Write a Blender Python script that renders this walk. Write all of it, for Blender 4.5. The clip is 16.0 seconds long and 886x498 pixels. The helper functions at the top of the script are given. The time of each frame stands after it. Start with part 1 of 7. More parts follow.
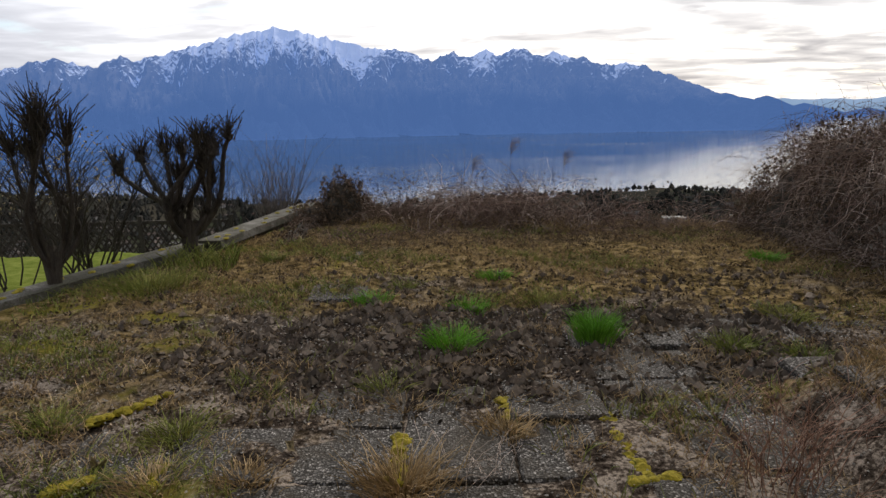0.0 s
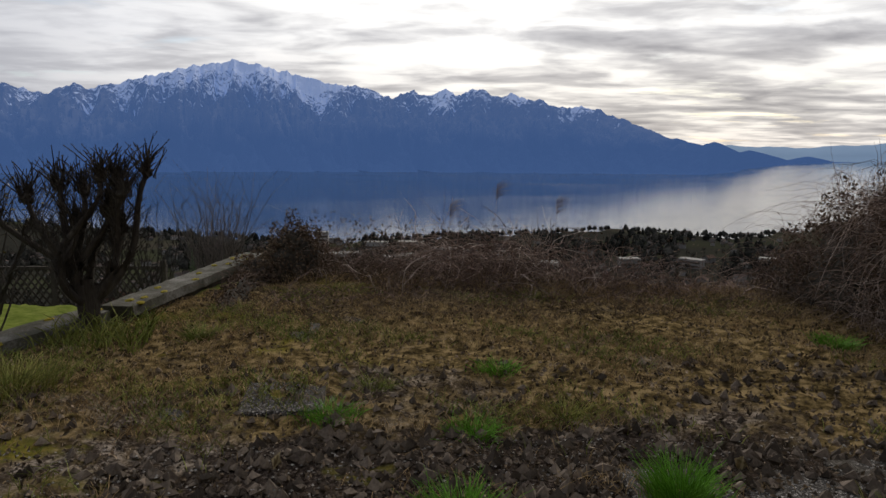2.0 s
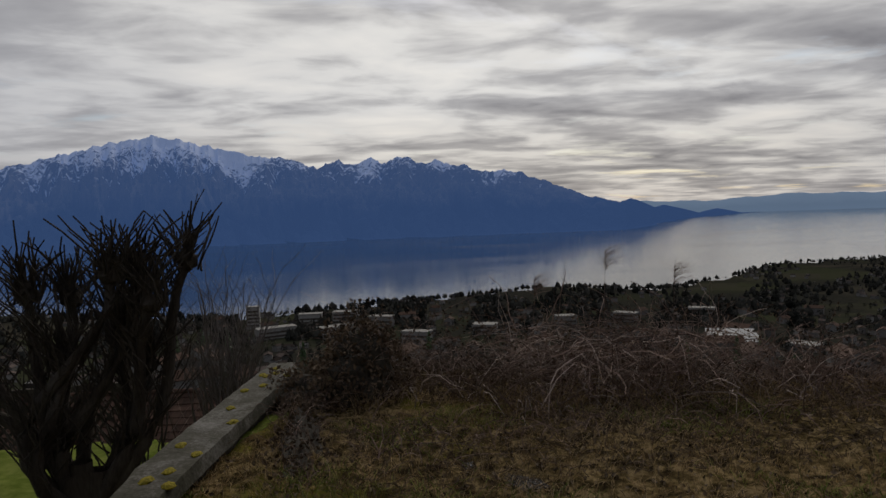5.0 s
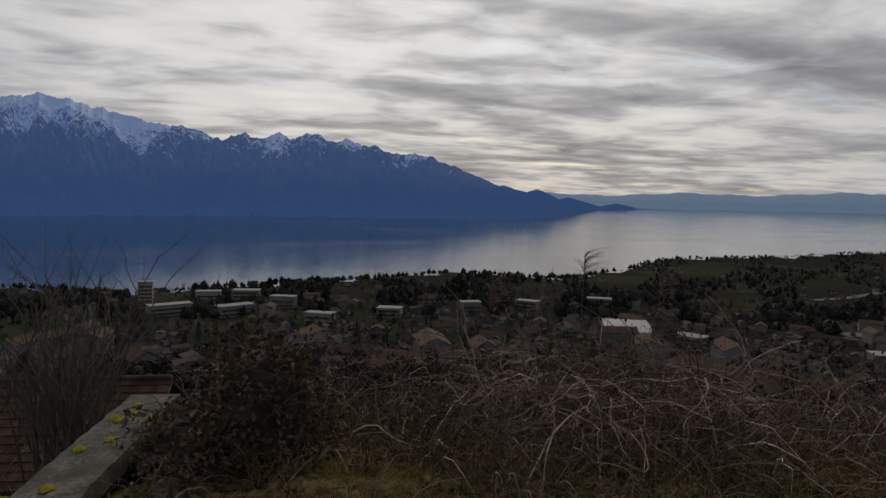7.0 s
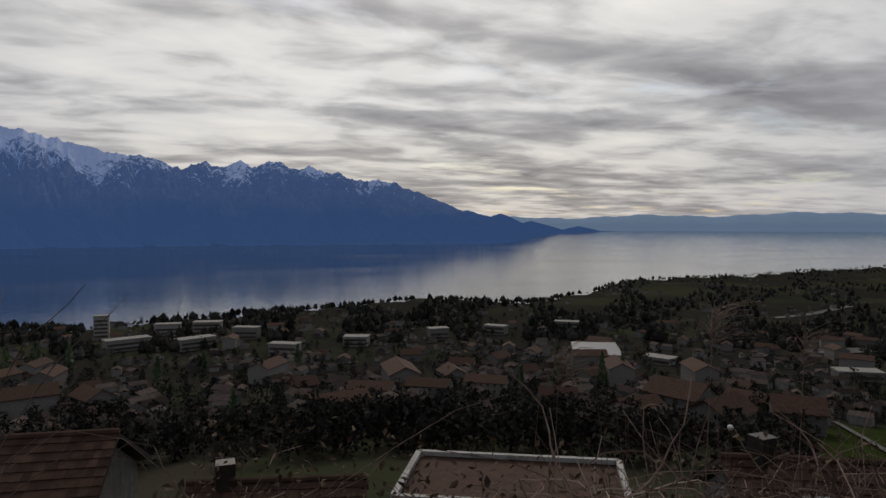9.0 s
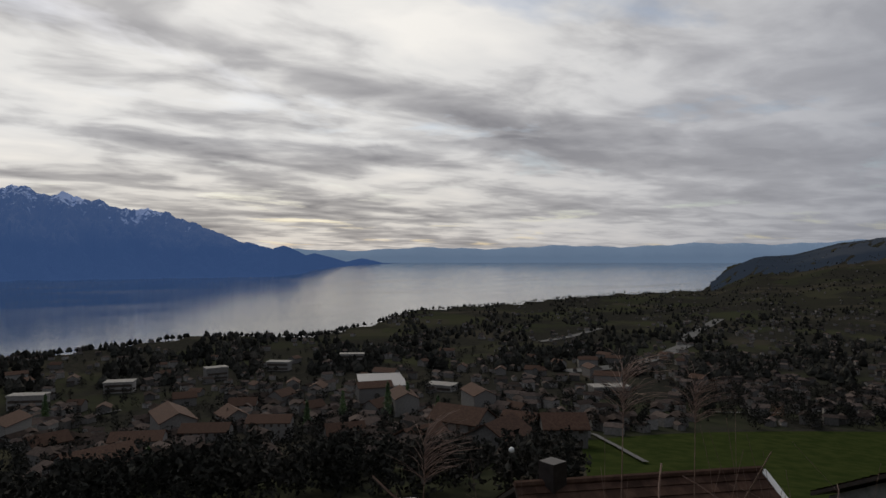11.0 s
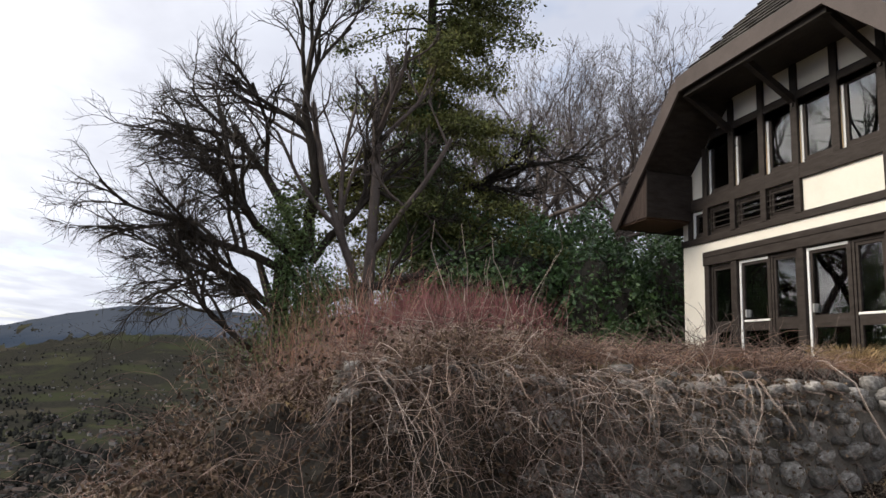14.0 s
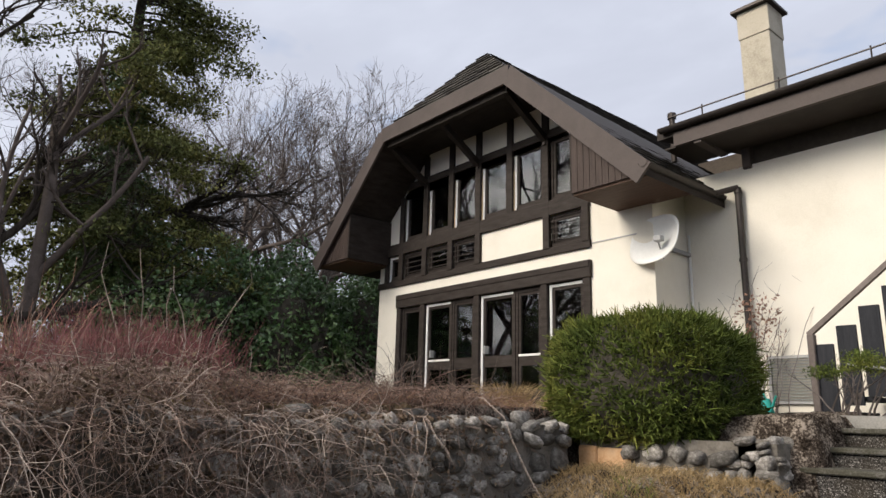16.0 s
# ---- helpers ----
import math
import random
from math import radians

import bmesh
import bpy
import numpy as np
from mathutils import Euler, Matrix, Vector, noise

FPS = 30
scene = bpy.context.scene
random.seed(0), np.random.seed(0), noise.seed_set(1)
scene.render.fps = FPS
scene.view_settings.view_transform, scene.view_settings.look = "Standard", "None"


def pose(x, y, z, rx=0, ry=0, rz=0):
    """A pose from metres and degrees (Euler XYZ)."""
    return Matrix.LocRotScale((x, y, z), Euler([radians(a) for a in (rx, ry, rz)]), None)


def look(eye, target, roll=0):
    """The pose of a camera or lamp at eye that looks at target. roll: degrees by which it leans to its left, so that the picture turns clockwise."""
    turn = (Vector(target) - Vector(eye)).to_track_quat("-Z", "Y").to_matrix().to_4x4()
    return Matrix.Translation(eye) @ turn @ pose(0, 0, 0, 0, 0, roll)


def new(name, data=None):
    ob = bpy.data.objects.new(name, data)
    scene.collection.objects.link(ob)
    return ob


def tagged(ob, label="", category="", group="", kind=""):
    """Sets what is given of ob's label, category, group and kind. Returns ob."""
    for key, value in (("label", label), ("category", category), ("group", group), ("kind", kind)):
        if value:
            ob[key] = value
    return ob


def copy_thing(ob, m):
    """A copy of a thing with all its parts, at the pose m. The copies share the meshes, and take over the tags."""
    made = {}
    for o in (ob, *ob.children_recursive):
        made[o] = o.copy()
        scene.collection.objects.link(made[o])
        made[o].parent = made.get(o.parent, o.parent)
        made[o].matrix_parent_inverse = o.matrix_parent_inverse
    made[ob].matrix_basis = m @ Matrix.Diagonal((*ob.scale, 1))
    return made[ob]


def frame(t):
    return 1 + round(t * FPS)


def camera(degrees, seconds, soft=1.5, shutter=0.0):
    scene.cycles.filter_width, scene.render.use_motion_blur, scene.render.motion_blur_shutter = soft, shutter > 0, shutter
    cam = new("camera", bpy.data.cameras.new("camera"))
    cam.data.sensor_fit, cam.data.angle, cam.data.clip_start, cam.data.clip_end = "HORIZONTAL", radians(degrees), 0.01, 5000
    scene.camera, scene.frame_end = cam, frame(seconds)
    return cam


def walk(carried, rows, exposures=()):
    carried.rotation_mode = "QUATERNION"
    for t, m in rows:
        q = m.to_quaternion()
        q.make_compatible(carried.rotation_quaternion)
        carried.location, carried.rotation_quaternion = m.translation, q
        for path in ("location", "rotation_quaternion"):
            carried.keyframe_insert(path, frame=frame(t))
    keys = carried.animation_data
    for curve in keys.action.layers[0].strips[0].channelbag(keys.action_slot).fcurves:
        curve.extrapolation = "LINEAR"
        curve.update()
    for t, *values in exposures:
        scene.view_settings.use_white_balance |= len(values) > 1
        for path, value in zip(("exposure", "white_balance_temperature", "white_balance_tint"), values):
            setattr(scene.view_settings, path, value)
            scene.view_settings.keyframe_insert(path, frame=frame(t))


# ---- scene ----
cam = camera(66.9, 16.0)
PATH = [
    (0.0, (-0.000, 0.000, 1.581), (0.0001, 1.9607, 1.1870), -1.25),
    (0.5, (-0.060, 0.365, 1.581), (0.0352, 2.3217, 1.1807), -1.00),
    (1.0, (-0.093, 0.779, 1.586), (0.0277, 2.7432, 1.2267), -0.65),
    (1.5, (-0.174, 1.246, 1.569), (-0.0553, 3.2116, 1.2174), 0.88),
    (2.0, (-0.213, 1.725, 1.584), (-0.0833, 3.6996, 1.2957), 0.41),
    (2.5, (-0.291, 2.281, 1.590), (-0.1515, 4.2741, 1.5006), 3.14),
    (3.0, (-0.476, 2.801, 1.561), (-0.3031, 4.7938, 1.5344), 3.71),
    (3.2, (-0.558, 2.987, 1.572), (-0.4035, 4.9814, 1.5574), 3.77),
    (5.3, (-1.838, 4.528, 1.560), (-1.4876, 6.4945, 1.4562), -2.44),
    (5.5, (-1.854, 4.691, 1.560), (-1.4381, 6.6454, 1.4814), 0.76),
    (6.0, (-1.857, 5.123, 1.557), (-1.3365, 7.0514, 1.4491), 0.94),
    (6.5, (-1.781, 5.567, 1.566), (-1.1697, 7.4640, 1.3943), 0.87),
    (7.0, (-1.693, 6.024, 1.574), (-1.0871, 7.9234, 1.4228), 1.00),
    (7.5, (-1.628, 6.501, 1.556), (-0.9525, 8.3763, 1.3961), 1.26),
    (8.0, (-1.559, 6.952, 1.581), (-0.8689, 8.8231, 1.4308), 0.73),
    (8.2, (-1.537, 7.131, 1.594), (-0.8459, 9.0036, 1.4687), 0.41),
    (10.3, (-1.421, 9.304, 1.602), (-0.5533, 11.1059, 1.5837), -0.05),
    (10.5, (-1.370, 9.299, 1.601), (-0.3652, 11.0281, 1.6007), -0.97),
    (11.0, (-1.237, 9.271, 1.597), (0.0209, 10.8258, 1.6179), -0.07),
    (11.5, (-1.088, 9.117, 1.590), (0.4950, 10.3389, 1.6341), 1.66),
    (12.0, (-0.920, 8.943, 1.501), (0.9162, 9.7282, 1.6120), 3.17),
    (12.5, (-0.729, 8.754, 1.352), (1.2330, 9.1024, 1.5208), 4.22),
    (13.0, (-0.603, 8.680, 1.234), (1.3829, 8.6663, 1.4720), 4.31),
    (13.5, (-0.551, 8.595, 1.182), (1.4151, 8.3547, 1.4590), 3.00),
    (14.0, (-0.515, 8.503, 1.209), (1.3873, 7.9842, 1.5429), 2.47),
    (14.5, (-0.493, 8.432, 1.223), (1.3074, 7.6574, 1.6223), 2.12),
    (15.0, (-0.503, 8.400, 1.227), (1.2111, 7.4708, 1.6747), 1.94),
    (15.5, (-0.515, 8.340, 1.225), (1.0908, 7.2426, 1.6887), 1.64),
    (16.0, (-0.506, 8.286, 1.217), (0.9816, 7.0362, 1.6909), 1.48),
]
walk(cam, [(t, look(eye, target, roll)) for t, eye, target, roll in PATH],
     exposures=[(0.0, 0.68), (1.2, 0.52), (2.2, -0.1), (3.0, -0.55), (5.5, -0.62), (8.0, -0.62), (10.5, -0.5), (11.0, -0.5), (11.5, -0.5), (12.0, -0.38), (12.5, 0.0), (13.0, 0.45), (13.5, 0.85), (14.5, 1.12), (16.0, 1.0)])

# ---- sky and sun ----
SUN_AZ, SUN_EL = radians(18), radians(34)
world = bpy.data.worlds.new("sky")
scene.world = world
world.use_nodes = True


class Nodes:
    """Short-hand for wiring a node tree."""

    def __init__(self, tree):
        self.tree = tree

    def put(self, sort, **values):
        n = self.tree.nodes.new("ShaderNode" + sort)
        for k, v in values.items():
            if k == "ins":
                for name, value in v.items():
                    if hasattr(value, "is_output"):
                        self.tree.links.new(value, n.inputs[name])
                    else:
                        n.inputs[name].default_value = value
            elif k == "kind":
                n.operation = v
            elif k == "blend":
                n.blend_type = v
            elif k == "dims":
                n.noise_dimensions = v
        return n

    def link(self, a, b):
        self.tree.links.new(a, b)

    def math(self, op, a, b=0.0, clamp=False):
        n = self.put("Math", kind=op)
        n.use_clamp = clamp
        for i, v in enumerate((a, b)):
            if hasattr(v, "is_output"):
                self.tree.links.new(v, n.inputs[i])
            else:
                n.inputs[i].default_value = v
        return n.outputs[0]

    def vmath(self, op, a, b=(0, 0, 0)):
        n = self.put("VectorMath", kind=op)
        for i, v in enumerate((a, b)):
            if hasattr(v, "is_output"):
                self.tree.links.new(v, n.inputs[i])
            else:
                n.inputs[i].default_value = v
        return n

    def mix(self, f, a, b, blend="MIX"):
        n = self.put("MixRGB", blend=blend)
        for i, v in enumerate((f, a, b)):
            if hasattr(v, "is_output"):
                self.tree.links.new(v, n.inputs[i])
            else:
                n.inputs[i].default_value = v if i == 0 else (*v, 1)
        return n.outputs[0]

    def noise(self, vec, scale, detail=4, rough=0.55, distort=0.0):
        n = self.put("TexNoise", ins={"Scale": scale, "Detail": detail, "Roughness": rough, "Distortion": distort})
        if vec is not None:
            self.link(vec, n.inputs["Vector"])
        return n.outputs[0]

    def ramp(self, f, stops):
        n = self.put("ValToRGB")
        self.link(f, n.inputs[0])
        e = n.color_ramp.elements
        while len(e) < len(stops):
            e.new(0.5)
        for q, (p, c) in zip(e, stops):
            q.position = p
            q.color = (*c, 1) if hasattr(c, "__len__") else (c, c, c, 1)
        return n.outputs[0]


W = Nodes(world.node_tree)
sky = W.put("TexSky")
sky.sky_type, sky.sun_disc, sky.sun_elevation, sky.sun_rotation = "NISHITA", False, SUN_EL, SUN_AZ
way = W.put("TexCoord").outputs["Generated"]
sep = W.put("SeparateXYZ", ins={0: way})
up = W.math("MAXIMUM", sep.outputs[2], 0.0)
low = W.math("ADD", up, 0.075)
flatx, flaty = W.math("DIVIDE", sep.outputs[0], low), W.math("DIVIDE", sep.outputs[1], low)
deck = W.put("CombineXYZ", ins={0: W.math("MULTIPLY", flatx, 0.9), 1: W.math("MULTIPLY", flaty, 1.2), 2: 3.0}).outputs[0]
big = W.noise(deck, 0.55, 4, 0.55, 0.25)
fine = W.noise(deck, 1.9, 5, 0.52, 0.3)
cloud = W.math("ADD", W.math("MULTIPLY", big, 0.55), W.math("MULTIPLY", fine, 0.45))
sunward = (math.sin(SUN_AZ) * math.cos(SUN_EL), math.cos(SUN_AZ) * math.cos(SUN_EL), math.sin(SUN_EL))
near_sun = W.math("MAXIMUM", W.vmath("DOT_PRODUCT", way, sunward).outputs[1], 0.0)
glow = W.math("POWER", near_sun, 3.6)
lit = W.ramp(cloud, [(0.36, (0.30, 0.30, 0.325)), (0.47, (0.52, 0.52, 0.54)), (0.56, (0.86, 0.86, 0.86)), (0.66, (1.0, 0.985, 0.96))])
lit = W.mix(W.ramp(glow, [(0.02, 0.72), (0.5, 0.0)]), lit, (0.78, 0.79, 0.82))
lit = W.mix(1.0, lit, W.ramp(glow, [(0.0, (0.44, 0.46, 0.52)), (0.3, (0.92, 0.92, 0.94)), (0.75, (1.22, 1.2, 1.17)), (1.0, (1.32, 1.29, 1.25))]), "MULTIPLY")
warm = W.ramp(up, [(0.0, (1.0, 0.80, 0.58)), (0.05, (1.0, 0.90, 0.74)), (0.16, (1, 1, 1))])
lit = W.mix(W.math("MULTIPLY", glow, 0.8), lit, W.mix(1.0, lit, warm, "MULTIPLY"))
clear = W.vmath("SCALE", sky.outputs[0])
clear.inputs["Scale"].default_value = 0.10
holes = W.ramp(W.noise(deck, 0.9, 5, 0.6, 0.3), [(0.28, 0.3), (0.42, 1.0)])
total = W.mix(holes, clear.outputs[0], lit)
bg = world.node_tree.nodes["Background"]
W.link(total, bg.inputs[0])
bg.inputs[1].default_value = 1.05
sun = new("sun", bpy.data.lights.new("sun", "SUN"))
sun.data.energy, sun.data.angle, sun.data.color = 1.8, radians(26), (1.0, 0.90, 0.78)
sun.matrix_world = look((0, 0, 80), Vector((0, 0, 80)) - Vector(sunward))

# ---- materials ----
def shade(name, colours, scale=4.0, rough=0.85, bump=0.3, fine=60.0, metal=0.0, per_object=0.0, distance=0.01, streak=None, spec=0.15, islands=0.0):
    """A surface of two or three colours blended by coarse and fine noise, with relief."""
    m = bpy.data.materials.new(name)
    m.use_nodes = True
    N = Nodes(m.node_tree)
    p = m.node_tree.nodes["Principled BSDF"]
    at = N.put("TexCoord").outputs["Object"]
    if streak:
        at = N.vmath("MULTIPLY", at, streak).outputs[0]
    a, b = N.noise(at, scale, 6, 0.62, 0.2), N.noise(at, fine, 4, 0.6)
    f = N.math("ADD", N.math("MULTIPLY", a, 0.65), N.math("MULTIPLY", b, 0.35))
    n = len(colours)
    c = N.ramp(f, [(0.34 + 0.32 * i / max(n - 1, 1), col) for i, col in enumerate(colours)])
    if per_object:
        r = N.put("ObjectInfo").outputs["Random"]
        c = N.mix(1.0, c, N.ramp(r, [(0, 1 - per_object), (1, 1 + per_object)]), "MULTIPLY")
    if islands:
        r = N.put("NewGeometry").outputs["Random Per Island"]
        c = N.mix(1.0, c, N.ramp(r, [(0, 1 - islands), (1, 1 + islands)]), "MULTIPLY")
    N.link(c, p.inputs["Base Color"])
    p.inputs["Metallic"].default_value = metal
    p.inputs["Specular IOR Level"].default_value = spec
    N.link(N.math("ADD", rough - 0.12, N.math("MULTIPLY", a, 0.24), clamp=True), p.inputs["Roughness"])
    if bump:
        q = N.put("Bump", ins={"Strength": bump, "Distance": distance, "Height": f})
        N.link(q.outputs[0], p.inputs["Normal"])
    return m


M = {
    "plaster": shade("plaster", [(0.66, 0.62, 0.53), (0.76, 0.72, 0.63), (0.80, 0.76, 0.67)], 0.8, 0.9, 0.25, 90, distance=0.004),
    "timber": shade("dark_timber", [(0.018, 0.014, 0.012), (0.035, 0.028, 0.024), (0.05, 0.042, 0.038)], 3, 0.6, 0.3, 60, streak=(1, 1, 4)),
    "bargeboard": shade("bargeboard_paint", [(0.066, 0.053, 0.048), (0.098, 0.080, 0.073)], 2, 0.55, 0.2, 50),
    "planks": shade("stained_planks", [(0.036, 0.0256, 0.0216), (0.064, 0.0464, 0.04), (0.08, 0.0608, 0.0528)], 3, 0.6, 0.3, 40, streak=(6, 6, 0.6), islands=0.25),
    "soffit": shade("soffit_boards", [(0.055, 0.032, 0.022), (0.10, 0.06, 0.042)], 3, 0.6, 0.2, 40, streak=(1, 6, 1), islands=0.2),
    "shingle": shade("roof_shingle", [(0.02, 0.019, 0.018), (0.055, 0.05, 0.045), (0.10, 0.095, 0.08)], 2.5, 0.9, 0.5, 25, islands=0.35),
    "metal": shade("dark_metal", [(0.035, 0.03, 0.027), (0.07, 0.06, 0.055)], 3, 0.45, 0.1, 60, metal=0.4),
    "steel": shade("grey_steel", [(0.30, 0.30, 0.30), (0.42, 0.42, 0.41)], 3, 0.5, 0.1, 60, metal=0.3),
    "white": shade("white_frame_paint", [(0.66, 0.66, 0.64), (0.8, 0.8, 0.78)], 2, 0.5, 0.05, 40),
    "chimney": shade("chimney_render", [(0.30, 0.27, 0.21), (0.44, 0.40, 0.32), (0.50, 0.46, 0.38)], 1.5, 0.95, 0.4, 30),
    "stone": shade("field_stone", [(0.07, 0.062, 0.054), (0.20, 0.185, 0.165), (0.40, 0.38, 0.35)], 5, 0.9, 0.7, 38, per_object=0.6, distance=0.02),
    # coping base mortar; also the dark filler that paints shade inside foliage
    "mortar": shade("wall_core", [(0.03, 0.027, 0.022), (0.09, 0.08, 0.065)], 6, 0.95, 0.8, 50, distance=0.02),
    "lime": shade("lime_mortar", [(0.075, 0.066, 0.055), (0.15, 0.135, 0.115), (0.22, 0.20, 0.175)], 5, 0.95, 0.8, 45, distance=0.02),
    "orange": shade("sandstone_block", [(0.36, 0.20, 0.10), (0.50, 0.31, 0.17), (0.55, 0.38, 0.24)], 4, 0.9, 0.5, 40, per_object=0.15),
    "concrete": shade("old_concrete", [(0.12, 0.115, 0.10), (0.26, 0.25, 0.23), (0.36, 0.35, 0.32)], 4, 0.9, 0.5, 60),
    "slab": shade("washed_aggregate_slab", [(0.022, 0.019, 0.016), (0.065, 0.06, 0.054), (0.19, 0.18, 0.165)], 3.5, 0.92, 1.0, 75, per_object=0.25, distance=0.008),
    "bark": shade("bark", [(0.02046, 0.01674, 0.01395), (0.0465, 0.03906, 0.03255), (0.07905, 0.06975, 0.05766)], 3, 0.95, 0.7, 30, streak=(3, 3, 0.7), distance=0.02),
    "greybark": shade("grey_twig_bark", [(0.09639, 0.07987, 0.0716), (0.179, 0.1515, 0.1377)], 3, 0.95, 0.4, 30, islands=0.3),
    "copsebark": shade("copse_bark", [(0.0715, 0.0585, 0.052), (0.1495, 0.1235, 0.1105)], 3, 0.95, 0.4, 30, islands=0.35),
    "bramble": shade("dry_bramble", [(0.08262, 0.05249, 0.04277), (0.175, 0.1215, 0.0972), (0.3208, 0.2479, 0.2041)], 1.2, 0.85, 0.2, 20, islands=0.55),
    "pale": shade("bleached_stem", [(0.28, 0.22, 0.18), (0.50, 0.42, 0.36)], 1.5, 0.85, 0.2, 20, islands=0.4),
    "redstem": shade("red_stem", [(0.13, 0.048, 0.050), (0.20, 0.085, 0.082), (0.27, 0.145, 0.125)], 1.5, 0.7, 0.1, 20, islands=0.4),
    "drygrass": shade("dry_grass", [(0.165, 0.11, 0.0495), (0.297, 0.209, 0.1045), (0.44, 0.341, 0.198)], 0.9, 0.9, 0.1, 15, islands=0.5),
    "grass": shade("winter_grass", [(0.0625, 0.09375, 0.0175), (0.15, 0.175, 0.0375), (0.2625, 0.2375, 0.075)], 1.0, 0.85, 0.1, 15, islands=0.5),
    "fresh": shade("fresh_grass", [(0.07, 0.19, 0.012), (0.15, 0.33, 0.035)], 3, 0.7, 0.1, 20, islands=0.4),
    "moss": shade("yellow_moss", [(0.07, 0.062, 0.008), (0.18, 0.15, 0.014), (0.32, 0.25, 0.028)], 30, 0.95, 0.9, 90, distance=0.01),
    "ivy": shade("ivy_leaf", [(0.03902, 0.06936, 0.02167), (0.0867, 0.1409, 0.04335), (0.1951, 0.2384, 0.07586)], 0.6, 0.5, 0.1, 15, islands=0.5, spec=0.5),
    "deadivy": shade("withered_leaf", [(0.04872, 0.0348, 0.02436), (0.1044, 0.07308, 0.04872), (0.174, 0.1304, 0.087)], 0.8, 0.9, 0.1, 15, islands=0.5),
    "conifer": shade("conifer_needle", [(0.0486, 0.0621, 0.02295), (0.1107, 0.1215, 0.0378), (0.2228, 0.2025, 0.0675)], 0.5, 0.7, 0.1, 12, islands=0.5),
    "laurel": shade("laurel_leaf", [(0.0253, 0.0575, 0.01955), (0.0575, 0.1127, 0.03335), (0.1323, 0.1898, 0.06325)], 0.7, 0.4, 0.1, 12, islands=0.5, spec=0.5),
    "yew": shade("yew_needle", [(0.035, 0.055, 0.012), (0.085, 0.11, 0.022), (0.17, 0.165, 0.035)], 0.9, 0.7, 0.1, 12, islands=0.45),
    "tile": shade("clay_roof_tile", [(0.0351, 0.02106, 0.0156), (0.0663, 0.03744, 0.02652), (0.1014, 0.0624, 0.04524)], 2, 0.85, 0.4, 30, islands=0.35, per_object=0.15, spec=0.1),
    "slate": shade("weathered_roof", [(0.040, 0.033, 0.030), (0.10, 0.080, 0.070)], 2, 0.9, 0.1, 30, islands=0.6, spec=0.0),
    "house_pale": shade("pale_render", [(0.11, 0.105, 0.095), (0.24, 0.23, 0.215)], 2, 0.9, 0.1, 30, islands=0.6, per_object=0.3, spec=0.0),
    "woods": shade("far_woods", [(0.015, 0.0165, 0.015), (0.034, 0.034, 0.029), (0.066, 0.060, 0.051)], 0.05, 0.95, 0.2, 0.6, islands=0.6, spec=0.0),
    # dark tone stands in for the shade of unlit interiors
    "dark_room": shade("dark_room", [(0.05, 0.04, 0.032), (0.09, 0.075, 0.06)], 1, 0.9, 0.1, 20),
    "blind": shade("brown_curtain", [(0.36, 0.27, 0.17), (0.5, 0.39, 0.26)], 2, 0.9, 0.2, 30, streak=(8, 1, 0.3)),
    "teal": shade("teal_plastic", [(0.02, 0.26, 0.22), (0.04, 0.34, 0.30)], 4, 0.5, 0.05, 40),
    "clay": shade("terracotta", [(0.28, 0.16, 0.10), (0.38, 0.24, 0.16)], 5, 0.9, 0.2, 40),
    "board": shade("black_stained_board", [(0.014, 0.015, 0.018), (0.034, 0.035, 0.04)], 4, 0.7, 0.3, 40, streak=(5, 5, 0.5), per_object=0.2),
    "rust": shade("russet_twig", [(0.19, 0.105, 0.072), (0.33, 0.205, 0.15)], 1.5, 0.9, 0.2, 20, islands=0.4),
    "leaf": shade("fallen_leaf", [(0.16, 0.12, 0.06), (0.36, 0.30, 0.18)], 6, 0.8, 0.1, 30, islands=0.5),
    "litter": shade("leaf_litter", [(0.0375, 0.0275, 0.01875), (0.125, 0.09375, 0.0625), (0.275, 0.2125, 0.15)], 3, 0.9, 0.1, 30, islands=0.7),
    "clod": shade("soil_clod", [(0.04375, 0.03375, 0.02625), (0.1, 0.08, 0.0625), (0.175, 0.1438, 0.1125)], 4, 0.95, 0.5, 60, islands=0.6),
    "grit": shade("grit", [(0.12, 0.115, 0.105), (0.34, 0.32, 0.29)], 5, 0.9, 0.1, 40, islands=0.6),
    "asphalt": shade("pale_road", [(0.07, 0.07, 0.068), (0.13, 0.13, 0.125)], 0.3, 0.9, 0.1, 4),
    "parapet": shade("weathered_parapet", [(0.20, 0.19, 0.17), (0.38, 0.37, 0.35), (0.46, 0.45, 0.43)], 1.5, 0.85, 0.2, 12),
    "coping": shade("mossy_coping", [(0.02625, 0.0255, 0.012), (0.07125, 0.0675, 0.0525), (0.1875, 0.18, 0.165)], 3.2, 0.9, 0.6, 50),
    "brass": shade("brass", [(0.5, 0.36, 0.14), (0.6, 0.45, 0.2)], 4, 0.35, 0.05, 30, metal=0.9),
}

# washed aggregate: pebbles of many greys in dark cement
m = M["slab"]
N = Nodes(m.node_tree)
p = m.node_tree.nodes["Principled BSDF"]
at = N.put("NewGeometry").outputs["Position"]
peb = N.put("TexVoronoi", ins={"Vector": at, "Scale": 85.0, "Randomness": 1.0})
tone = N.put("SeparateColor", ins={0: peb.outputs["Color"]}).outputs[0]
c = N.ramp(tone, [(0.0, (0.030, 0.027, 0.025)), (0.45, (0.085, 0.080, 0.075)), (0.8, (0.16, 0.15, 0.14)), (1.0, (0.36, 0.34, 0.32))])
c = N.mix(N.ramp(peb.outputs["Distance"], [(0.42, 0.0), (0.62, 1.0)]), c, (0.022, 0.020, 0.017))
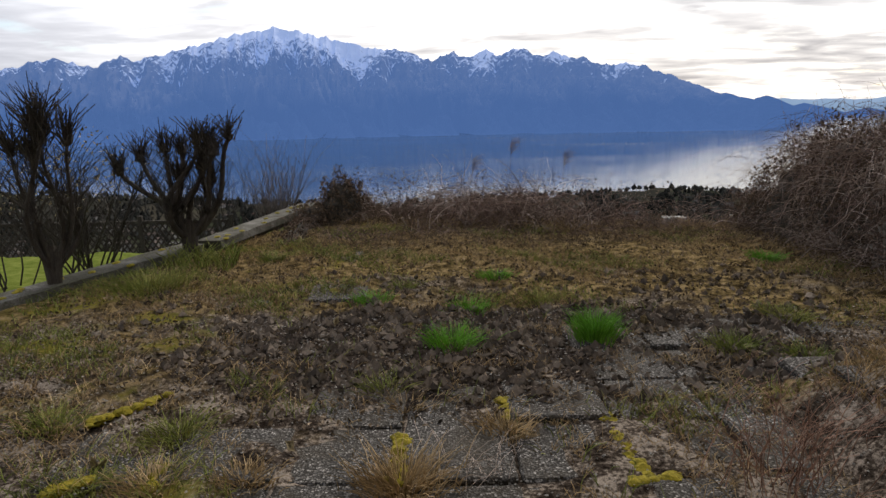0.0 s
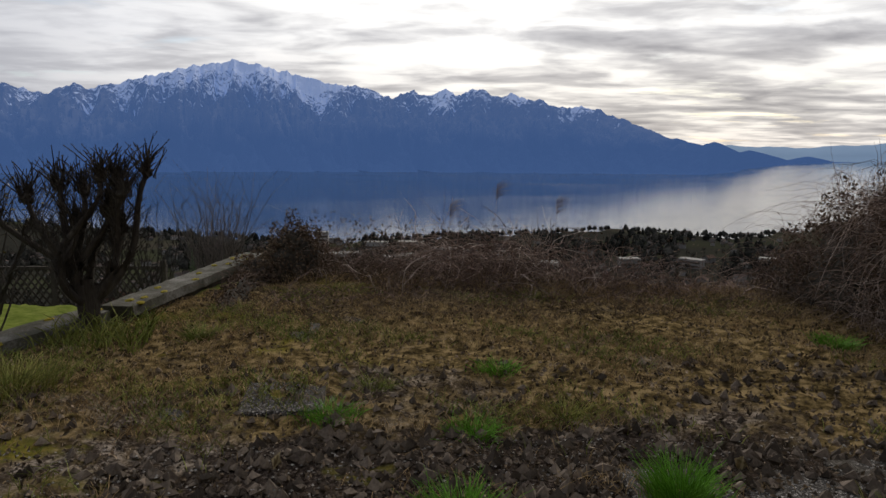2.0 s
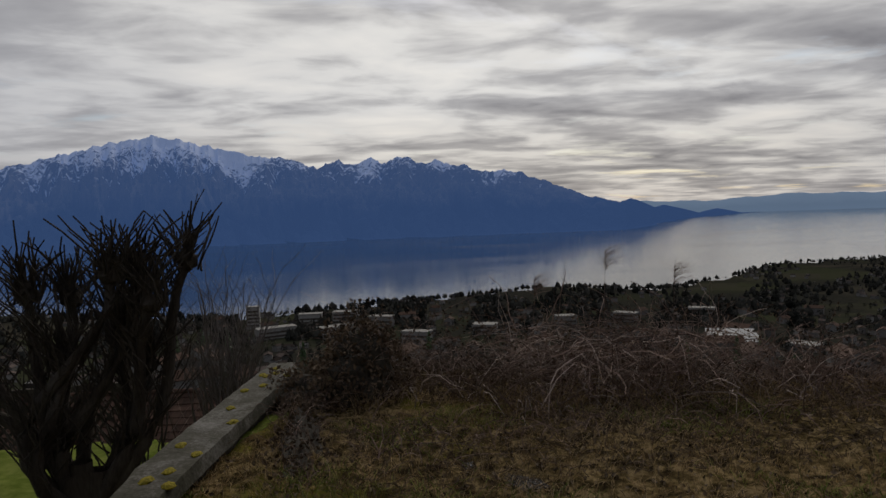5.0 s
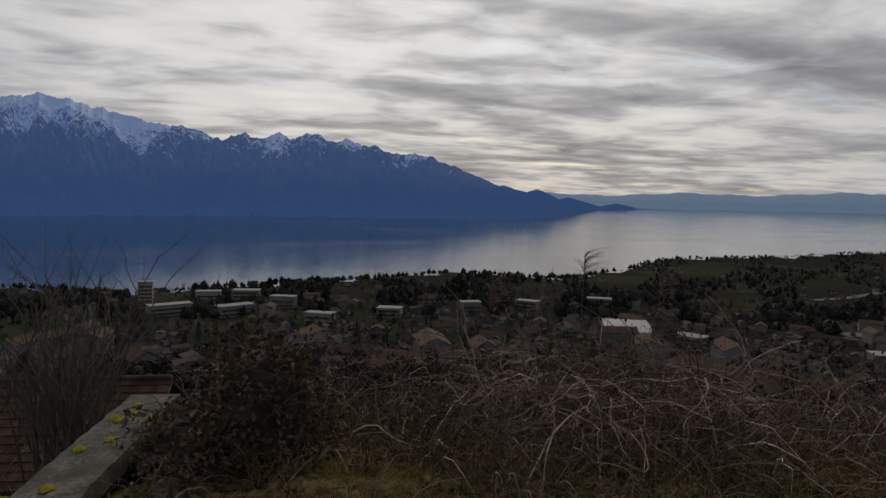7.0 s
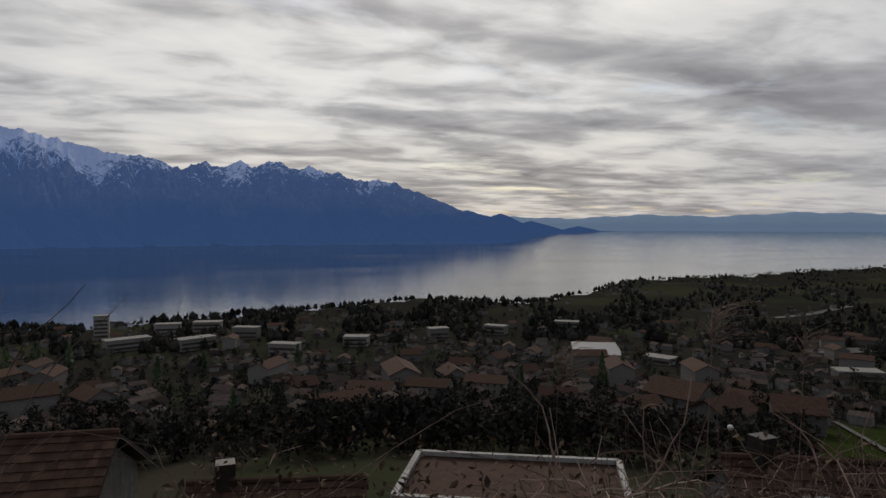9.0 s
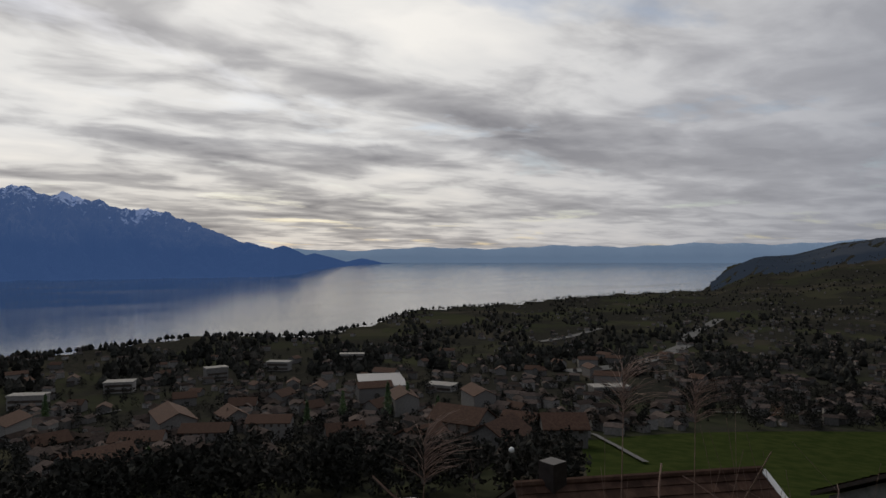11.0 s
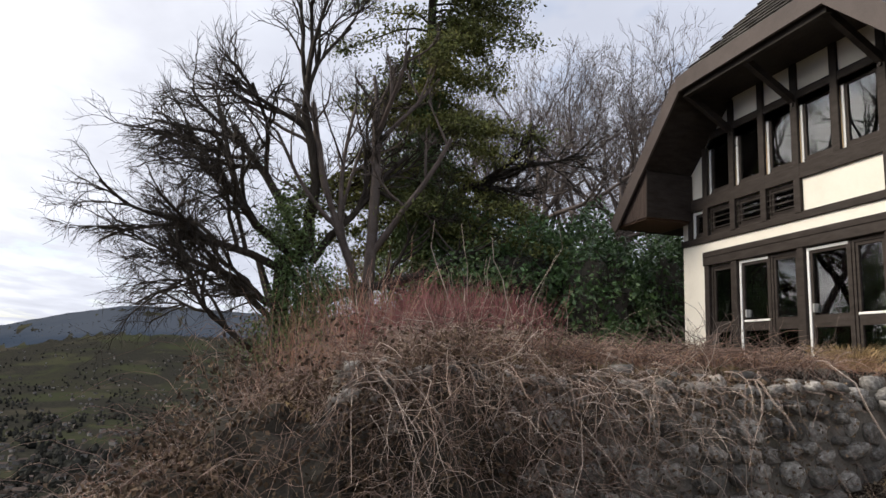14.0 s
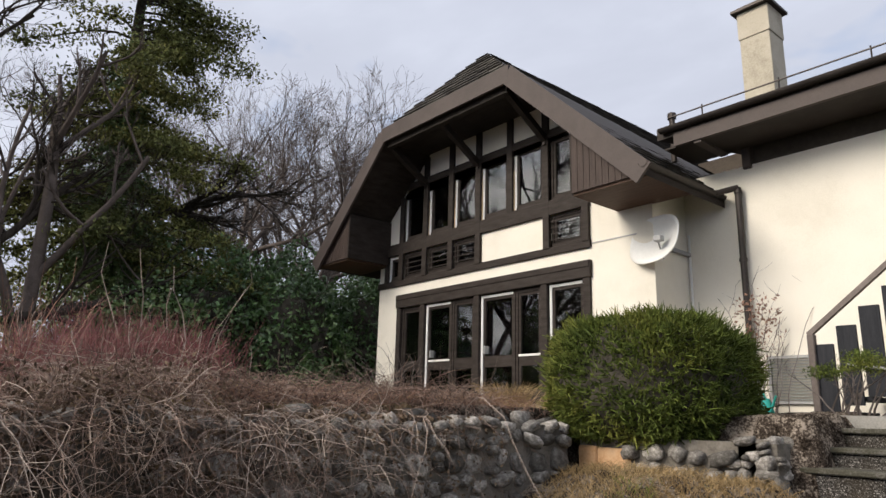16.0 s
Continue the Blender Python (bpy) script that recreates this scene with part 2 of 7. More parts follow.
c = N.mix(N.ramp(N.noise(at, 2.6, 5, 0.65, 0.3), [(0.45, 0.0), (0.66, 0.75)]), c, (0.045, 0.037, 0.026))
N.link(c, p.inputs["Base Color"])
N.link(N.put("Bump", ins={"Strength": 0.9, "Distance": 0.006, "Height": N.math("SUBTRACT", 1.0, peb.outputs["Distance"])}).outputs[0], p.inputs["Normal"])

# window glass: clear body with a fresnel gloss
M["glass"] = bpy.data.materials.new("window_glass")
M["glass"].use_nodes = True
N = Nodes(M["glass"].node_tree)
N.tree.nodes.remove(N.tree.nodes["Principled BSDF"])
g0, g1 = N.put("BsdfTransparent"), N.put("BsdfGlossy")
g0.inputs[0].default_value, g1.inputs["Roughness"].default_value = (0.86, 0.88, 0.86, 1), 0.015
gm = N.put("MixShader", ins={0: N.math("ADD", N.put("Fresnel", ins={0: 1.5}).outputs[0], 0.10, clamp=True), 1: g0.outputs[0], 2: g1.outputs[0]})
N.link(gm.outputs[0], N.tree.nodes["Material Output"].inputs[0])

# lake
M["lake"] = bpy.data.materials.new("lake_water")
M["lake"].use_nodes = True
N = Nodes(M["lake"].node_tree)
p = N.tree.nodes["Principled BSDF"]
p.inputs["Base Color"].default_value, p.inputs["Roughness"].default_value, p.inputs["IOR"].default_value = (0.012, 0.03, 0.055, 1), 0.10, 1.5
at = N.vmath("MULTIPLY", N.put("NewGeometry").outputs["Position"], (0.004, 0.012, 0.0)).outputs[0]
patch = N.noise(at, 1.0, 5, 0.6, 0.5)
N.link(N.ramp(patch, [(0.35, 0.035), (0.65, 0.12)]), p.inputs["Roughness"])
ripple = N.noise(N.put("NewGeometry").outputs["Position"], 0.25, 3, 0.6)
N.link(N.put("Bump", ins={"Strength": 0.13, "Distance": 1.0, "Height": ripple}).outputs[0], p.inputs["Normal"])


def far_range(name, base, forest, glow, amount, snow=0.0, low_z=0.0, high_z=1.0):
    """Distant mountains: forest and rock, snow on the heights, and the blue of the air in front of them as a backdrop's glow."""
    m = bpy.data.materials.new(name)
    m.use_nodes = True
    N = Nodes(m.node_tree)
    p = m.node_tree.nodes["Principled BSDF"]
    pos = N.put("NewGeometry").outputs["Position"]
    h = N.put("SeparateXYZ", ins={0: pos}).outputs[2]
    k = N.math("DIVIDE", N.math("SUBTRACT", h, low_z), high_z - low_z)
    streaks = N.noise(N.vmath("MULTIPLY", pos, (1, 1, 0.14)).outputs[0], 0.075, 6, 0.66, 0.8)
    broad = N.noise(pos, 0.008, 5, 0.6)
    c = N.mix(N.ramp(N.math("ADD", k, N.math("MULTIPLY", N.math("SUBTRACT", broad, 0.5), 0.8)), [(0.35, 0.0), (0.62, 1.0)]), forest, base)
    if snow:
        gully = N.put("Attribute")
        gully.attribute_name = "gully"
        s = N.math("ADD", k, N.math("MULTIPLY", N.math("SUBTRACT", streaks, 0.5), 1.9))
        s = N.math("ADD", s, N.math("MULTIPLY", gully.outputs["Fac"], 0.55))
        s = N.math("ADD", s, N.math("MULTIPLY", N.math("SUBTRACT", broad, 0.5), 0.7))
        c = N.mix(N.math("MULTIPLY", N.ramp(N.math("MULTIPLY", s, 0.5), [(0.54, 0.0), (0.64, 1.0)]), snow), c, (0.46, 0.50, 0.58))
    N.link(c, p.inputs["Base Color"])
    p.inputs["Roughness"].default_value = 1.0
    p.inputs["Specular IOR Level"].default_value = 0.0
    # emission paints the blue air haze over the whole surface
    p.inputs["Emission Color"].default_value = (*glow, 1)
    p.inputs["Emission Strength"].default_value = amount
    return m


# air haze painted in: blue emission, and bluish base colours on alps and jura
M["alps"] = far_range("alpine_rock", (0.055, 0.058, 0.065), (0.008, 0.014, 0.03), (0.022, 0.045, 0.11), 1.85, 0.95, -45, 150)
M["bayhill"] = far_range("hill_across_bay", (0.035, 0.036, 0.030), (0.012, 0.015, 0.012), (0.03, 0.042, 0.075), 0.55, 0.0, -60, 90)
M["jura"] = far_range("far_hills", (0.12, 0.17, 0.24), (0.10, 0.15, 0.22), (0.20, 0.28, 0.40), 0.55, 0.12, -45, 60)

# the ground: dirt and turf in the garden, fields and woods beyond
M["ground"] = bpy.data.materials.new("ground")
M["ground"].use_nodes = True
N = Nodes(M["ground"].node_tree)
p = N.tree.nodes["Principled BSDF"]
pos = N.put("NewGeometry").outputs["Position"]
s3 = N.put("SeparateXYZ", ins={0: pos})
clods, grit = N.noise(pos, 5.0, 6, 0.65), N.noise(pos, 45.0, 5, 0.65)
dirt = N.ramp(N.math("ADD", N.math("MULTIPLY", clods, 0.5), N.math("MULTIPLY", grit, 0.5)), [(0.41, (0.012, 0.009, 0.007)), (0.5, (0.06, 0.047, 0.037)), (0.58, (0.26, 0.22, 0.18))])
turf = N.ramp(N.noise(pos, 9.0, 6, 0.7), [(0.40, (0.026, 0.019, 0.010)), (0.5, (0.105, 0.076, 0.032)), (0.60, (0.24, 0.175, 0.088))])
mossy = N.ramp(N.noise(pos, 20.0, 5, 0.7), [(0.35, (0.07, 0.08, 0.015)), (0.65, (0.19, 0.15, 0.03))])
patches = N.noise(pos, 0.9, 4, 0.6)
near = N.mix(N.ramp(N.math("ADD", patches, N.math("MULTIPLY", N.math("SUBTRACT", s3.outputs[1], 5.0), 0.07)), [(0.42, 0.0), (0.56, 1.0)]), dirt, turf)
bx, by = N.math("DIVIDE", N.math("SUBTRACT", s3.outputs[0], 0.4), 2.5), N.math("DIVIDE", N.math("SUBTRACT", s3.outputs[1], 4.4), 1.1)
bed = N.math("ADD", N.math("ADD", N.math("MULTIPLY", bx, bx), N.math("MULTIPLY", by, by)), N.math("MULTIPLY", N.math("SUBTRACT", clods, 0.5), 1.6))
near = N.mix(N.ramp(bed, [(0.7, 0.92), (1.25, 0.0)]), near, N.ramp(grit, [(0.38, (0.008, 0.006, 0.005)), (0.55, (0.040, 0.031, 0.026)), (0.68, (0.12, 0.10, 0.085))]))
near = N.mix(N.ramp(N.math("SUBTRACT", N.noise(pos, 1.4, 4, 0.6), N.math("MULTIPLY", s3.outputs[0], 0.045)), [(0.63, 0.0), (0.72, 0.9)]), near, mossy)
lawn = N.ramp(N.noise(pos, 6.0, 5, 0.65), [(0.35, (0.085, 0.115, 0.02)), (0.65, (0.16, 0.185, 0.045))])
near = N.mix(N.math("MULTIPLY", N.math("LESS_THAN", N.math("ADD", N.math("MULTIPLY", s3.outputs[1], -0.44), s3.outputs[0]), -6.45), N.math("LESS_THAN", s3.outputs[1], 16.0)), near, lawn)
cells = N.put("TexVoronoi", ins={"Vector": pos, "Scale": 0.022, "Randomness": 0.9})
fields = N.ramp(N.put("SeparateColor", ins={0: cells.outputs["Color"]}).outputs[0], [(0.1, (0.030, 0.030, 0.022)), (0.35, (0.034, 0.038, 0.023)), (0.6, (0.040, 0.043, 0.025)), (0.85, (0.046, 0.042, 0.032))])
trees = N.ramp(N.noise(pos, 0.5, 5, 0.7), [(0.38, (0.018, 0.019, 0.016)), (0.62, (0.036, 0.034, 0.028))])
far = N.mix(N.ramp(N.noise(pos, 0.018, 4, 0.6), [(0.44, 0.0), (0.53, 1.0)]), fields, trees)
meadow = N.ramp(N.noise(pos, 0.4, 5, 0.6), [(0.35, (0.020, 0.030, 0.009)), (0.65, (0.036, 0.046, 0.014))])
east, north = N.math("SUBTRACT", s3.outputs[0], 0.0), N.math("SUBTRACT", s3.outputs[1], 7.5)
bearing = N.math("MULTIPLY", N.math("ARCTAN2", east, north), 57.2958)
reach = N.math("SQRT", N.math("ADD", N.math("MULTIPLY", east, east), N.math("MULTIPLY", north, north)))
edge = N.math("ADD", 118.0, N.math("MULTIPLY", N.math("SUBTRACT", bearing, 50.0), 2.3))
inm = N.math("MULTIPLY", N.math("LESS_THAN", N.math("ABSOLUTE", N.math("SUBTRACT", bearing, 66.0)), 16.5), N.math("LESS_THAN", reach, edge))
far = N.mix(inm, far, meadow)
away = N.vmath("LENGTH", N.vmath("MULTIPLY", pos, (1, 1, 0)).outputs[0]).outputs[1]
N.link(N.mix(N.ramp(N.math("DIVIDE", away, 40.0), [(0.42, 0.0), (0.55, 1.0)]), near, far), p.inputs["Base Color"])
p.inputs["Roughness"].default_value = 0.95
p.inputs["Specular IOR Level"].default_value = 0.0
N.link(N.put("Bump", ins={"Strength": 0.8, "Distance": 0.03, "Height": N.math("ADD", clods, N.math("MULTIPLY", grit, 0.5))}).outputs[0], p.inputs["Normal"])

# ---- where the terrace side stands against the yard ----
SIDE = Vector((-0.2, 1.2, -0.4))
OPEN_LAND = []


def side_begin():
    """From here on things are laid out in the house's own co-ordinates."""
    global land
    OPEN_LAND.append((set(scene.collection.objects), land))
    flat = land
    land = lambda x, y: flat(np.asarray(x, float) + SIDE.x, np.asarray(y, float) + SIDE.y) - SIDE.z


def side_end():
    """Moves what was laid out since side_begin() to its place in the world."""
    global land
    before, land = OPEN_LAND.pop()
    for ob in list(scene.collection.objects):
        if ob not in before and ob.parent is None:
            ob.matrix_basis = Matrix.Translation(SIDE) @ ob.matrix_basis


# ---- mesh helpers ----
rng = np.random.default_rng(7)


def mesh_of(name, verts, faces, material, smooth=False):
    me = bpy.data.meshes.new(name)
    me.from_pydata([tuple(v) for v in verts] if not isinstance(verts, np.ndarray) else verts.tolist(), [], faces if isinstance(faces, list) else faces.tolist())
    me.materials.append(material)
    if smooth:
        me.polygons.foreach_set("use_smooth", [True] * len(me.polygons))
    me.update()
    return me


def empty(name, x=0, y=0, z=0, label="", category="", group="", kind=""):
    ob = new(name)
    ob.matrix_basis = Matrix.Translation((x, y, z))
    return tagged(ob, label, category, group, kind)


def place(name, me, parent=None, label="", category="", group="", kind="", at=None):
    ob = new(name, me)
    if parent is not None:
        ob.parent = parent
        ob.matrix_parent_inverse = parent.matrix_basis.inverted() if parent.parent is None else (parent.parent.matrix_basis @ Matrix()).inverted()
    if at is not None:
        ob.matrix_basis = at
    return tagged(ob, label, category, group, kind)


def part(name, bm, material, parent=None, label="", **tags):
    me = bpy.data.meshes.new(name)
    bm.to_mesh(me)
    bm.free()
    me.materials.append(material)
    return place(name, me, parent, label, **tags)


def add_box(bm, x0, x1, y0, y1, z0, z1, bevel=0.0):
    r = bmesh.ops.create_cube(bm, size=1)
    for v in r["verts"]:
        v.co = ((x0 + x1) / 2 + v.co.x * abs(x1 - x0), (y0 + y1) / 2 + v.co.y * abs(y1 - y0), (z0 + z1) / 2 + v.co.z * abs(z1 - z0))
    if bevel:
        bmesh.ops.bevel(bm, geom=list({e for v in r["verts"] for e in v.link_edges}), offset=bevel, segments=1, affect="EDGES", profile=0.5)
    return bm


def boxes(*dims, bevel=0.0):
    bm = bmesh.new()
    for d in dims:
        add_box(bm, *d, bevel=bevel)
    return bm


def prism(points, a, b, axis="y"):
    """A polygon of (u, v) pairs drawn out from a to b along an axis."""
    bm = bmesh.new()
    put3 = (lambda u, v, w: (u, w, v)) if axis == "y" else (lambda u, v, w: (w, u, v)) if axis == "x" else (lambda u, v, w: (u, v, w))
    f, k = [bm.verts.new(put3(u, v, a)) for u, v in points], [bm.verts.new(put3(u, v, b)) for u, v in points]
    bm.faces.new(f), bm.faces.new(k[::-1])
    for i in range(len(points)):
        j = (i + 1) % len(points)
        bm.faces.new((f[j], f[i], k[i], k[j]))
    bmesh.ops.recalc_face_normals(bm, faces=bm.faces)
    return bm


def slab(top, drop):
    """A sheet over the corner points in top, with its underside drop metres below."""
    bm = bmesh.new()
    f, k = [bm.verts.new(v) for v in top], [bm.verts.new((v[0], v[1], v[2] - drop)) for v in top]
    bm.faces.new(f), bm.faces.new(k[::-1])
    for i in range(len(top)):
        j = (i + 1) % len(top)
        bm.faces.new((f[j], f[i], k[i], k[j]))
    bmesh.ops.recalc_face_normals(bm, faces=bm.faces)
    return bm


def add_beam(bm, a, b, w, h):
    """A straight beam from a to b."""
    a, b = Vector(a), Vector(b)
    r = bmesh.ops.create_cube(bm, size=1)
    m = Matrix.Translation((a + b) / 2) @ (b - a).to_track_quat("X", "Z").to_matrix().to_4x4() @ Matrix.Diagonal(((b - a).length, w, h, 1))
    bmesh.ops.transform(bm, matrix=m, verts=r["verts"])
    return bm


def add_pipe(bm, a, b, r0, r1=None, n=10):
    a, b = Vector(a), Vector(b)
    r = bmesh.ops.create_cone(bm, segments=n, radius1=r0, radius2=r0 if r1 is None else r1, depth=(b - a).length, cap_ends=True)
    bmesh.ops.transform(bm, matrix=Matrix.Translation((a + b) / 2) @ (b - a).to_track_quat("Z", "Y").to_matrix().to_4x4(), verts=r["verts"])
    return bm


def strands(paths, r0, r1, sides=3):
    """Tubes along paths, an array (count, points, 3), tapering from r0 to r1 (numbers or arrays of one each)."""
    P = np.asarray(paths, float)
    n, k, _ = P.shape
    t = np.gradient(P, axis=1)
    t /= np.linalg.norm(t, axis=2, keepdims=True) + 1e-9
    ref = np.where(np.abs(t[..., 2:3]) > 0.9, np.array([1.0, 0, 0]), np.array([0, 0, 1.0]))
    u = np.cross(t, ref)
    u /= np.linalg.norm(u, axis=2, keepdims=True) + 1e-9
    v = np.cross(t, u)
    s = np.linspace(0, 1, k)[None, :]
    r = (np.reshape(r0, (-1, 1)) * (1 - s) + np.reshape(r1, (-1, 1)) * s)[..., None, None]
    a = np.arange(sides) * 2 * np.pi / sides
    ring = P[:, :, None, :] + r * (np.cos(a)[:, None] * u[:, :, None, :] + np.sin(a)[:, None] * v[:, :, None, :])
    verts = ring.reshape(-1, 3)
    i = np.arange(n)[:, None, None] * k * sides
    j = np.arange(k - 1)[None, :, None] * sides
    q = np.arange(sides)[None, None, :]
    q2 = (q + 1) % sides
    f = np.stack([i + j + q, i + j + q2, i + j + sides + q2, i + j + sides + q], -1).reshape(-1, 4)
    return verts, f


def leaves(centres, size, up=0.3, aspect=0.6):
    """Small folded leaves, two faces each, turned every way."""
    C = np.asarray(centres, float)
    n = len(C)
    d = rng.normal(size=(n, 3)) + np.array([0, 0, up])
    d /= np.linalg.norm(d, axis=1, keepdims=True)
    e = np.cross(d, rng.normal(size=(n, 3)))
    e /= np.linalg.norm(e, axis=1, keepdims=True) + 1e-9
    nrm = np.cross(d, e)
    s = (size * rng.uniform(0.6, 1.3, n))[:, None]
    v = np.stack([C - d * s * 0.5, C + e * s * aspect * 0.5 + nrm * s * 0.12, C + d * s * 0.5, C - e * s * aspect * 0.5 + nrm * s * 0.12], 1).reshape(-1, 3)
    b = np.arange(n) * 4
    f = np.concatenate([np.stack([b, b + 1, b + 2], 1), np.stack([b, b + 2, b + 3], 1)])
    return v, f


def arcs(roots, length, lean, sag, points=7, jitter=0.08, heading=None):
    """Stems that rise from their roots, lean out and sag over."""
    R = np.asarray(roots, float)
    n = len(R)
    az = rng.uniform(0, 2 * np.pi, n) if heading is None else heading
    L, lean, sag = (np.broadcast_to(q, n) for q in (length, lean, sag))
    s = np.linspace(0, 1, points)[None, :]
    out = (L * lean)[:, None] * (s + 0.4 * s ** 2)
    z = L[:, None] * (s - sag[:, None] * s ** 2)
    P = np.stack([R[:, :1] + np.cos(az)[:, None] * out, R[:, 1:2] + np.sin(az)[:, None] * out, R[:, 2:3] + z], -1)
    w = np.cumsum(rng.normal(size=P.shape) * jitter * L[:, None, None] / points, axis=1)
    w[:, 0] = 0
    return P + w


def blob(cx, cy, cz, rx, ry, rz, n, shell=0.55):
    """Random points in the outer part of an uneven ellipsoid."""
    d = rng.normal(size=(n, 3))
    d /= np.linalg.norm(d, axis=1, keepdims=True)
    lump = 1 + 0.16 * np.sin(d[:, 0] * 5 + cx) * np.cos(d[:, 1] * 6 + cy) + 0.12 * np.sin(d[:, 2] * 9 + d[:, 0] * 7)
    r = (shell + (1 - shell) * rng.uniform(0, 1, n) ** 0.6) * lump
    return np.array([cx, cy, cz]) + d * r[:, None] * np.array([rx, ry, rz])


def branching(root, direction, length, radius, depth, spread=0.7, kids=(3, 5), shrink=0.68, rise=0.12, seed=1, droop=0.0, wiggle=0.14):
    """Limbs of a bare tree by depth: a list of (paths, radii at the base, radii at the tip)."""
    g = np.random.default_rng(seed)
    levels = []
    now = [(np.array(root, float), np.array(direction, float) / np.linalg.norm(direction), length, radius)]
    for level in range(depth + 1):
        paths, ra, rb, nxt = [], [], [], []
        for a, d, ln, rd in now:
            pts, q, dd = [a], a, d.copy()
            for _ in range(5):
                dd = dd + g.normal(size=3) * wiggle + np.array([0, 0, rise - droop * level])
                dd /= np.linalg.norm(dd)
                q = q + dd * ln / 5
                pts.append(q)
            paths.append(pts), ra.append(rd), rb.append(rd * 0.55)
            for c in range(g.integers(*kids) if level else kids[1]):
                t = g.uniform(0.3, 1.0)
                i = min(int(t * 5), 4)
                b = pts[i] + (pts[i + 1] - pts[i]) * (t * 5 - i)
                e = pts[i + 1] - pts[i]
                e = e / np.linalg.norm(e) + g.normal(size=3) * spread
                nxt.append((b, e / np.linalg.norm(e), ln * shrink * g.uniform(0.75, 1.2), rd * 0.55 * (1.1 - 0.4 * t)))
        levels.append((np.array(paths), np.array(ra), np.array(rb)))
        now = nxt
    return levels


def joined(pieces):
    """Several (verts, faces) as one."""
    V, F, k = [], [], 0
    for v, f in pieces:
        V.append(v), F.extend((f + k).tolist())
        k += len(v)
    return np.concatenate(V), F

# ---- lie of the land ----
EYE0 = np.array([0.0, 7.5])
LAKE = -45.0


def step(x, a, b):
    t = np.clip((x - a) / (b - a), 0, 1)
    return t * t * (3 - 2 * t)


SHORE_AZ = [-180, -60, -33, -16, -8, 2, 9, 18, 28, 33, 36, 45, 53, 60, 61.5, 63, 180]
SHORE_R = [600, 560, 510, 372, 312, 335, 352, 405, 400, 450, 560, 650, 830, 985, 1600, 5200, 5200]
EDGE_AZ = [-180, -130, -100, -60, -30, 0, 40, 62, 78, 92, 105, 118, 180]
EDGE_R = [900, 60, 16, 9, 4.5, 3.2, 2.6, 3.4, 5.0, 10, 26, 120, 900]
HILL_AZ = [-180, 57, 60.4, 62.5, 64, 66.5, 69.4, 72.4, 76, 80, 84, 90, 105, 150, 180]
HILL_EL = [-3, -3, -2.1, -0.8, -0.1, 0.0, 0.85, 1.25, 2.3, 3.1, 3.3, 3.2, 3.2, 3.0, -3]


def land(x, y):
    """Height of the ground."""
    x, y = np.asarray(x, float), np.asarray(y, float)
    dx, dy = x - EYE0[0], y - EYE0[1]
    r, az = np.hypot(dx, dy), np.degrees(np.arctan2(dx, dy))
    s = np.maximum(0, r - np.interp(az, EDGE_AZ, EDGE_R))
    z = -41.0 * (1 - np.exp(-s / 100)) - 2.0 * (1 - np.exp(-s / 4.0))
    # the next garden lies lower
    left = step(-(x - 0.44 * y + 6.62), 0.0, 0.25)
    z = np.where(r < 40, z - left * (0.28 + 0.075 * np.clip(y - 5, 0, 9)) * np.exp(-s / 8), z)
    # terrace in front of the house, and the ground that climbs to its steps
    x, y = x - SIDE.x, y - SIDE.y
    terrace = np.maximum(step(x, 4.62, 4.86) * step(-y, -6.9, -5.9), step(-y, -0.78, -0.55) * step(x, 2.1, 2.3))
    bank = step(x, 4.4, 6.5) * step(-y, -9.5, -5.8)
    ramp = 0.68 * step(x, 1.75, 2.5) * step(-y, -2.9, -1.2)
    behind = 1.3 * step(-y, -0.4, 0.6) * step(x, 2.0, 2.4)
    z = z + np.maximum.reduce([1.28 * terrace, 1.02 * bank * (1 - terrace), ramp, behind])
    x, y = x + SIDE.x, y + SIDE.y
    # country beyond: valley floor, then the hill across the bay
    crest = 1.6 + 1500 * np.tan(np.radians(np.interp(az, HILL_AZ, HILL_EL)))
    k = step(r, 420, 1500)
    z = np.where(az > 54, z * (1 - k) + k * np.where(r > 1500, LAKE + (crest - LAKE) * np.exp(-np.maximum(r - 1500, 0) / 900), crest), z)
    rough = np.sin(x * 0.021 + 1.3) * np.cos(y * 0.017) * 0.9 + np.sin(x * 0.06) * np.sin(y * 0.05 + 2) * 0.5
    z = z + rough * step(r, 60, 220)
    z = np.where(r > 60, np.maximum(z, LAKE + 0.8), z)
    wet = step(r - np.interp(az, SHORE_AZ, SHORE_R), -8, 6)
    z = z * (1 - wet) + (LAKE - 4) * wet
    small = 0.018 * np.sin(x * 3.1 + y * 1.7) + 0.014 * np.sin(x * 7.3 - y * 5.9) + 0.01 * np.sin(13 * x + 11 * y)
    return z + small * (r < 30)


def h(x, y):
    return float(land(x, y))


A = np.radians(np.concatenate([np.arange(-180, -60, 1.0), np.arange(-60, 150, 0.36), np.arange(150, 180, 1.0)]))
R = np.concatenate([np.arange(0.0, 16, 0.13) + 0.02, 16 * 1.058 ** np.arange(0, 102)])
R = R[R < 4900]
AA, RR = np.meshgrid(A, R)
X, Y = EYE0[0] + RR * np.sin(AA), EYE0[1] + RR * np.cos(AA)
Z = land(X, Y)
na = len(A)
I, J = np.meshgrid(np.arange(len(R) - 1), np.arange(na), indexing="ij")
J2 = (J + 1) % na
faces = np.stack([I * na + J, (I + 1) * na + J, (I + 1) * na + J2, I * na + J2], -1).reshape(-1, 4)
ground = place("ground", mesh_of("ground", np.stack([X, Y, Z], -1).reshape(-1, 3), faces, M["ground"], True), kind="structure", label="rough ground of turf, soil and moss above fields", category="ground")

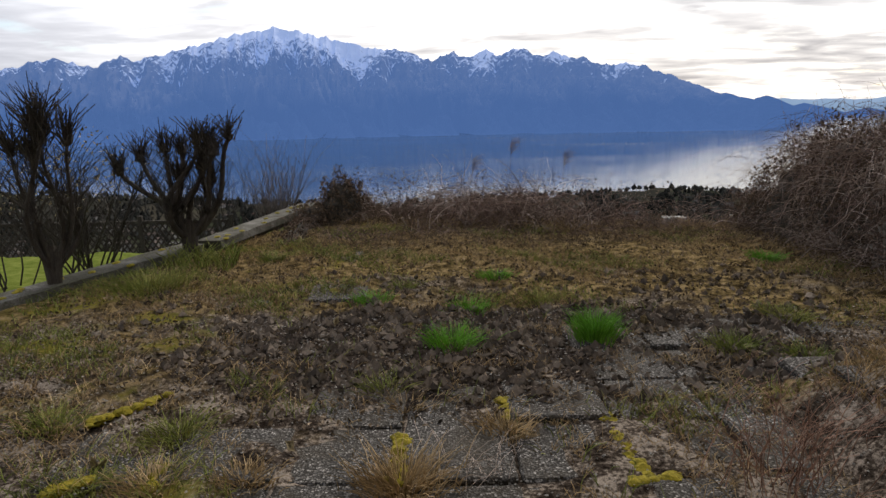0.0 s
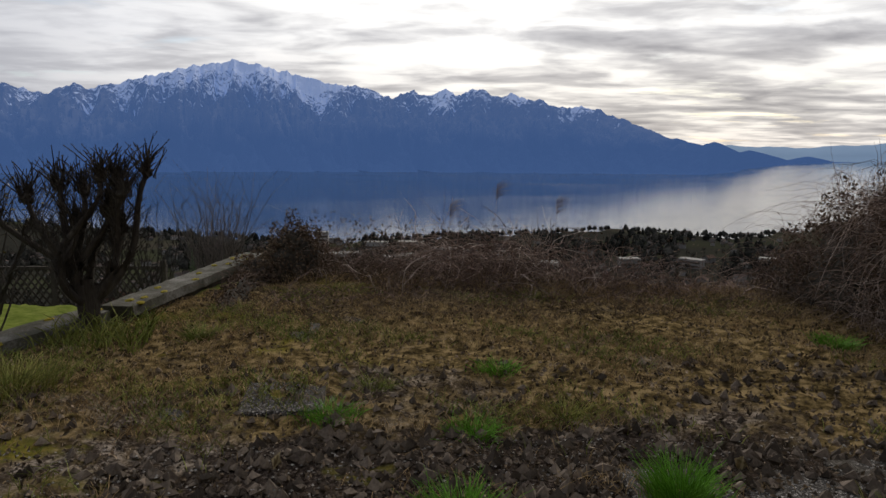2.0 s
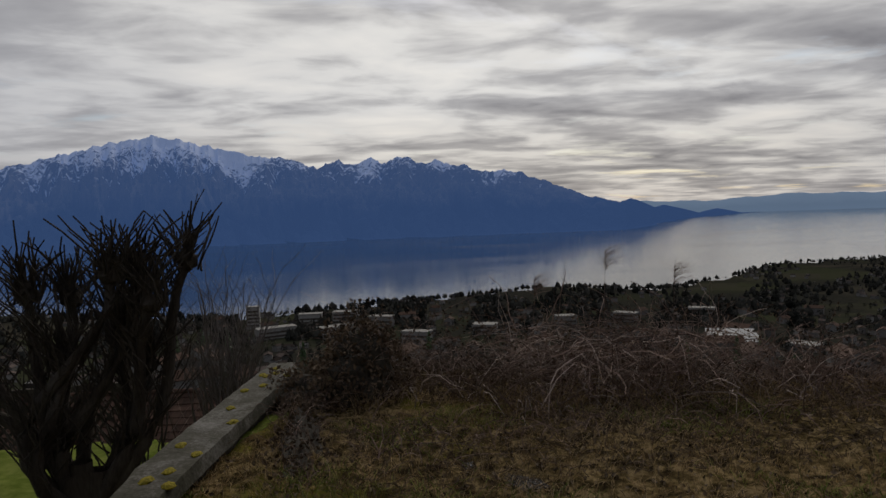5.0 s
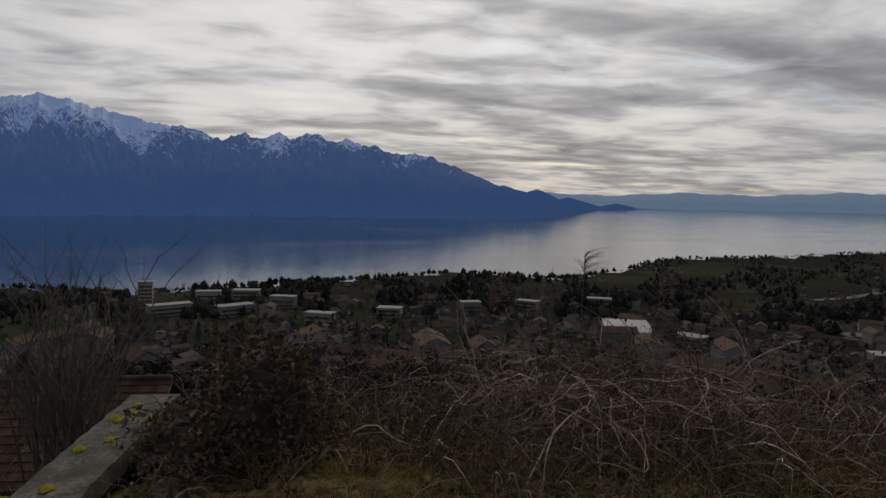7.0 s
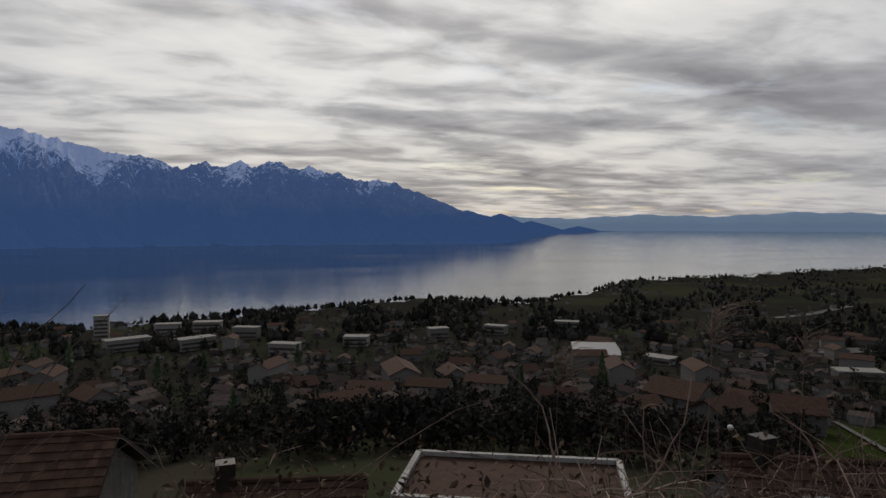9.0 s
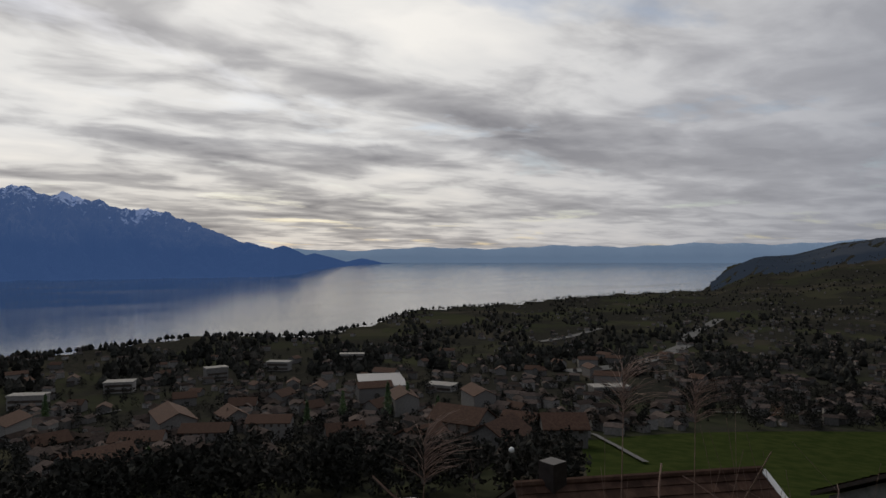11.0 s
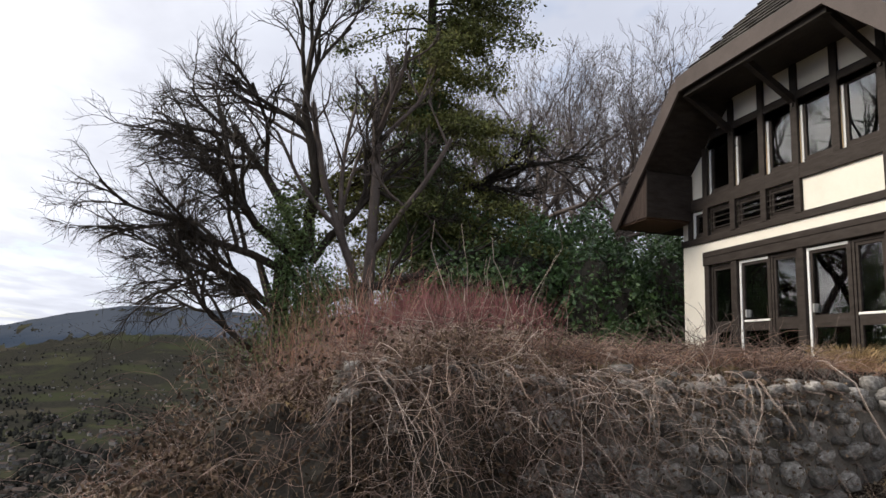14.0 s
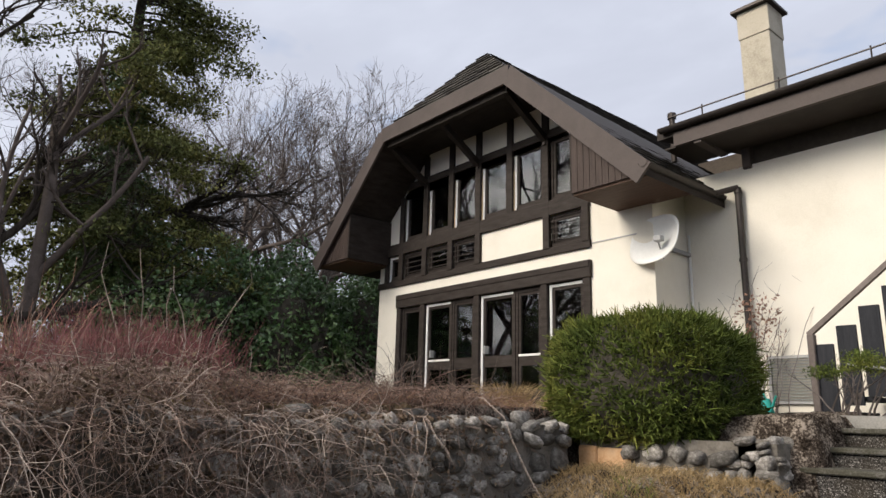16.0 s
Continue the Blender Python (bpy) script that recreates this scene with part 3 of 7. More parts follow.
# lake
a = np.radians(np.arange(-100, 101, 2.0))
rings = [180.0, 700.0, 1800.0, 4700.0]
verts = np.array([(q * math.sin(t), q * math.cos(t), LAKE) for q in rings for t in a])
faces = [(i * len(a) + j, (i + 1) * len(a) + j, (i + 1) * len(a) + j + 1, i * len(a) + j + 1) for i in range(3) for j in range(len(a) - 1)]
lake = place("water", mesh_of("water", verts, faces, M["lake"]), kind="structure", label="wide still lake reflecting mountains and cloud", category="lake")


# ---- wooded hill across the bay ----
AZ, RR1 = np.arange(60.6, 122, 0.4), np.array([930, 980, 1040, 1110, 1180, 1250, 1320, 1400, 1500.0])
V = np.array([(EYE0[0] + q * math.sin(radians(t)), EYE0[1] + q * math.cos(radians(t)), max(h(EYE0[0] + q * math.sin(radians(t)), EYE0[1] + q * math.cos(radians(t))), LAKE - 1) + (0.6 + 2.0 * noise.noise(Vector((t * 2.0, q * 0.02, 0))) if q > 940 else -1)) for q in RR1 for t in AZ])
n = len(AZ)
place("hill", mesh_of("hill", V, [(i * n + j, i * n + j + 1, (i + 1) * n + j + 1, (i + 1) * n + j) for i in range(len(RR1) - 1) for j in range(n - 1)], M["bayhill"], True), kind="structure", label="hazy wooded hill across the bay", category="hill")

# ---- mountains across the lake ----
PEAKS = [  # bearing, height angle, half width
    (-60, 5.5, 16), (-40, 5.2, 12), (-29, 4.5, 9), (-24.5, 4.8, 5), (-18.5, 5.9, 9), (-13.2, 7.2, 9), (-9.3, 6.5, 8), (-4.8, 5.6, 9),
    (1.2, 4.95, 8), (3.7, 5.15, 6), (6.3, 5.2, 8), (9.5, 4.8, 8), (12, 4.15, 8), (15.0, 3.9, 7), (17.3, 3.15, 4), (19.3, 1.95, 7), (22.6, 1.2, 8), (25.4, 1.0, 5), (28, 0.3, 8), (32, -0.15, 9)]
BASE_AZ, BASE_R = [-80, -20, 18, 25, 27, 30, 36], [1450, 1480, 1500, 1560, 1800, 2900, 4500]


def skyline(az):
    tops = [el - ((np.abs(az - b) / w) ** 1.15) * 2.6 for b, el, w in PEAKS]
    top = np.maximum.reduce(tops)
    jag = 0.10 * np.sin(az * 1.9 + 0.03 * az ** 2) + 0.07 * np.sin(az * 4.7 + 1 + 2 * np.sin(az * 0.7)) + 0.05 * np.sin(az * 9.1 + 3 * np.sin(az * 1.3)) + 0.03 * np.sin(az * 21 + az ** 2 * 0.13)
    return top + jag * np.clip(top / 4, 0.05, 1)


AZ = np.arange(-78, 35.6, 0.14)
K = np.linspace(0, 1.25, 74)
base = np.interp(AZ, BASE_AZ, BASE_R)
depth = np.interp(AZ, [-80, 17, 24, 36], [700, 650, 350, 300])
crest = 1.6 + (base + depth) * np.tan(np.radians(np.maximum(skyline(AZ), -0.55)))
verts = np.empty((len(K), len(AZ), 3))
gully = np.zeros((len(K), len(AZ)))
spur = np.array([noise.fractal(Vector((q * 0.45, 3.3, 0)), 0.8, 2.1, 5) for q in AZ])
for i, k in enumerate(K):
    rad = base + depth * k
    prof = (0.62 * k + 0.38 * k ** 2.2) if k <= 1 else 1 - (k - 1) * 1.2
    relief = np.array([1 - abs(noise.fractal(Vector((q * 0.33 + 0.9 * math.sin(k * 2.4), k * 2.1, 1.7)), 0.75, 2.2, 6)) for q in AZ]) - 0.8
    fold = math.sin(min(k, 1.0) * math.pi) ** 0.8 if k < 1 else 0.0
    zz = LAKE - 2 + (crest - LAKE) * np.clip(prof + relief * fold * 0.46, 0, None)
    gully[i] = -relief
    zz = np.minimum(zz, np.tan(np.arctan2(crest - 1.6, base + depth) * 0.985) * rad + 1.6) if k < 1 else zz
    rad = rad + spur * 60 * fold
    verts[i, :, 0], verts[i, :, 1], verts[i, :, 2] = rad * np.sin(np.radians(AZ)), rad * np.cos(np.radians(AZ)), zz
n = len(AZ)
I, J = np.meshgrid(np.arange(len(K) - 1), np.arange(n - 1), indexing="ij")
faces = np.stack([I * n + J, I * n + J + 1, (I + 1) * n + J + 1, (I + 1) * n + J], -1).reshape(-1, 4)
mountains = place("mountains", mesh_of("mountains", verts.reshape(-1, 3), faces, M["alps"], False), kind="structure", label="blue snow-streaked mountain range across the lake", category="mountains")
mountains.data.attributes.new("gully", "FLOAT", "POINT").data.foreach_set("value", gully.ravel())

AZ = np.arange(24, 100, 0.3)
top = 1.6 + 4750 * np.tan(np.radians(0.55 + 0.012 * (AZ - 30) + 0.10 * np.sin(AZ * 0.55) + 0.05 * np.sin(AZ * 1.7 + 1) + 0.02 * np.sin(AZ * 5)))
verts = np.array([(d * math.sin(radians(q)), d * math.cos(radians(q)), z) for d, zs in ((4600, np.full(len(AZ), LAKE)), (4680, top * 0.35 - 25), (4750, top), (4850, top * 0.4)) for q, z in zip(AZ, zs)])
n = len(AZ)
faces = [(i * n + j, i * n + j + 1, (i + 1) * n + j + 1, (i + 1) * n + j) for i in range(3) for j in range(n - 1)]
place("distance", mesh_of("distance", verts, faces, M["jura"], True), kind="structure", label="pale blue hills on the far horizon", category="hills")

# ---- the house on the terrace ----
side_begin()
YF, SILL = -2.05, 1.80
house = empty("house", 9.3, -5, 1.7, "white rendered house with dark half-timbering and half-hipped roof", "house")


def under(x):
    """Underside of the roof above x."""
    return min(9.29 - 0.92 * abs(x - 9.3), 8.1) - 0.2


def wall_piece(x0, x1, z0, z1):
    xs = np.linspace(x0, x1, 9)
    top = [(x, min(z1, under(x))) for x in xs]
    return prism([(x0, z0), (x1, z0)] + top[::-1], YF, YF - 0.3)


for q in [(12.12, 12.9, 1.3, 4.22), (5.71, 6.68, 1.3, 4.22), (6.68, 12.12, 1.3, 1.80), (5.71, 12.9, 4.22, 4.56), (7.64, 9.34, 4.56, 5.2), (5.71, 6.68, 4.56, 8.0),
          (12.55, 12.9, 4.56, 6.3), (6.68, 12.55, 5.2, 5.46), (12.12, 12.55, 5.46, 6.5), (6.68, 12.12, 6.78, 8.2)]:
    part("wall", wall_piece(*q), M["plaster"], house, "cream white rendered gable wall")
for d in ((5.4, 5.71, -3.05, YF, 1.2, 5.6), (12.6, 12.9, -11.7, YF - 0.3, 1.2, 5.6), (5.71, 12.9, -12, -11.7, 1.2, 5.6)):
    part("wall", boxes(d), M["plaster"], house)
part("wall", boxes((-6.0, 5.71, -3.35, -3.05, 1.2, 5.56)), M["plaster"], house, "cream white rendered side wing wall")
for d in ((-6.0, -5.7, -12, -3.35, 1.2, 5.56), (-5.7, 5.4, -12, -11.7, 1.2, 5.56)):
    part("wall", boxes(d), M["plaster"], house)
part("plinth_line", boxes((5.70, 6.66, YF, YF + 0.012, 4.5, 4.52)), M["steel"], house)

# timber frame on the gable
for name, d in (("beam", (6.60, 12.92, YF, YF + 0.05, 4.44, 4.58)), ("beam", (6.60, 12.75, YF, YF + 0.06, 5.19, 5.47)), ("beam", (6.66, 12.1, YF, YF + 0.05, 6.72, 6.88)),
                ("lintel", (6.60, 12.14, YF, YF + 0.07, 3.92, 4.22))):
    part(name, boxes(d, bevel=0.008), M["timber"], house)
ups = [12.03, 11.16, 10.28, 9.42, 8.51, 7.58, 6.69]
for x in ups:
    low_z = 4.56 if x != 8.51 else 5.46
    part("post", boxes((x - 0.075, x + 0.075, YF + 0.002, YF + 0.065, low_z, min(under(x) - 0.02, 7.42)), bevel=0.006), M["timber"], house)
part("post", boxes((12.52, 12.64, YF + 0.002, YF + 0.065, 4.56, 5.2), bevel=0.006), M["timber"], house)
for x in (11.16, 9.42, 7.58):
    part("brace", add_beam(bmesh.new(), (x, YF + 0.04, 6.70), (x, YF + 1.12, 7.36), 0.11, 0.13), M["timber"], house, "dark diagonal eaves brace")
    part("bolt", add_pipe(bmesh.new(), (x, YF + 0.065, 6.62), (x, YF + 0.10, 6.62), 0.035, n=10), M["metal"], house)
for x in (12.04, 11.18, 9.44, 7.66, 6.70):
    part("post", boxes((x - 0.075, x + 0.075, YF - 0.08, YF + 0.05, SILL, 3.92), bevel=0.006), M["timber"], house)
part("lintel_strip", boxes((6.62, 12.12, YF + 0.07, YF + 0.085, 4.10, 4.20), bevel=0.005), M["timber"], house)
for i in range(9):
    y0 = YF + 0.02 + i * 0.133
    part("soffit_board", boxes((7.45, 11.2, y0, y0 + 0.128, 7.42, 7.445)), M["timber"], house)


def glazed(x0, x1, z0, z1, name="window", white=False, bars=0, panel=0.0, y=YF - 0.065):
    """A framed window or glazed door in the gable; panel is the height of its solid lower part."""
    w = empty(name, (x0 + x1) / 2, y, z0)
    w.parent, w.matrix_parent_inverse = house, house.matrix_basis.inverted()
    t = 0.05
    frame_mat = M["white"] if white else M["timber"]

    def own(nm, bm, mat, lab=""):
        me = bpy.data.meshes.new(nm)
        bm.to_mesh(me), bm.free()
        me.materials.append(mat)
        ob = new(nm, me)
        ob.parent = w
        ob.matrix_parent_inverse = (Matrix.Translation(house.matrix_basis.translation) @ house.matrix_basis.inverted() @ w.matrix_basis).inverted()
        return tagged(ob, lab)

    own("frame", boxes((x0, x0 + t, y - 0.03, y + 0.05, z0, z1), (x0 + t, x1 - t, y - 0.03, y + 0.05, z0, z0 + t)), M["timber"])
    own("jamb", boxes((x1 - t, x1, y - 0.03, y + 0.05, z0, z1), (x0 + t, x1 - t, y - 0.03, y + 0.05, z1 - t, z1)), frame_mat, "white metal jamb and head" if white else "")
    a, b, c, d = x0 + t, x1 - t, z0 + t, z1 - t
    s = 0.055
    zp = z0 + panel if panel else c
    own("sash", boxes((a, a + s, y - 0.02, y + 0.03, c, d), (b - s, b, y - 0.02, y + 0.03, c, d), (a + s, b - s, y - 0.02, y + 0.03, d - s, d), (a + s, b - s, y - 0.02, y + 0.03, zp, zp + s)), M["timber"])
    if panel:
        own("bottom_rail", boxes((a + s, b - s, y - 0.02, y + 0.03, c, c + 0.22)), M["timber"])
        own("middle_rail", boxes((a + s, b - s, y - 0.02, y + 0.03, zp - 0.16, zp)), M["timber"])
        small = own("lower_pane", boxes((a + s, b - s, y - 0.004, y + 0.004, c + 0.22, zp - 0.16)), M["glass"], "small dark lower pane")
        small.visible_shadow = False
    g = own("pane", boxes((a + s, b - s, y - 0.004, y + 0.004, zp + s, d - s)), M["glass"], "reflecting window pane")
    g.visible_shadow = False
    for i in range(bars):
        zz = z0 + (z1 - z0) * (i + 1) / (bars + 1)
        own("bar", add_pipe(bmesh.new(), (x0, y + 0.09, zz), (x1, y + 0.09, zz), 0.011, n=6), M["metal"])
    return w


for a, b in ((11.16, 12.03), (10.28, 11.16), (9.42, 10.28), (6.69, 7.58)):
    glazed(a + 0.08, b - 0.08, 4.60, 5.18, bars=4)
glazed(12.10, 12.52, 4.60, 5.18, white=True)
for i, (a, b) in enumerate(zip(ups[1:], ups[:-1])):
    glazed(a + 0.08, b - 0.08, 5.49, 6.71, white=i in (0, 1, 2, 3, 4))
glazed(11.27, 11.96, SILL, 3.9, "glazed_door", panel=0.85)
glazed(10.24, 11.09, SILL, 3.9, "glazed_door", True, panel=0.85)
glazed(9.53, 10.22, SILL, 3.9, "glazed_door", panel=0.85)
glazed(8.42, 9.35, SILL, 3.9, "glazed_door", True, panel=0.85)
glazed(7.75, 8.40, SILL, 3.9, "glazed_door", panel=0.85)
glazed(6.78, 7.57, SILL + 0.7, 3.9, white=True)
for x0, x1 in ((10.3, 11.0), (7.8, 8.35)):
    part("sill", boxes((x0, x1, YF - 0.09, YF - 0.02, 2.66, 2.70), bevel=0.004), M["white"], house, "thin white sill on the door leaf")
part("lower_panel", boxes((6.78, 7.57, YF - 0.16, YF - 0.06, SILL, SILL + 0.7)), M["timber"], house)
part("doorstep", boxes((6.7, 12.1, YF - 0.1, YF + 0.28, 1.66, 1.79), bevel=0.015), M["concrete"], house, "pale stone doorstep")
for x in (9.22, 10.9):
    part("door_handle", boxes((x - 0.02, x + 0.02, YF - 0.08, YF + 0.02, 2.75, 2.9), bevel=0.005), M["steel"], house)

# rooms behind the glass, their indoor shade put into the colour
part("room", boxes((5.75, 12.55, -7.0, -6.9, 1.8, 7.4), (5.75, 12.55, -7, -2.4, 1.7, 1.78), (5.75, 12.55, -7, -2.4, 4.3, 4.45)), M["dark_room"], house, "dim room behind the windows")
for i, (a, b) in enumerate(zip(ups[1:], ups[:-1])):
    xs = np.linspace(a + 0.05, b - 0.05, 25)
    c = np.array([(x, YF - 0.27 + 0.025 * math.sin(x * 40), z) for z in (5.47, 6.75 if i else 6.45) for x in xs])
    if i < 4:
        part_me = mesh_of("curtain", c, [(j, j + 1, j + 26, j + 25) for j in range(24)], M["blind"], True)
        place("curtain", part_me, house, "brown drawn curtain")
chand = bmesh.new()
add_pipe(chand, (7.95, -3.2, 6.05), (7.95, -3.2, 7.0), 0.012, n=6)
for k in range(6):
    q = k * math.pi / 3
    add_beam(chand, (7.95, -3.2, 6.0), (7.95 + 0.26 * math.cos(q), -3.2 + 0.26 * math.sin(q), 6.1), 0.02, 0.02)
    add_pipe(chand, (7.95 + 0.26 * math.cos(q), -3.2 + 0.26 * math.sin(q), 6.08), (7.95 + 0.26 * math.cos(q), -3.2 + 0.26 * math.sin(q), 6.22), 0.022, 0.008, 6)
part("chandelier", chand, M["brass"], house, "small brass chandelier behind the window")

# roof
XE0, XE1, ZE, XK0, XK1, ZK, YR, YB, YA = 4.70, 13.85, 5.10, 7.40, 11.22, 7.69, -0.8, -12.4, -2.1
RIDGE = (9.3, YA, 9.29)
for nm, top in (("roof", [(XE1, YR, ZE), (XE1, YB, ZE), (9.3, YB, 9.29), RIDGE, (XK1, YR, ZK)]), ("roof", [(XE0, YR, ZE), (XK0, YR, ZK), RIDGE, (9.3, YB, 9.29), (XE0, YB, ZE)]), ("roof", [(XK0, YR, ZK), (XK1, YR, ZK), RIDGE])):
    part(nm, slab(top, 0.16), M["timber"], house)
# courses of shingles, each overlapping the one below
def courses(p0, p1, q0, q1, n, cuts, seed):
    """Rows of shingles between the lower edge p0-p1 and the upper edge q0-q1."""
    g = np.random.default_rng(seed)
    p0, p1, q0, q1 = (np.array(q, float) for q in (p0, p1, q0, q1))
    nrm = np.cross(p1 - p0, q0 - p0 if np.linalg.norm(q0 - p0) > 1e-6 else q1 - p0)
    nrm = nrm / np.linalg.norm(nrm)
    nrm = nrm if nrm[2] > 0 else -nrm
    V, F = [], []
    for i in range(n):
        a0, a1 = p0 + (q0 - p0) * i / n, p1 + (q1 - p1) * i / n
        b0, b1 = p0 + (q0 - p0) * min(1, (i + 1.25) / n), p1 + (q1 - p1) * min(1, (i + 1.25) / n)
        m = max(1, int(np.linalg.norm(a1 - a0) / cuts))
        e = np.sort(np.clip((np.arange(m + 1) + g.uniform(-0.25, 0.25, m + 1)) / m, 0, 1))
        e[0], e[-1] = 0, 1
        for s, t in zip(e[:-1], e[1:]):
            up = nrm * (0.035 + g.uniform(0, 0.02))
            lo = nrm * 0.008
            c = [a0 + (a1 - a0) * s + up, a0 + (a1 - a0) * t + up, b0 + (b1 - b0) * t + lo, b0 + (b1 - b0) * s + lo, a0 + (a1 - a0) * s, a0 + (a1 - a0) * t]
            k = len(V)
            V += c
            F += [(k, k + 1, k + 2, k + 3), (k + 4, k + 5, k + 1, k)]
    return V, F


V, F = courses((XE1, YR, ZE), (XE1, YB, ZE), (9.3, YA, 9.29), (9.3, YB, 9.29), 26, 0.32, 1)
place("shingles", mesh_of("shingles", V, F, M["shingle"]), house, "weathered dark roof shingles", kind="stuff")
V, F = courses((XE0, YR, ZE), (XE0, YB, ZE), (9.3, YA, 9.29), (9.3, YB, 9.29), 26, 0.32, 2)
place("shingles", mesh_of("shingles", V, F, M["shingle"]), house, "weathered dark roof shingles", kind="stuff")
V, F = courses((XK0, YR, ZK), (XK1, YR, ZK), RIDGE, RIDGE, 10, 0.32, 3)
place("shingles", mesh_of("shingles", V, F, M["shingle"]), house, "weathered dark roof shingles", kind="stuff")
for a, b in (((XE1, YR + 0.02, ZE - 0.14), (XK1, YR + 0.02, ZK - 0.14)), ((XK1 + 0.05, YR + 0.022, ZK - 0.14), (XK0 - 0.05, YR + 0.022, ZK - 0.14)), ((XK0, YR + 0.02, ZK - 0.14), (XE0, YR + 0.02, ZE - 0.14))):
    part("bargeboard", add_beam(bmesh.new(), a, b, 0.05, 0.34), M["bargeboard"], house, "brown painted bargeboard")
# eaves boxes that close the overhang beside the gable
for s, x0, x1 in ((1, 4.78, 6.05), (-1, 13.82, 12.55)):
    zs = lambda x: 9.29 - 0.92 * abs(x - 9.3) - 0.18
    n = 11
    for i in range(n):
        a, b = x0 + (x1 - x0) * (i + 0.04) / n, x0 + (x1 - x0) * (i + 0.96) / n
        t = prism([(a, 5.0), (b, 5.0), (b, zs(b)), (a, max(zs(a), 5.02))], YR - 0.06, YR - 0.085)
        part("plank", t, M["planks"], house, "vertical stained plank under the eaves")
    for i in range(10):
        y0 = YR - 0.1 - 1.2 * i / 10
        part("soffit_board", boxes((min(x0, x1) - 0.05 * s, max(x0, x1), y0 - 0.115, y0, 4.96, 5.0)), M["soffit"], house)
    part("soffit", boxes((min(x0, x1), max(x0, x1), -2.04, -0.9, 5.0, 5.03)), M["soffit"], house, "brown boarded soffit")
    if s == 1:
        part("cladding", boxes((6.05, 6.08, -2.04, -0.86, 5.0, 6.05)), M["timber"], house)
    else:
        part("cladding", boxes((12.52, 12.55, -2.04, -0.86, 5.0, 6.05)), M["timber"], house)
part("eaves_beam", boxes((7.5, 11.15, -1.0, -0.88, 7.28, 7.415)), M["timber"], house)
part("snow_guard", add_pipe(bmesh.new(), (12.3, YR - 0.15, 6.75), (12.3, -6, 6.75), 0.02, n=6), M["metal"], house)
# side wing: eaves, clerestory strip, gutter, low roof
part("roof", slab([(5.3, -2.15, 6.16), (-6.3, -2.15, 6.16), (-6.3, -12.4, 8.2), (5.3, -12.4, 8.2)], 0.14), M["timber"], house)
V, F = courses((5.3, -2.15, 6.16), (-6.3, -2.15, 6.16), (5.3, -12.4, 8.2), (-6.3, -12.4, 8.2), 30, 0.32, 4)
place("shingles", mesh_of("shingles", V, F, M["shingle"]), house, "weathered dark roof shingles", kind="stuff")
part("fascia", boxes((-6.3, 5.0, -2.2, -2.13, 5.84, 6.06)), M["bargeboard"], house, "brown painted eaves board")
# opaque box painted dark in place of the shaded opening
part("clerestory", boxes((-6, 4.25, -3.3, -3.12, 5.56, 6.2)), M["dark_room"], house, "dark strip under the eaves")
part("eaves_post", boxes((4.2, 4.34, -3.3, -3.0, 5.5, 6.2), bevel=0.01), M["bargeboard"], house)
part("rafter_end", boxes((4.55, 4.68, -3.0, -2.16, 5.8, 6.0)), M["bargeboard"], house)
part("soffit", boxes((-6.3, 5.2, -3.05, -2.2, 5.84, 5.87)), M["timber"], house)


def gutter(a, b, r=0.075):
    a, b = Vector(a), Vector(b)
    d = (b - a).normalized()
    s = d.cross(Vector((0, 0, 1))).normalized()
    V, F = [], []
    n = 9
    for end in (a, b):
        for i in range(n):
            q = math.pi * (1 + i / (n - 1))
            for rr in (r, r - 0.006):
                V.append(end + s * math.cos(q) * rr + Vector((0, 0, math.sin(q) * rr)))
    for i in range(n - 1):
        for k in (0, 1):
            F.append((2 * i + k, 2 * i + 2 + k, 2 * n + 2 * i + 2 + k, 2 * n + 2 * i + k))
    return mesh_of("gutter", V, F, M["metal"], True)


place("gutter", gutter((5.2, -2.08, 6.16), (-6.3, -2.08, 6.16)), house, "half-round brown metal gutter")
place("gutter", gutter((4.7, -0.75, 5.12), (4.7, -3.0, 5.12)), house, "half-round brown metal gutter")
bm = add_pipe(bmesh.new(), (4.42, -2.95, 1.75), (4.42, -2.95, 5.2), 0.05, n=12)
add_pipe(bm, (4.42, -2.95, 5.2), (4.68, -2.7, 5.10), 0.05, n=12)
for z in (2.6, 4.0, 5.1):
    add_pipe(bm, (4.42, -2.95, z), (4.42, -2.95, z + 0.05), 0.062, n=12)
part("downpipe", bm, M["metal"], house, "brown metal downpipe")
bm = bmesh.new()
add_pipe(bm, (5.2, -2.35, 6.46), (-6, -2.35, 6.46), 0.014, n=6)
for i in range(9):
    add_pipe(bm, (4.6 - i * 1.2, -2.35, 6.18), (4.6 - i * 1.2, -2.35, 6.5), 0.012, n=6)
part("snow_guard", bm, M["metal"], house, "thin metal snow guard rail")
part("vent_pipe", add_pipe(add_pipe(bmesh.new(), (5.45, -2.9, 5.9), (5.45, -2.9, 6.75), 0.05), (5.45, -2.9, 6.7), (5.45, -2.9, 6.8), 0.075), M["metal"], house)
ch = part("chimney", boxes((4.90, 5.52, -6.6, -5.95, 6.2, 9.5), (4.88, 5.54, -6.62, -5.93, 9.5, 10.12), bevel=0.01), M["chimney"], house, "tall pale rendered chimney with dark cap")
part("chimney_cap", boxes((4.79, 5.63, -6.72, -5.83, 10.12, 10.19), (4.88, 5.54, -6.62, -5.93, 10.19, 10.27), bevel=0.01), M["metal"], house)
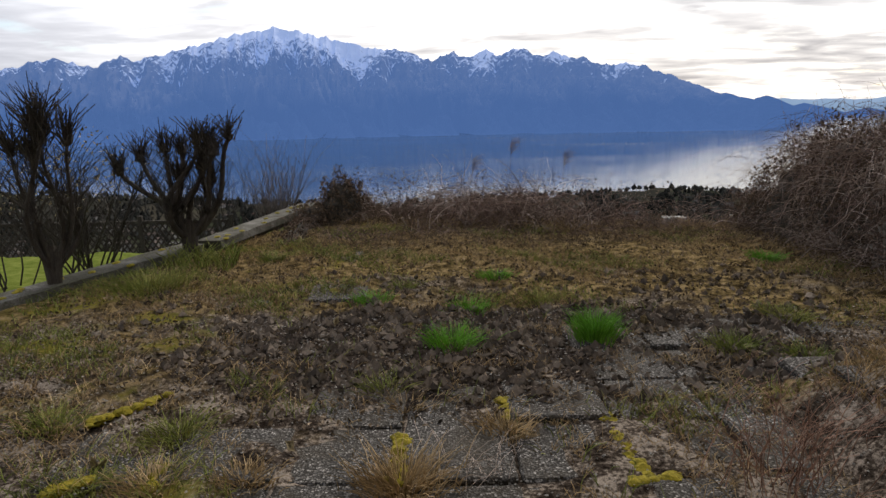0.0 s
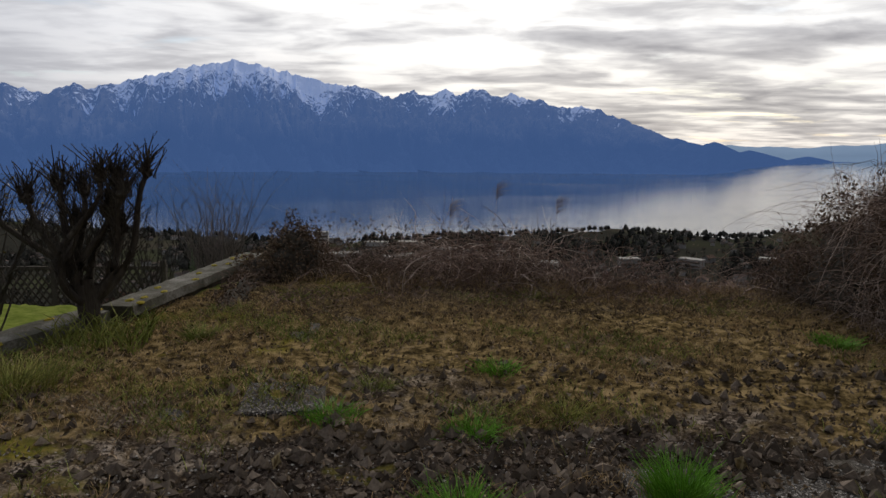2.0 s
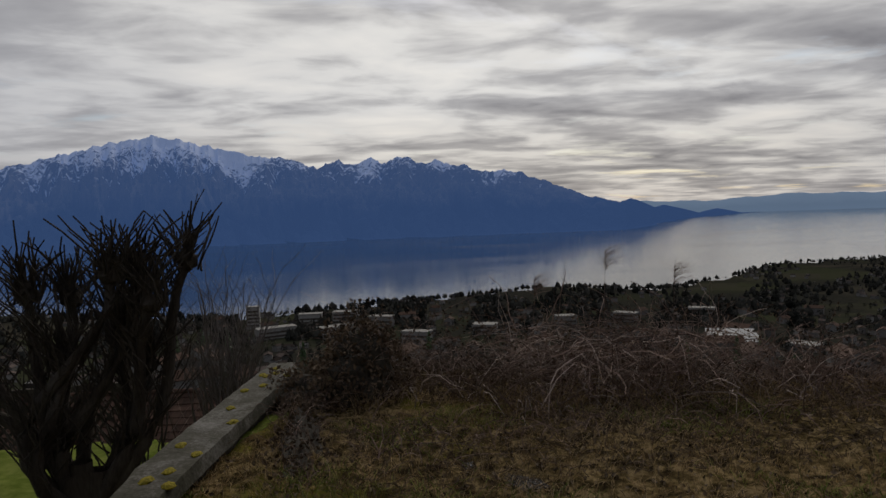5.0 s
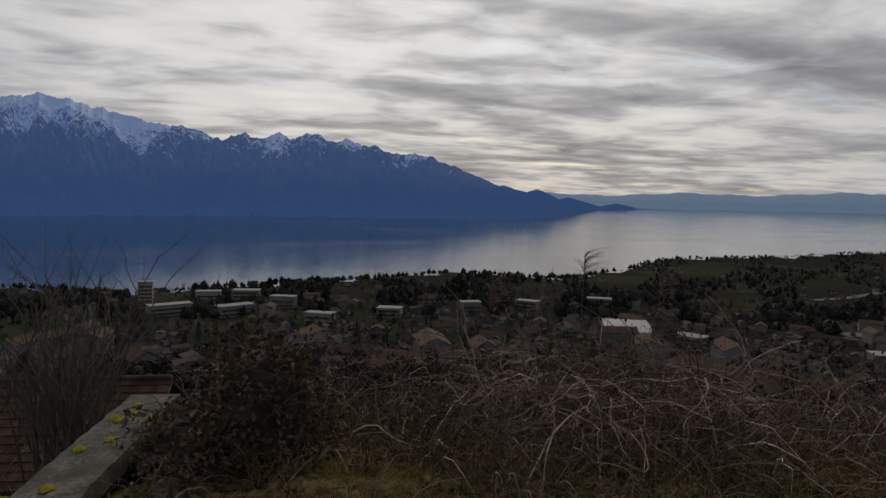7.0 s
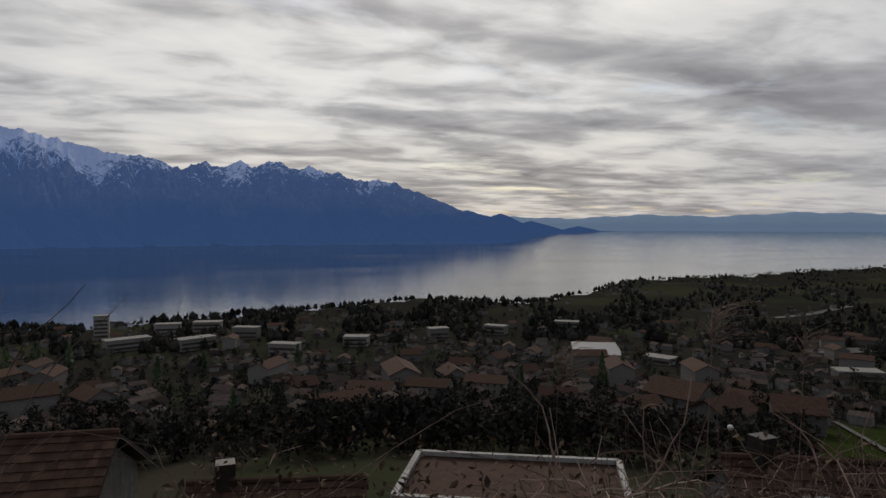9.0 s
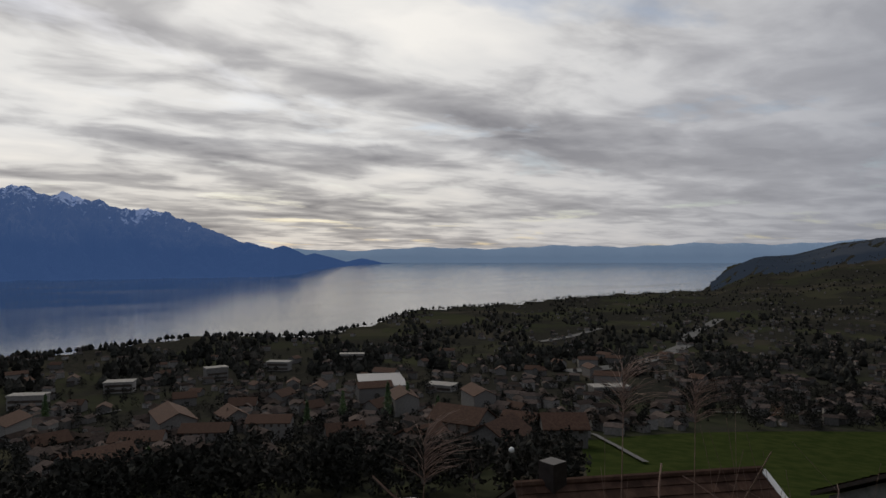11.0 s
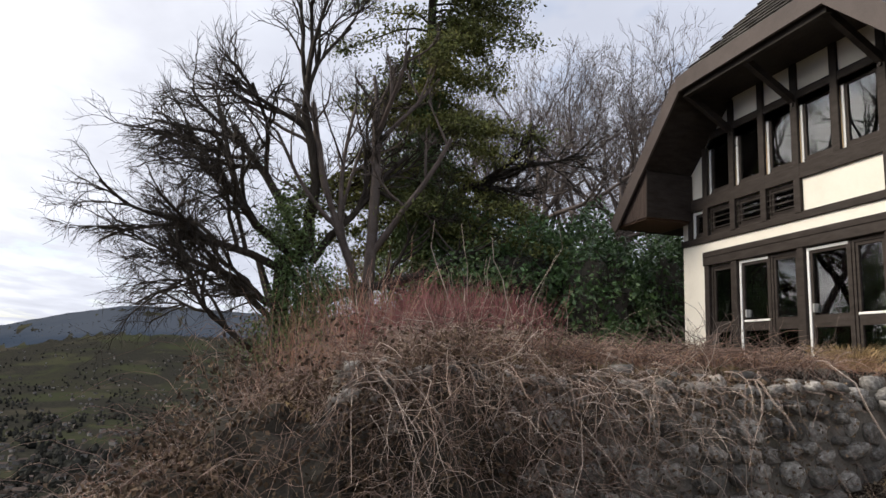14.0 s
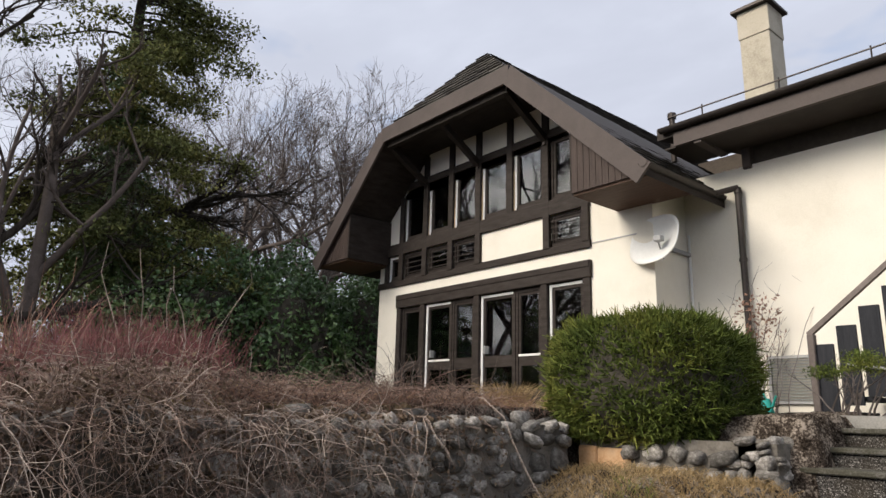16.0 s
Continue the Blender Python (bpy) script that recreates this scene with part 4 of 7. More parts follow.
# louvred vent in the wing
bm = boxes((3.56, 4.22, -3.05, -3.0, 1.86, 1.9), (3.56, 4.22, -3.05, -3.0, 2.5, 2.54), (3.56, 3.60, -3.05, -3.0, 1.9, 2.5), (4.18, 4.22, -3.05, -3.0, 1.9, 2.5))
part("vent_frame", bm, M["steel"], house, "grey metal louvre vent")
for i in range(14):
    z = 1.92 + i * 0.042
    part("louvre", add_beam(bmesh.new(), (3.60, -3.02, z), (4.18, -3.02, z), 0.05, 0.008), M["steel"], house)
place("cable", mesh_of("cable", *strands(np.array([[(5.35, -3.03, 4.6), (5.35, -3.03, 3.5), (5.34, -3.03, 1.8)]]), 0.02, 0.02, 6), M["white"]), house)

# satellite dish on the wing wall
dish = empty("satellite_dish", 5.2, -3.0, 4.2, "pale grey satellite dish fixed to the wall", "satellite dish")
V, F = [], []
for i in range(8):
    r = i / 7
    for j in range(28):
        q = j * 2 * math.pi / 28
        V.append((0.50 * r * math.copysign(abs(math.cos(q)) ** 0.8, math.cos(q)), 0.11 * r * r, 0.40 * r * math.copysign(abs(math.sin(q)) ** 0.8, math.sin(q))))
F = [(i * 28 + j, i * 28 + (j + 1) % 28, (i + 1) * 28 + (j + 1) % 28, (i + 1) * 28 + j) for i in range(7) for j in range(28)]
me = mesh_of("reflector", V, F, M["white"], True)
me.transform(Matrix.Translation((5.30, -2.02, 4.3)) @ Euler((radians(14), 0, radians(-12))).to_matrix().to_4x4())
place("reflector", me, dish)
dish.children[0].modifiers.new("thick", "SOLIDIFY").thickness = 0.012
bm = add_beam(bmesh.new(), (5.3, -2.15, 4.05), (5.16, -1.78, 4.26), 0.025, 0.025)
part("arm", bm, M["steel"], dish)
part("receiver", boxes((5.09, 5.22, -1.86, -1.74, 4.24, 4.33), bevel=0.01), M["steel"], dish, "grey receiver head")
part("mount", add_beam(bmesh.new(), (5.36, -3.04, 4.26), (5.36, -2.2, 4.28), 0.06, 0.06), M["steel"], dish)

side_end()

# ---- garden walls and steps ----
def stone_mesh(seed, material):
    g = np.random.default_rng(seed)
    bm = bmesh.new()
    bmesh.ops.create_icosphere(bm, subdivisions=2, radius=0.5)
    for v in bm.verts:
        c = np.array(v.co)
        c = np.sign(c) * np.abs(c) ** g.uniform(0.5, 0.75) * 0.62
        v.co = c * (1 + 0.32 * noise.noise(Vector(c * 2.2 + seed * 5)) + 0.12 * noise.noise(Vector(c * 6 + seed))) + g.normal(size=3) * 0.012
    me = bpy.data.meshes.new("stone")
    bm.to_mesh(me), bm.free()
    me.materials.append(material)
    me.polygons.foreach_set("use_smooth", [True] * len(me.polygons))
    return me


side_begin()
STONES = [stone_mesh(k, M["stone"]) for k in range(10)]


def lay(wall, along, length, z0, z1, meshes, seed, size=0.25, tall=0.19):
    """Courses of uneven stones on a wall face; along(s, z, out) gives the place."""
    g = np.random.default_rng(seed)
    z = z0
    while z < z1:
        hh = tall * g.uniform(0.7, 1.3)
        s = g.uniform(-0.1, 0.05)
        while s < length:
            w = size * g.uniform(0.4, 1.5)
            rows = 2 if w < size * 0.75 and hh > tall * 0.9 and g.uniform() < 0.6 else 1
            for k in range(rows):
                tall_k = hh / rows * g.uniform(0.8, 1.12)
                m = along(s + w / 2, z + hh * (k + 0.5) / rows + g.uniform(-0.035, 0.035), g.uniform(-0.02, 0.035)) @ Euler((g.uniform(-0.2, 0.2), g.uniform(-0.4, 0.4), g.uniform(-0.2, 0.2))).to_matrix().to_4x4()
                ob = new("stone", meshes[g.integers(len(meshes))])
                ob.parent = wall
                ob.matrix_basis = m @ Matrix.Diagonal((w * g.uniform(0.8, 1.02), 0.19 * g.uniform(0.7, 1.3), tall_k, 1))
            s += w
        z += hh * 0.96


wall_a = part("wall_east", boxes((4.58, 4.95, 1.15, 6.7, -0.4, 1.52)), M["lime"], label="dry field-stone retaining wall overgrown with creepers", category="stone wall", kind="structure")
lay(wall_a, lambda s, z, o: pose(4.56 + o, 1.2 + s, z, 0, 0, -90), 5.4, -0.1, 1.45, STONES, 3)
lay(wall_a, lambda s, z, o: pose(4.74 + o, 1.2 + s, z, 0, 0, -90), 5.3, 1.44, 1.55, STONES, 5, 0.34, 0.17)
wall_b = part("wall_south", boxes((2.45, 4.6, 0.55, 0.9, 0.2, 1.42)), M["lime"], label="low field-stone wall under a clipped bush", category="stone wall", kind="structure")
lay(wall_b, lambda s, z, o: pose(2.4 + s, 0.92 + o, z), 1.45, 0.6, 1.35, STONES, 8)
for x0, x1, z0, z1 in ((3.95, 4.32, 0.45, 1.30), (4.325, 4.57, 0.45, 1.31), (3.62, 3.90, 0.75, 0.98)):
    part("block", boxes((x0, x1, 0.86, 0.985, z0, z1), bevel=0.018), M["orange"], wall_b, "ochre sandstone block")
wall_c = part("wall_steps", boxes((2.52, 2.8, -0.6, 0.9, 0.5, 1.45)), M["lime"], label="rough stone cheek wall beside garden steps", category="stone wall", kind="structure")
lay(wall_c, lambda s, z, o: pose(2.44 + s, 0.93 + o, z), 0.36, 0.8, 1.45, STONES, 18, 0.22, 0.13)
lay(wall_c, lambda s, z, o: pose(2.49 + o, -0.5 + s, z, 0, 0, -90), 1.3, 0.8, 1.45, STONES, 19, 0.22, 0.13)

steps = empty("garden_steps", 1.4, 0.3, 1.0, "weathered aggregate garden steps between stone walls", "steps")
for i in range(3):
    part("step", boxes((1.72, 2.46, 0.62 - i * 0.36 - 0.5, 0.62 - i * 0.36, 0.85 + i * 0.17, 1.18 + i * 0.17), bevel=0.02), M["slab"], steps)
    part("tread", boxes((1.70, 2.48, 0.64 - i * 0.36 - 0.42, 0.66 - i * 0.36, 1.18 + i * 0.17, 1.23 + i * 0.17), bevel=0.012), M["coping"], steps)
part("landing", boxes((1.7, 4.3, -3.0, -0.45, 1.3, 1.69)), M["concrete"], steps, "pale concrete landing beside the wall")

# stair of dark boards up the wing
stair = empty("outside_stair", 2.6, -2.4, 1.7, "outdoor stair with black board balustrade and grey handrail", "staircase")
for i in range(9):
    x = 3.12 - i * 0.27
    part("board", boxes((x - 0.22, x, -1.92, -1.88, 1.72 + i * 0.1, 2.70 + (3.14 - x) * 0.80 - 0.16), bevel=0.004), M["board"], stair)
    part("tread", boxes((x - 0.30, x, -2.95, -1.95, 1.70 + i * 0.175, 1.75 + i * 0.175)), M["board"], stair)
part("handrail", add_beam(bmesh.new(), (3.17, -1.88, 2.68), (0.6, -1.88, 4.76), 0.07, 0.06), M["greybark"], stair, "weathered grey handrail")
part("newel", boxes((3.10, 3.18, -1.93, -1.83, 1.7, 2.68), bevel=0.008), M["greybark"], stair)
part("lower_rail", add_pipe(bmesh.new(), (2.75, -1.84, 2.3), (0.6, -1.84, 1.95), 0.018), M["steel"], stair)

pot = empty("flower_pot", 4.35, -2.6, 1.69, "terracotta flower pot by the white wall", "pot")
part("body", add_pipe(bmesh.new(), (4.35, -2.6, 1.69), (4.35, -2.6, 1.9), 0.1, 0.14, 16), M["clay"], pot)
part("rim", add_pipe(bmesh.new(), (4.35, -2.6, 1.9), (4.35, -2.6, 1.94), 0.155, 0.155, 16), M["clay"], pot)
can = empty("watering_can", 4.08, -2.55, 1.69, "teal plastic watering can beside the pot", "watering can")
part("body", add_pipe(bmesh.new(), (4.08, -2.55, 1.69), (4.08, -2.55, 1.92), 0.11, 0.05, 16), M["teal"], can)
part("spout", add_pipe(bmesh.new(), (4.0, -2.5, 1.75), (3.88, -2.42, 1.95), 0.02, 0.014), M["teal"], can)
part("handle", add_beam(bmesh.new(), (4.08, -2.55, 1.92), (4.14, -2.6, 2.0), 0.02, 0.02), M["teal"], can)
jar = empty("bucket", 4.55, -2.5, 1.69, "pale green plastic bucket by the wall", "bucket")
part("body", add_pipe(bmesh.new(), (4.55, -2.5, 1.69), (4.55, -2.5, 1.93), 0.11, 0.13, 16), M["teal"], jar)
part("rim", add_pipe(bmesh.new(), (4.55, -2.5, 1.93), (4.55, -2.5, 1.95), 0.14, 0.14, 16), M["white"], jar)

side_end()

# coping along the lower garden
def coping(name, a, b, z0, z1, w, seed, label):
    g = np.random.default_rng(seed)
    a, b = np.array(a), np.array(b)
    L = np.linalg.norm(b - a)
    d = (b - a) / L
    nrm = np.array([-d[1], d[0]])
    wob = empty(name, a[0], a[1], z0, label, "low wall", kind="structure")
    n = 30
    for nm, lo, hi, ww, mat in (("base", -1.2, -0.08, w * 0.42, M["mortar"]), ("cap", -0.09, 0.0, w * 0.5, M["coping"])):
        V, F = [], []
        for i in range(n + 1):
            q = a + d * L * i / n
            zt = z0 + (z1 - z0) * i / n
            for sx in (-1, 1):
                e = q + nrm * sx * (ww + g.uniform(-0.007, 0.007))
                V += [(*e, zt + lo), (*(e - nrm * sx * 0.02), zt + hi + g.uniform(-0.004, 0.004))]
        for i in range(n):
            k = 4 * i
            F += [(k + 1, k + 5, k + 7, k + 3), (k, k + 4, k + 5, k + 1), (k + 2, k + 3, k + 7, k + 6)]
        F += [(0, 1, 3, 2), (4 * n, 4 * n + 2, 4 * n + 3, 4 * n + 1)]
        place(nm, mesh_of(nm, V, F, mat), wob)
    for i in range(14):
        q = a + d * L * g.uniform(0, 1) + nrm * g.uniform(-0.16, 0.12)
        zt = z0 + (z1 - z0) * ((q - a) @ d) / L
        bm = bmesh.new()
        bmesh.ops.create_icosphere(bm, subdivisions=2, radius=1)
        for v in bm.verts:
            v.co = (q[0] + v.co.x * 0.035 * (1 + 0.6 * noise.noise(v.co * 2 + Vector((i, 0, 0)))), q[1] + v.co.y * 0.055 * (1 + 0.6 * noise.noise(v.co * 2 + Vector((0, i, 0)))), zt + v.co.z * 0.016)
        part("moss", bm, M["moss"], wob, "yellow moss cushion")
    return wob


coping("wall_low_near", (-4.6, 4.3), (-3.0, 7.95), 0.02, 0.12, 0.36, 4, "mossy old concrete coping of a low garden wall")
coping("wall_low_far", (-2.84, 8.0), (-2.18, 10.9), 0.14, 0.20, 0.36, 6, "mossy old concrete coping of a low garden wall")

# diamond lattice fence
fence = empty("lattice_fence", -9, 13.4, -1.2, "dark wooden diamond lattice fence beyond the lawn", "fence")
V = []
g = np.random.default_rng(3)
fx0, fx1, fy, fz0 = -15.0, -4.2, 13.2, -1.35
for i in range(95):
    x = fx0 + i * 0.115
    for s in (-1, 1):
        x2 = x + s * 0.62
        if fx0 <= x2 <= fx1:
            ob = part("slat", add_beam(bmesh.new(), (x, fy + s * 0.014, fz0 + 0.1), (x2, fy + s * 0.014, fz0 + 0.95), 0.012, 0.03), M["bark"], fence)
for i in range(7):
    x = fx0 + i * 1.8
    part("post", boxes((x - 0.045, x + 0.045, fy - 0.045, fy + 0.045, fz0 - 0.5, fz0 + 1.08), bevel=0.008), M["bark"], fence)
for z in (0.1, 0.95):
    part("rail", boxes((fx0, fx1, fy - 0.03, fy + 0.03, fz0 + z - 0.03, fz0 + z + 0.03)), M["bark"], fence)

# paving slabs at the start of the garden
paving = empty("paving", 0, 2.4, 0, "old washed-aggregate paving slabs with mossy joints", "paving", kind="structure")
pm = []
for k in range(5):
    g = np.random.default_rng(50 + k)
    bm = boxes((-0.262, 0.262, -0.262, 0.262, -0.05, 0.0), bevel=0.012)
    me = bpy.data.meshes.new("slab")
    bm.to_mesh(me), bm.free()
    me.materials.append(M["slab"])
    pm.append(me)
g = np.random.default_rng(12)
for i in range(-8, 8):
    for j in range(-4, 6):
        x, y = 0.05 + i * 0.542, 2.39 + j * 0.55
        if y > 3.9 - 0.25 * abs(i) * (i < 0) + (0.9 if i > 1 else 0) or x > 4.2 or x < -2.6:
            continue
        if i > 3 and y < 2.6:
            continue
        ob = new("slab", pm[g.integers(5)])
        ob.parent, ob.matrix_parent_inverse = paving, paving.matrix_basis.inverted()
        ob.matrix_basis = pose(x, y, h(x, y) * 0.6 + 0.006 + g.uniform(-0.012, 0.008), g.uniform(-1.3, 1.3), g.uniform(-1.3, 1.3), g.uniform(-1.2, 1.2))
for x, y in ((-1.5, 5.6), (-0.95, 5.9), (-1.2, 7.6), (-0.7, 8.2)):
    ob = new("slab", pm[0])
    ob.parent, ob.matrix_parent_inverse = paving, paving.matrix_basis.inverted()
    ob.matrix_basis = pose(x, y, h(x, y) - 0.005, 1, 0.5, 3)
kerb = part("slab_block", boxes((2.02, 2.9, 2.75, 3.45, -0.05, 0.14), bevel=0.03), M["slab"], label="broken slab of pebbled concrete lying on the path", category="slab")

# moss in the joints
moss = []
for x0, y0, x1, y1, n in ((0.32, 3.25, 0.33, 3.52, 7), (0.86, 2.66, 0.84, 3.3, 12), (0.8, 2.62, 1.0, 2.66, 5), (-0.22, 2.66, -0.22, 3.12, 6), (-1.3, 2.65, -1.25, 2.95, 6), (-1.75, 2.62, -1.6, 2.75, 4), (2.0, 3.6, 2.4, 3.85, 6), (-1.9, 3.3, -1.6, 3.7, 6)):
    n *= 2
    for i in range(n):
        t = (i + g.uniform(-0.4, 0.4)) / n
        x, y, r = x0 + (x1 - x0) * t + g.uniform(-0.025, 0.025), y0 + (y1 - y0) * t, g.uniform(0.022, 0.05)
        bm = bmesh.new()
        bmesh.ops.create_icosphere(bm, subdivisions=2, radius=1)
        for v in bm.verts:
            k = 1 + 0.5 * noise.noise(v.co * 2.5 + Vector((x * 9, y * 9, 0)))
            v.co = (x + v.co.x * r * k, y + v.co.y * r * k, 0.012 + v.co.z * r * 0.5 * k)
        part("moss_cushion", bm, M["moss"], label="yellow-green moss cushion in a paving joint", category="moss", group="moss in the joints")


# ---- grass, litter and tufts ----
def scatter(n, x0, x1, y0, y1, keep=None):
    q = np.stack([rng.uniform(x0, x1, n), rng.uniform(y0, y1, n)], 1)
    return q[keep(q[:, 0], q[:, 1])] if keep is not None else q


def patchy(x, y, s=1.0):
    return np.sin(x * 2.1 * s + 1.3 * np.sin(y * 1.7 * s)) + np.sin(y * 2.7 * s + x * 0.9) + 0.7 * np.sin(5.3 * s * x + 4.1 * s * y)


def blades(q, length, r=0.0022, lean=0.5, sag=0.35, points=4):
    P = np.column_stack([q, land(q[:, 0], q[:, 1]) + 0.005])
    return strands(arcs(P, length * rng.uniform(0.5, 1.4, len(q)), rng.uniform(0.1, lean, len(q)), sag, points, 0.1), r, r * 0.3, 3)


soil = lambda x, y: (((x - 0.4) / 2.4) ** 2 + ((y - 4.4) / 1.05) ** 2 + 0.22 * patchy(x, y, 2.2) < 0.95) & (rng.uniform(0, 1, len(x)) < 0.93)
yard = lambda x, y: (x > 0.44 * y - 6.4) & (x < 4.4)
q = scatter(42000, -3.8, 4.4, 4.2, 9.6, lambda x, y: yard(x, y) & ~soil(x, y) & (patchy(x, y) + (y - 6.0) * 0.55 + rng.normal(size=len(x)) * 0.6 > 0.3))
place("dry_grass", mesh_of("dry_grass", *blades(q, 0.055, 0.0025, 0.9), M["drygrass"]), label="short bleached winter grass over the yard", category="grass", kind="stuff")
q = scatter(44000, -3.8, 4.4, 2.4, 9.4, lambda x, y: yard(x, y) & ~soil(x, y) & (patchy(x + 4, y + 1, 1.3) - x * 0.25 + rng.normal(size=len(x)) * 0.5 > 0.9))
place("green_grass", mesh_of("green_grass", *blades(q, 0.085, 0.003, 0.8), M["grass"]), label="patchy green winter grass and weeds", category="grass", kind="stuff")
q = scatter(30000, -3.6, 4.4, 3.2, 9.2, lambda x, y: yard(x, y) & (rng.uniform(0, 1, len(x)) < 0.75 - 0.07 * (y - 3)))
P = np.column_stack([q, land(q[:, 0], q[:, 1]) + rng.uniform(0.0, 0.03, len(q))])
place("leaf_litter", mesh_of("leaf_litter", *leaves(P, 0.035, 0.4), M["litter"]), label="crumbled brown leaf litter on bare soil", category="leaf litter", kind="stuff")
# crumbly soil
q = np.concatenate([scatter(1700, -2.6, 3.2, 3.4, 6.6, lambda x, y: patchy(x, y) < 0.9), scatter(5200, -1.8, 2.7, 3.4, 5.5, soil)])
cl = []
for x, y in q:
    bm = None
    r = 0.007 + 0.040 * rng.uniform(0, 1) ** 2.4
    c = np.array([x, y, h(x, y) + r * 0.2])
    d = np.array([(1, 0, 0), (-1, 0, 0), (0, 1, 0), (0, -1, 0), (0, 0, 1), (0, 0, -1)]) * r * rng.uniform(0.6, 1.3, (6, 1)) + rng.normal(size=(6, 3)) * r * 0.2
    cl.append((c + d, np.array([(0, 2, 4), (2, 1, 4), (1, 3, 4), (3, 0, 4), (2, 0, 5), (1, 2, 5), (3, 1, 5), (0, 3, 5)])))
place("soil_clods", mesh_of("soil_clods", *joined(cl), M["clod"]), label="loose dark clods of garden soil", category="soil", kind="stuff")


def tuft(name, x, y, n, length, mat, label, lean=0.55, spread=0.07, r=0.003):
    q = np.column_stack([x + rng.normal(size=n) * spread, y + rng.normal(size=n) * spread])
    P = np.column_stack([q, np.full(n, h(x, y) - 0.005)])
    head = np.arctan2(q[:, 1] - y, q[:, 0] - x) + rng.normal(size=n) * 0.5
    v, f = strands(arcs(P, length * rng.uniform(0.5, 1.15, n), rng.uniform(0.1, lean, n), 0.35, 5, 0.06, head), r, r * 0.25, 3)
    place(name, mesh_of(name, v, f, M[mat]), label=label, category="grass tuft")


tuft("grass_tuft", 1.06, 4.5, 520, 0.31, "fresh", "bright green grass tuft on bare soil", 0.4, 0.06)
tuft("grass_tuft", 0.05, 4.38, 340, 0.20, "fresh", "bright green grass tuft on bare soil", 0.7, 0.07)
tuft("grass_tuft", -0.2, 2.62, 420, 0.17, "drygrass", "rusty yellow grass tuft between slabs", 0.8, 0.08)
tuft("grass_tuft", -2.75, 6.1, 400, 0.24, "grass", "green grass clump by the low wall", 0.8, 0.16)
for x, y, n, L, m in ((0.22, 5.3, 220, 0.12, "fresh"), (-0.62, 5.5, 160, 0.11, "fresh"), (-0.35, 3.72, 120, 0.12, "grass"), (-0.22, 3.48, 110, 0.09, "drygrass"), (-1.35, 3.15, 240, 0.12, "grass"), (-2.1, 3.3, 200, 0.13, "grass"),
                      (1.9, 4.2, 200, 0.12, "grass"), (2.3, 4.0, 200, 0.12, "grass"), (1.4, 3.3, 90, 0.08, "grass"), (0.3, 3.15, 160, 0.1, "drygrass"), (-1.3, 2.68, 240, 0.11, "drygrass"), (0.8, 5.6, 160, 0.11, "grass"), (-0.9, 2.7, 160, 0.10, "drygrass"),
                      (2.6, 4.9, 220, 0.13, "grass"), (-1.9, 7.4, 240, 0.14, "grass"), (0.5, 6.4, 180, 0.10, "fresh"), (3.4, 6.9, 240, 0.13, "fresh"), (-0.4, 6.1, 160, 0.10, "grass"), (-1.6, 2.7, 160, 0.1, "grass")):
    tuft("grass_tuft", x, y, n, L, m, {"fresh": "small fresh green grass tuft", "grass": "olive green grass tuft", "drygrass": "straw-coloured dry grass tuft"}[m], 0.9, 0.07)
# daffodil-like leaves at the foot of the pollard
q = np.column_stack([rng.uniform(-3.1, -2.3, 260), rng.uniform(7.0, 7.7, 260)])
place("leaf_clump", mesh_of("leaf_clump", *blades(q, 0.26, 0.006, 0.5), M["grass"]), label="dark green strap leaves under the pollard", category="plant")
# dry weed stalks beside the path
P = np.column_stack([rng.normal(1.38, 0.12, 60), rng.normal(2.55, 0.1, 60), np.zeros(60)])
w = arcs(P, rng.uniform(0.2, 0.62, 60), rng.uniform(0.1, 0.5, 60), 0.15, 6, 0.16)
pieces = [strands(w, 0.0028, 0.0012)]
tips = w[:, 3:].reshape(-1, 3)
pieces.append(strands(arcs(tips, rng.uniform(0.05, 0.14, len(tips)), 0.8, 0.2, 4, 0.2), 0.0014, 0.0008))
place("dry_weed", mesh_of("dry_weed", *joined(pieces), M["rust"]), label="tangle of russet dead weed stalks by the path", category="weed", kind="stuff")
P = np.column_stack([rng.normal(0.1, 0.12, 40), rng.normal(2.75, 0.1, 40), np.full(40, 0.02)])
place("dry_weed", mesh_of("dry_weed", *strands(arcs(P, rng.uniform(0.08, 0.2, 40), 0.9, 0.3, 5, 0.2), 0.0015, 0.0008), M["pale"]), label="bleached wiry weed lying on slabs", category="weed", kind="stuff")
for x, y, s in ((-0.83, 4.96, 0.08), (1.48, 4.77, 0.10), (-1.62, 2.85, 0.10), (-0.75, 2.95, 0.07)):
    v, f = leaves([(x, y, h(x, y) + 0.035)] * 3, s, 2.0, 0.7)
    place("fallen_leaf", mesh_of("fallen_leaf", v, f, M["leaf"]), label="pale curled fallen leaf on the ground", category="leaf")
ob = new("pebble", STONES[2])
ob.matrix_basis = pose(0.55, 3.21, 0.05) @ Matrix.Diagonal((0.07, 0.05, 0.045, 1))
tagged(ob, "small pale pebble on a paving slab", "stone")
# dry grass along the ramp to the steps
side_begin()
q = scatter(3800, 2.1, 4.4, 0.95, 2.1)
place("dry_grass", mesh_of("dry_grass", *blades(q, 0.10, 0.003, 0.8), M["drygrass"]), label="straw-coloured grass at the foot of the steps", category="grass", kind="stuff")
side_end()

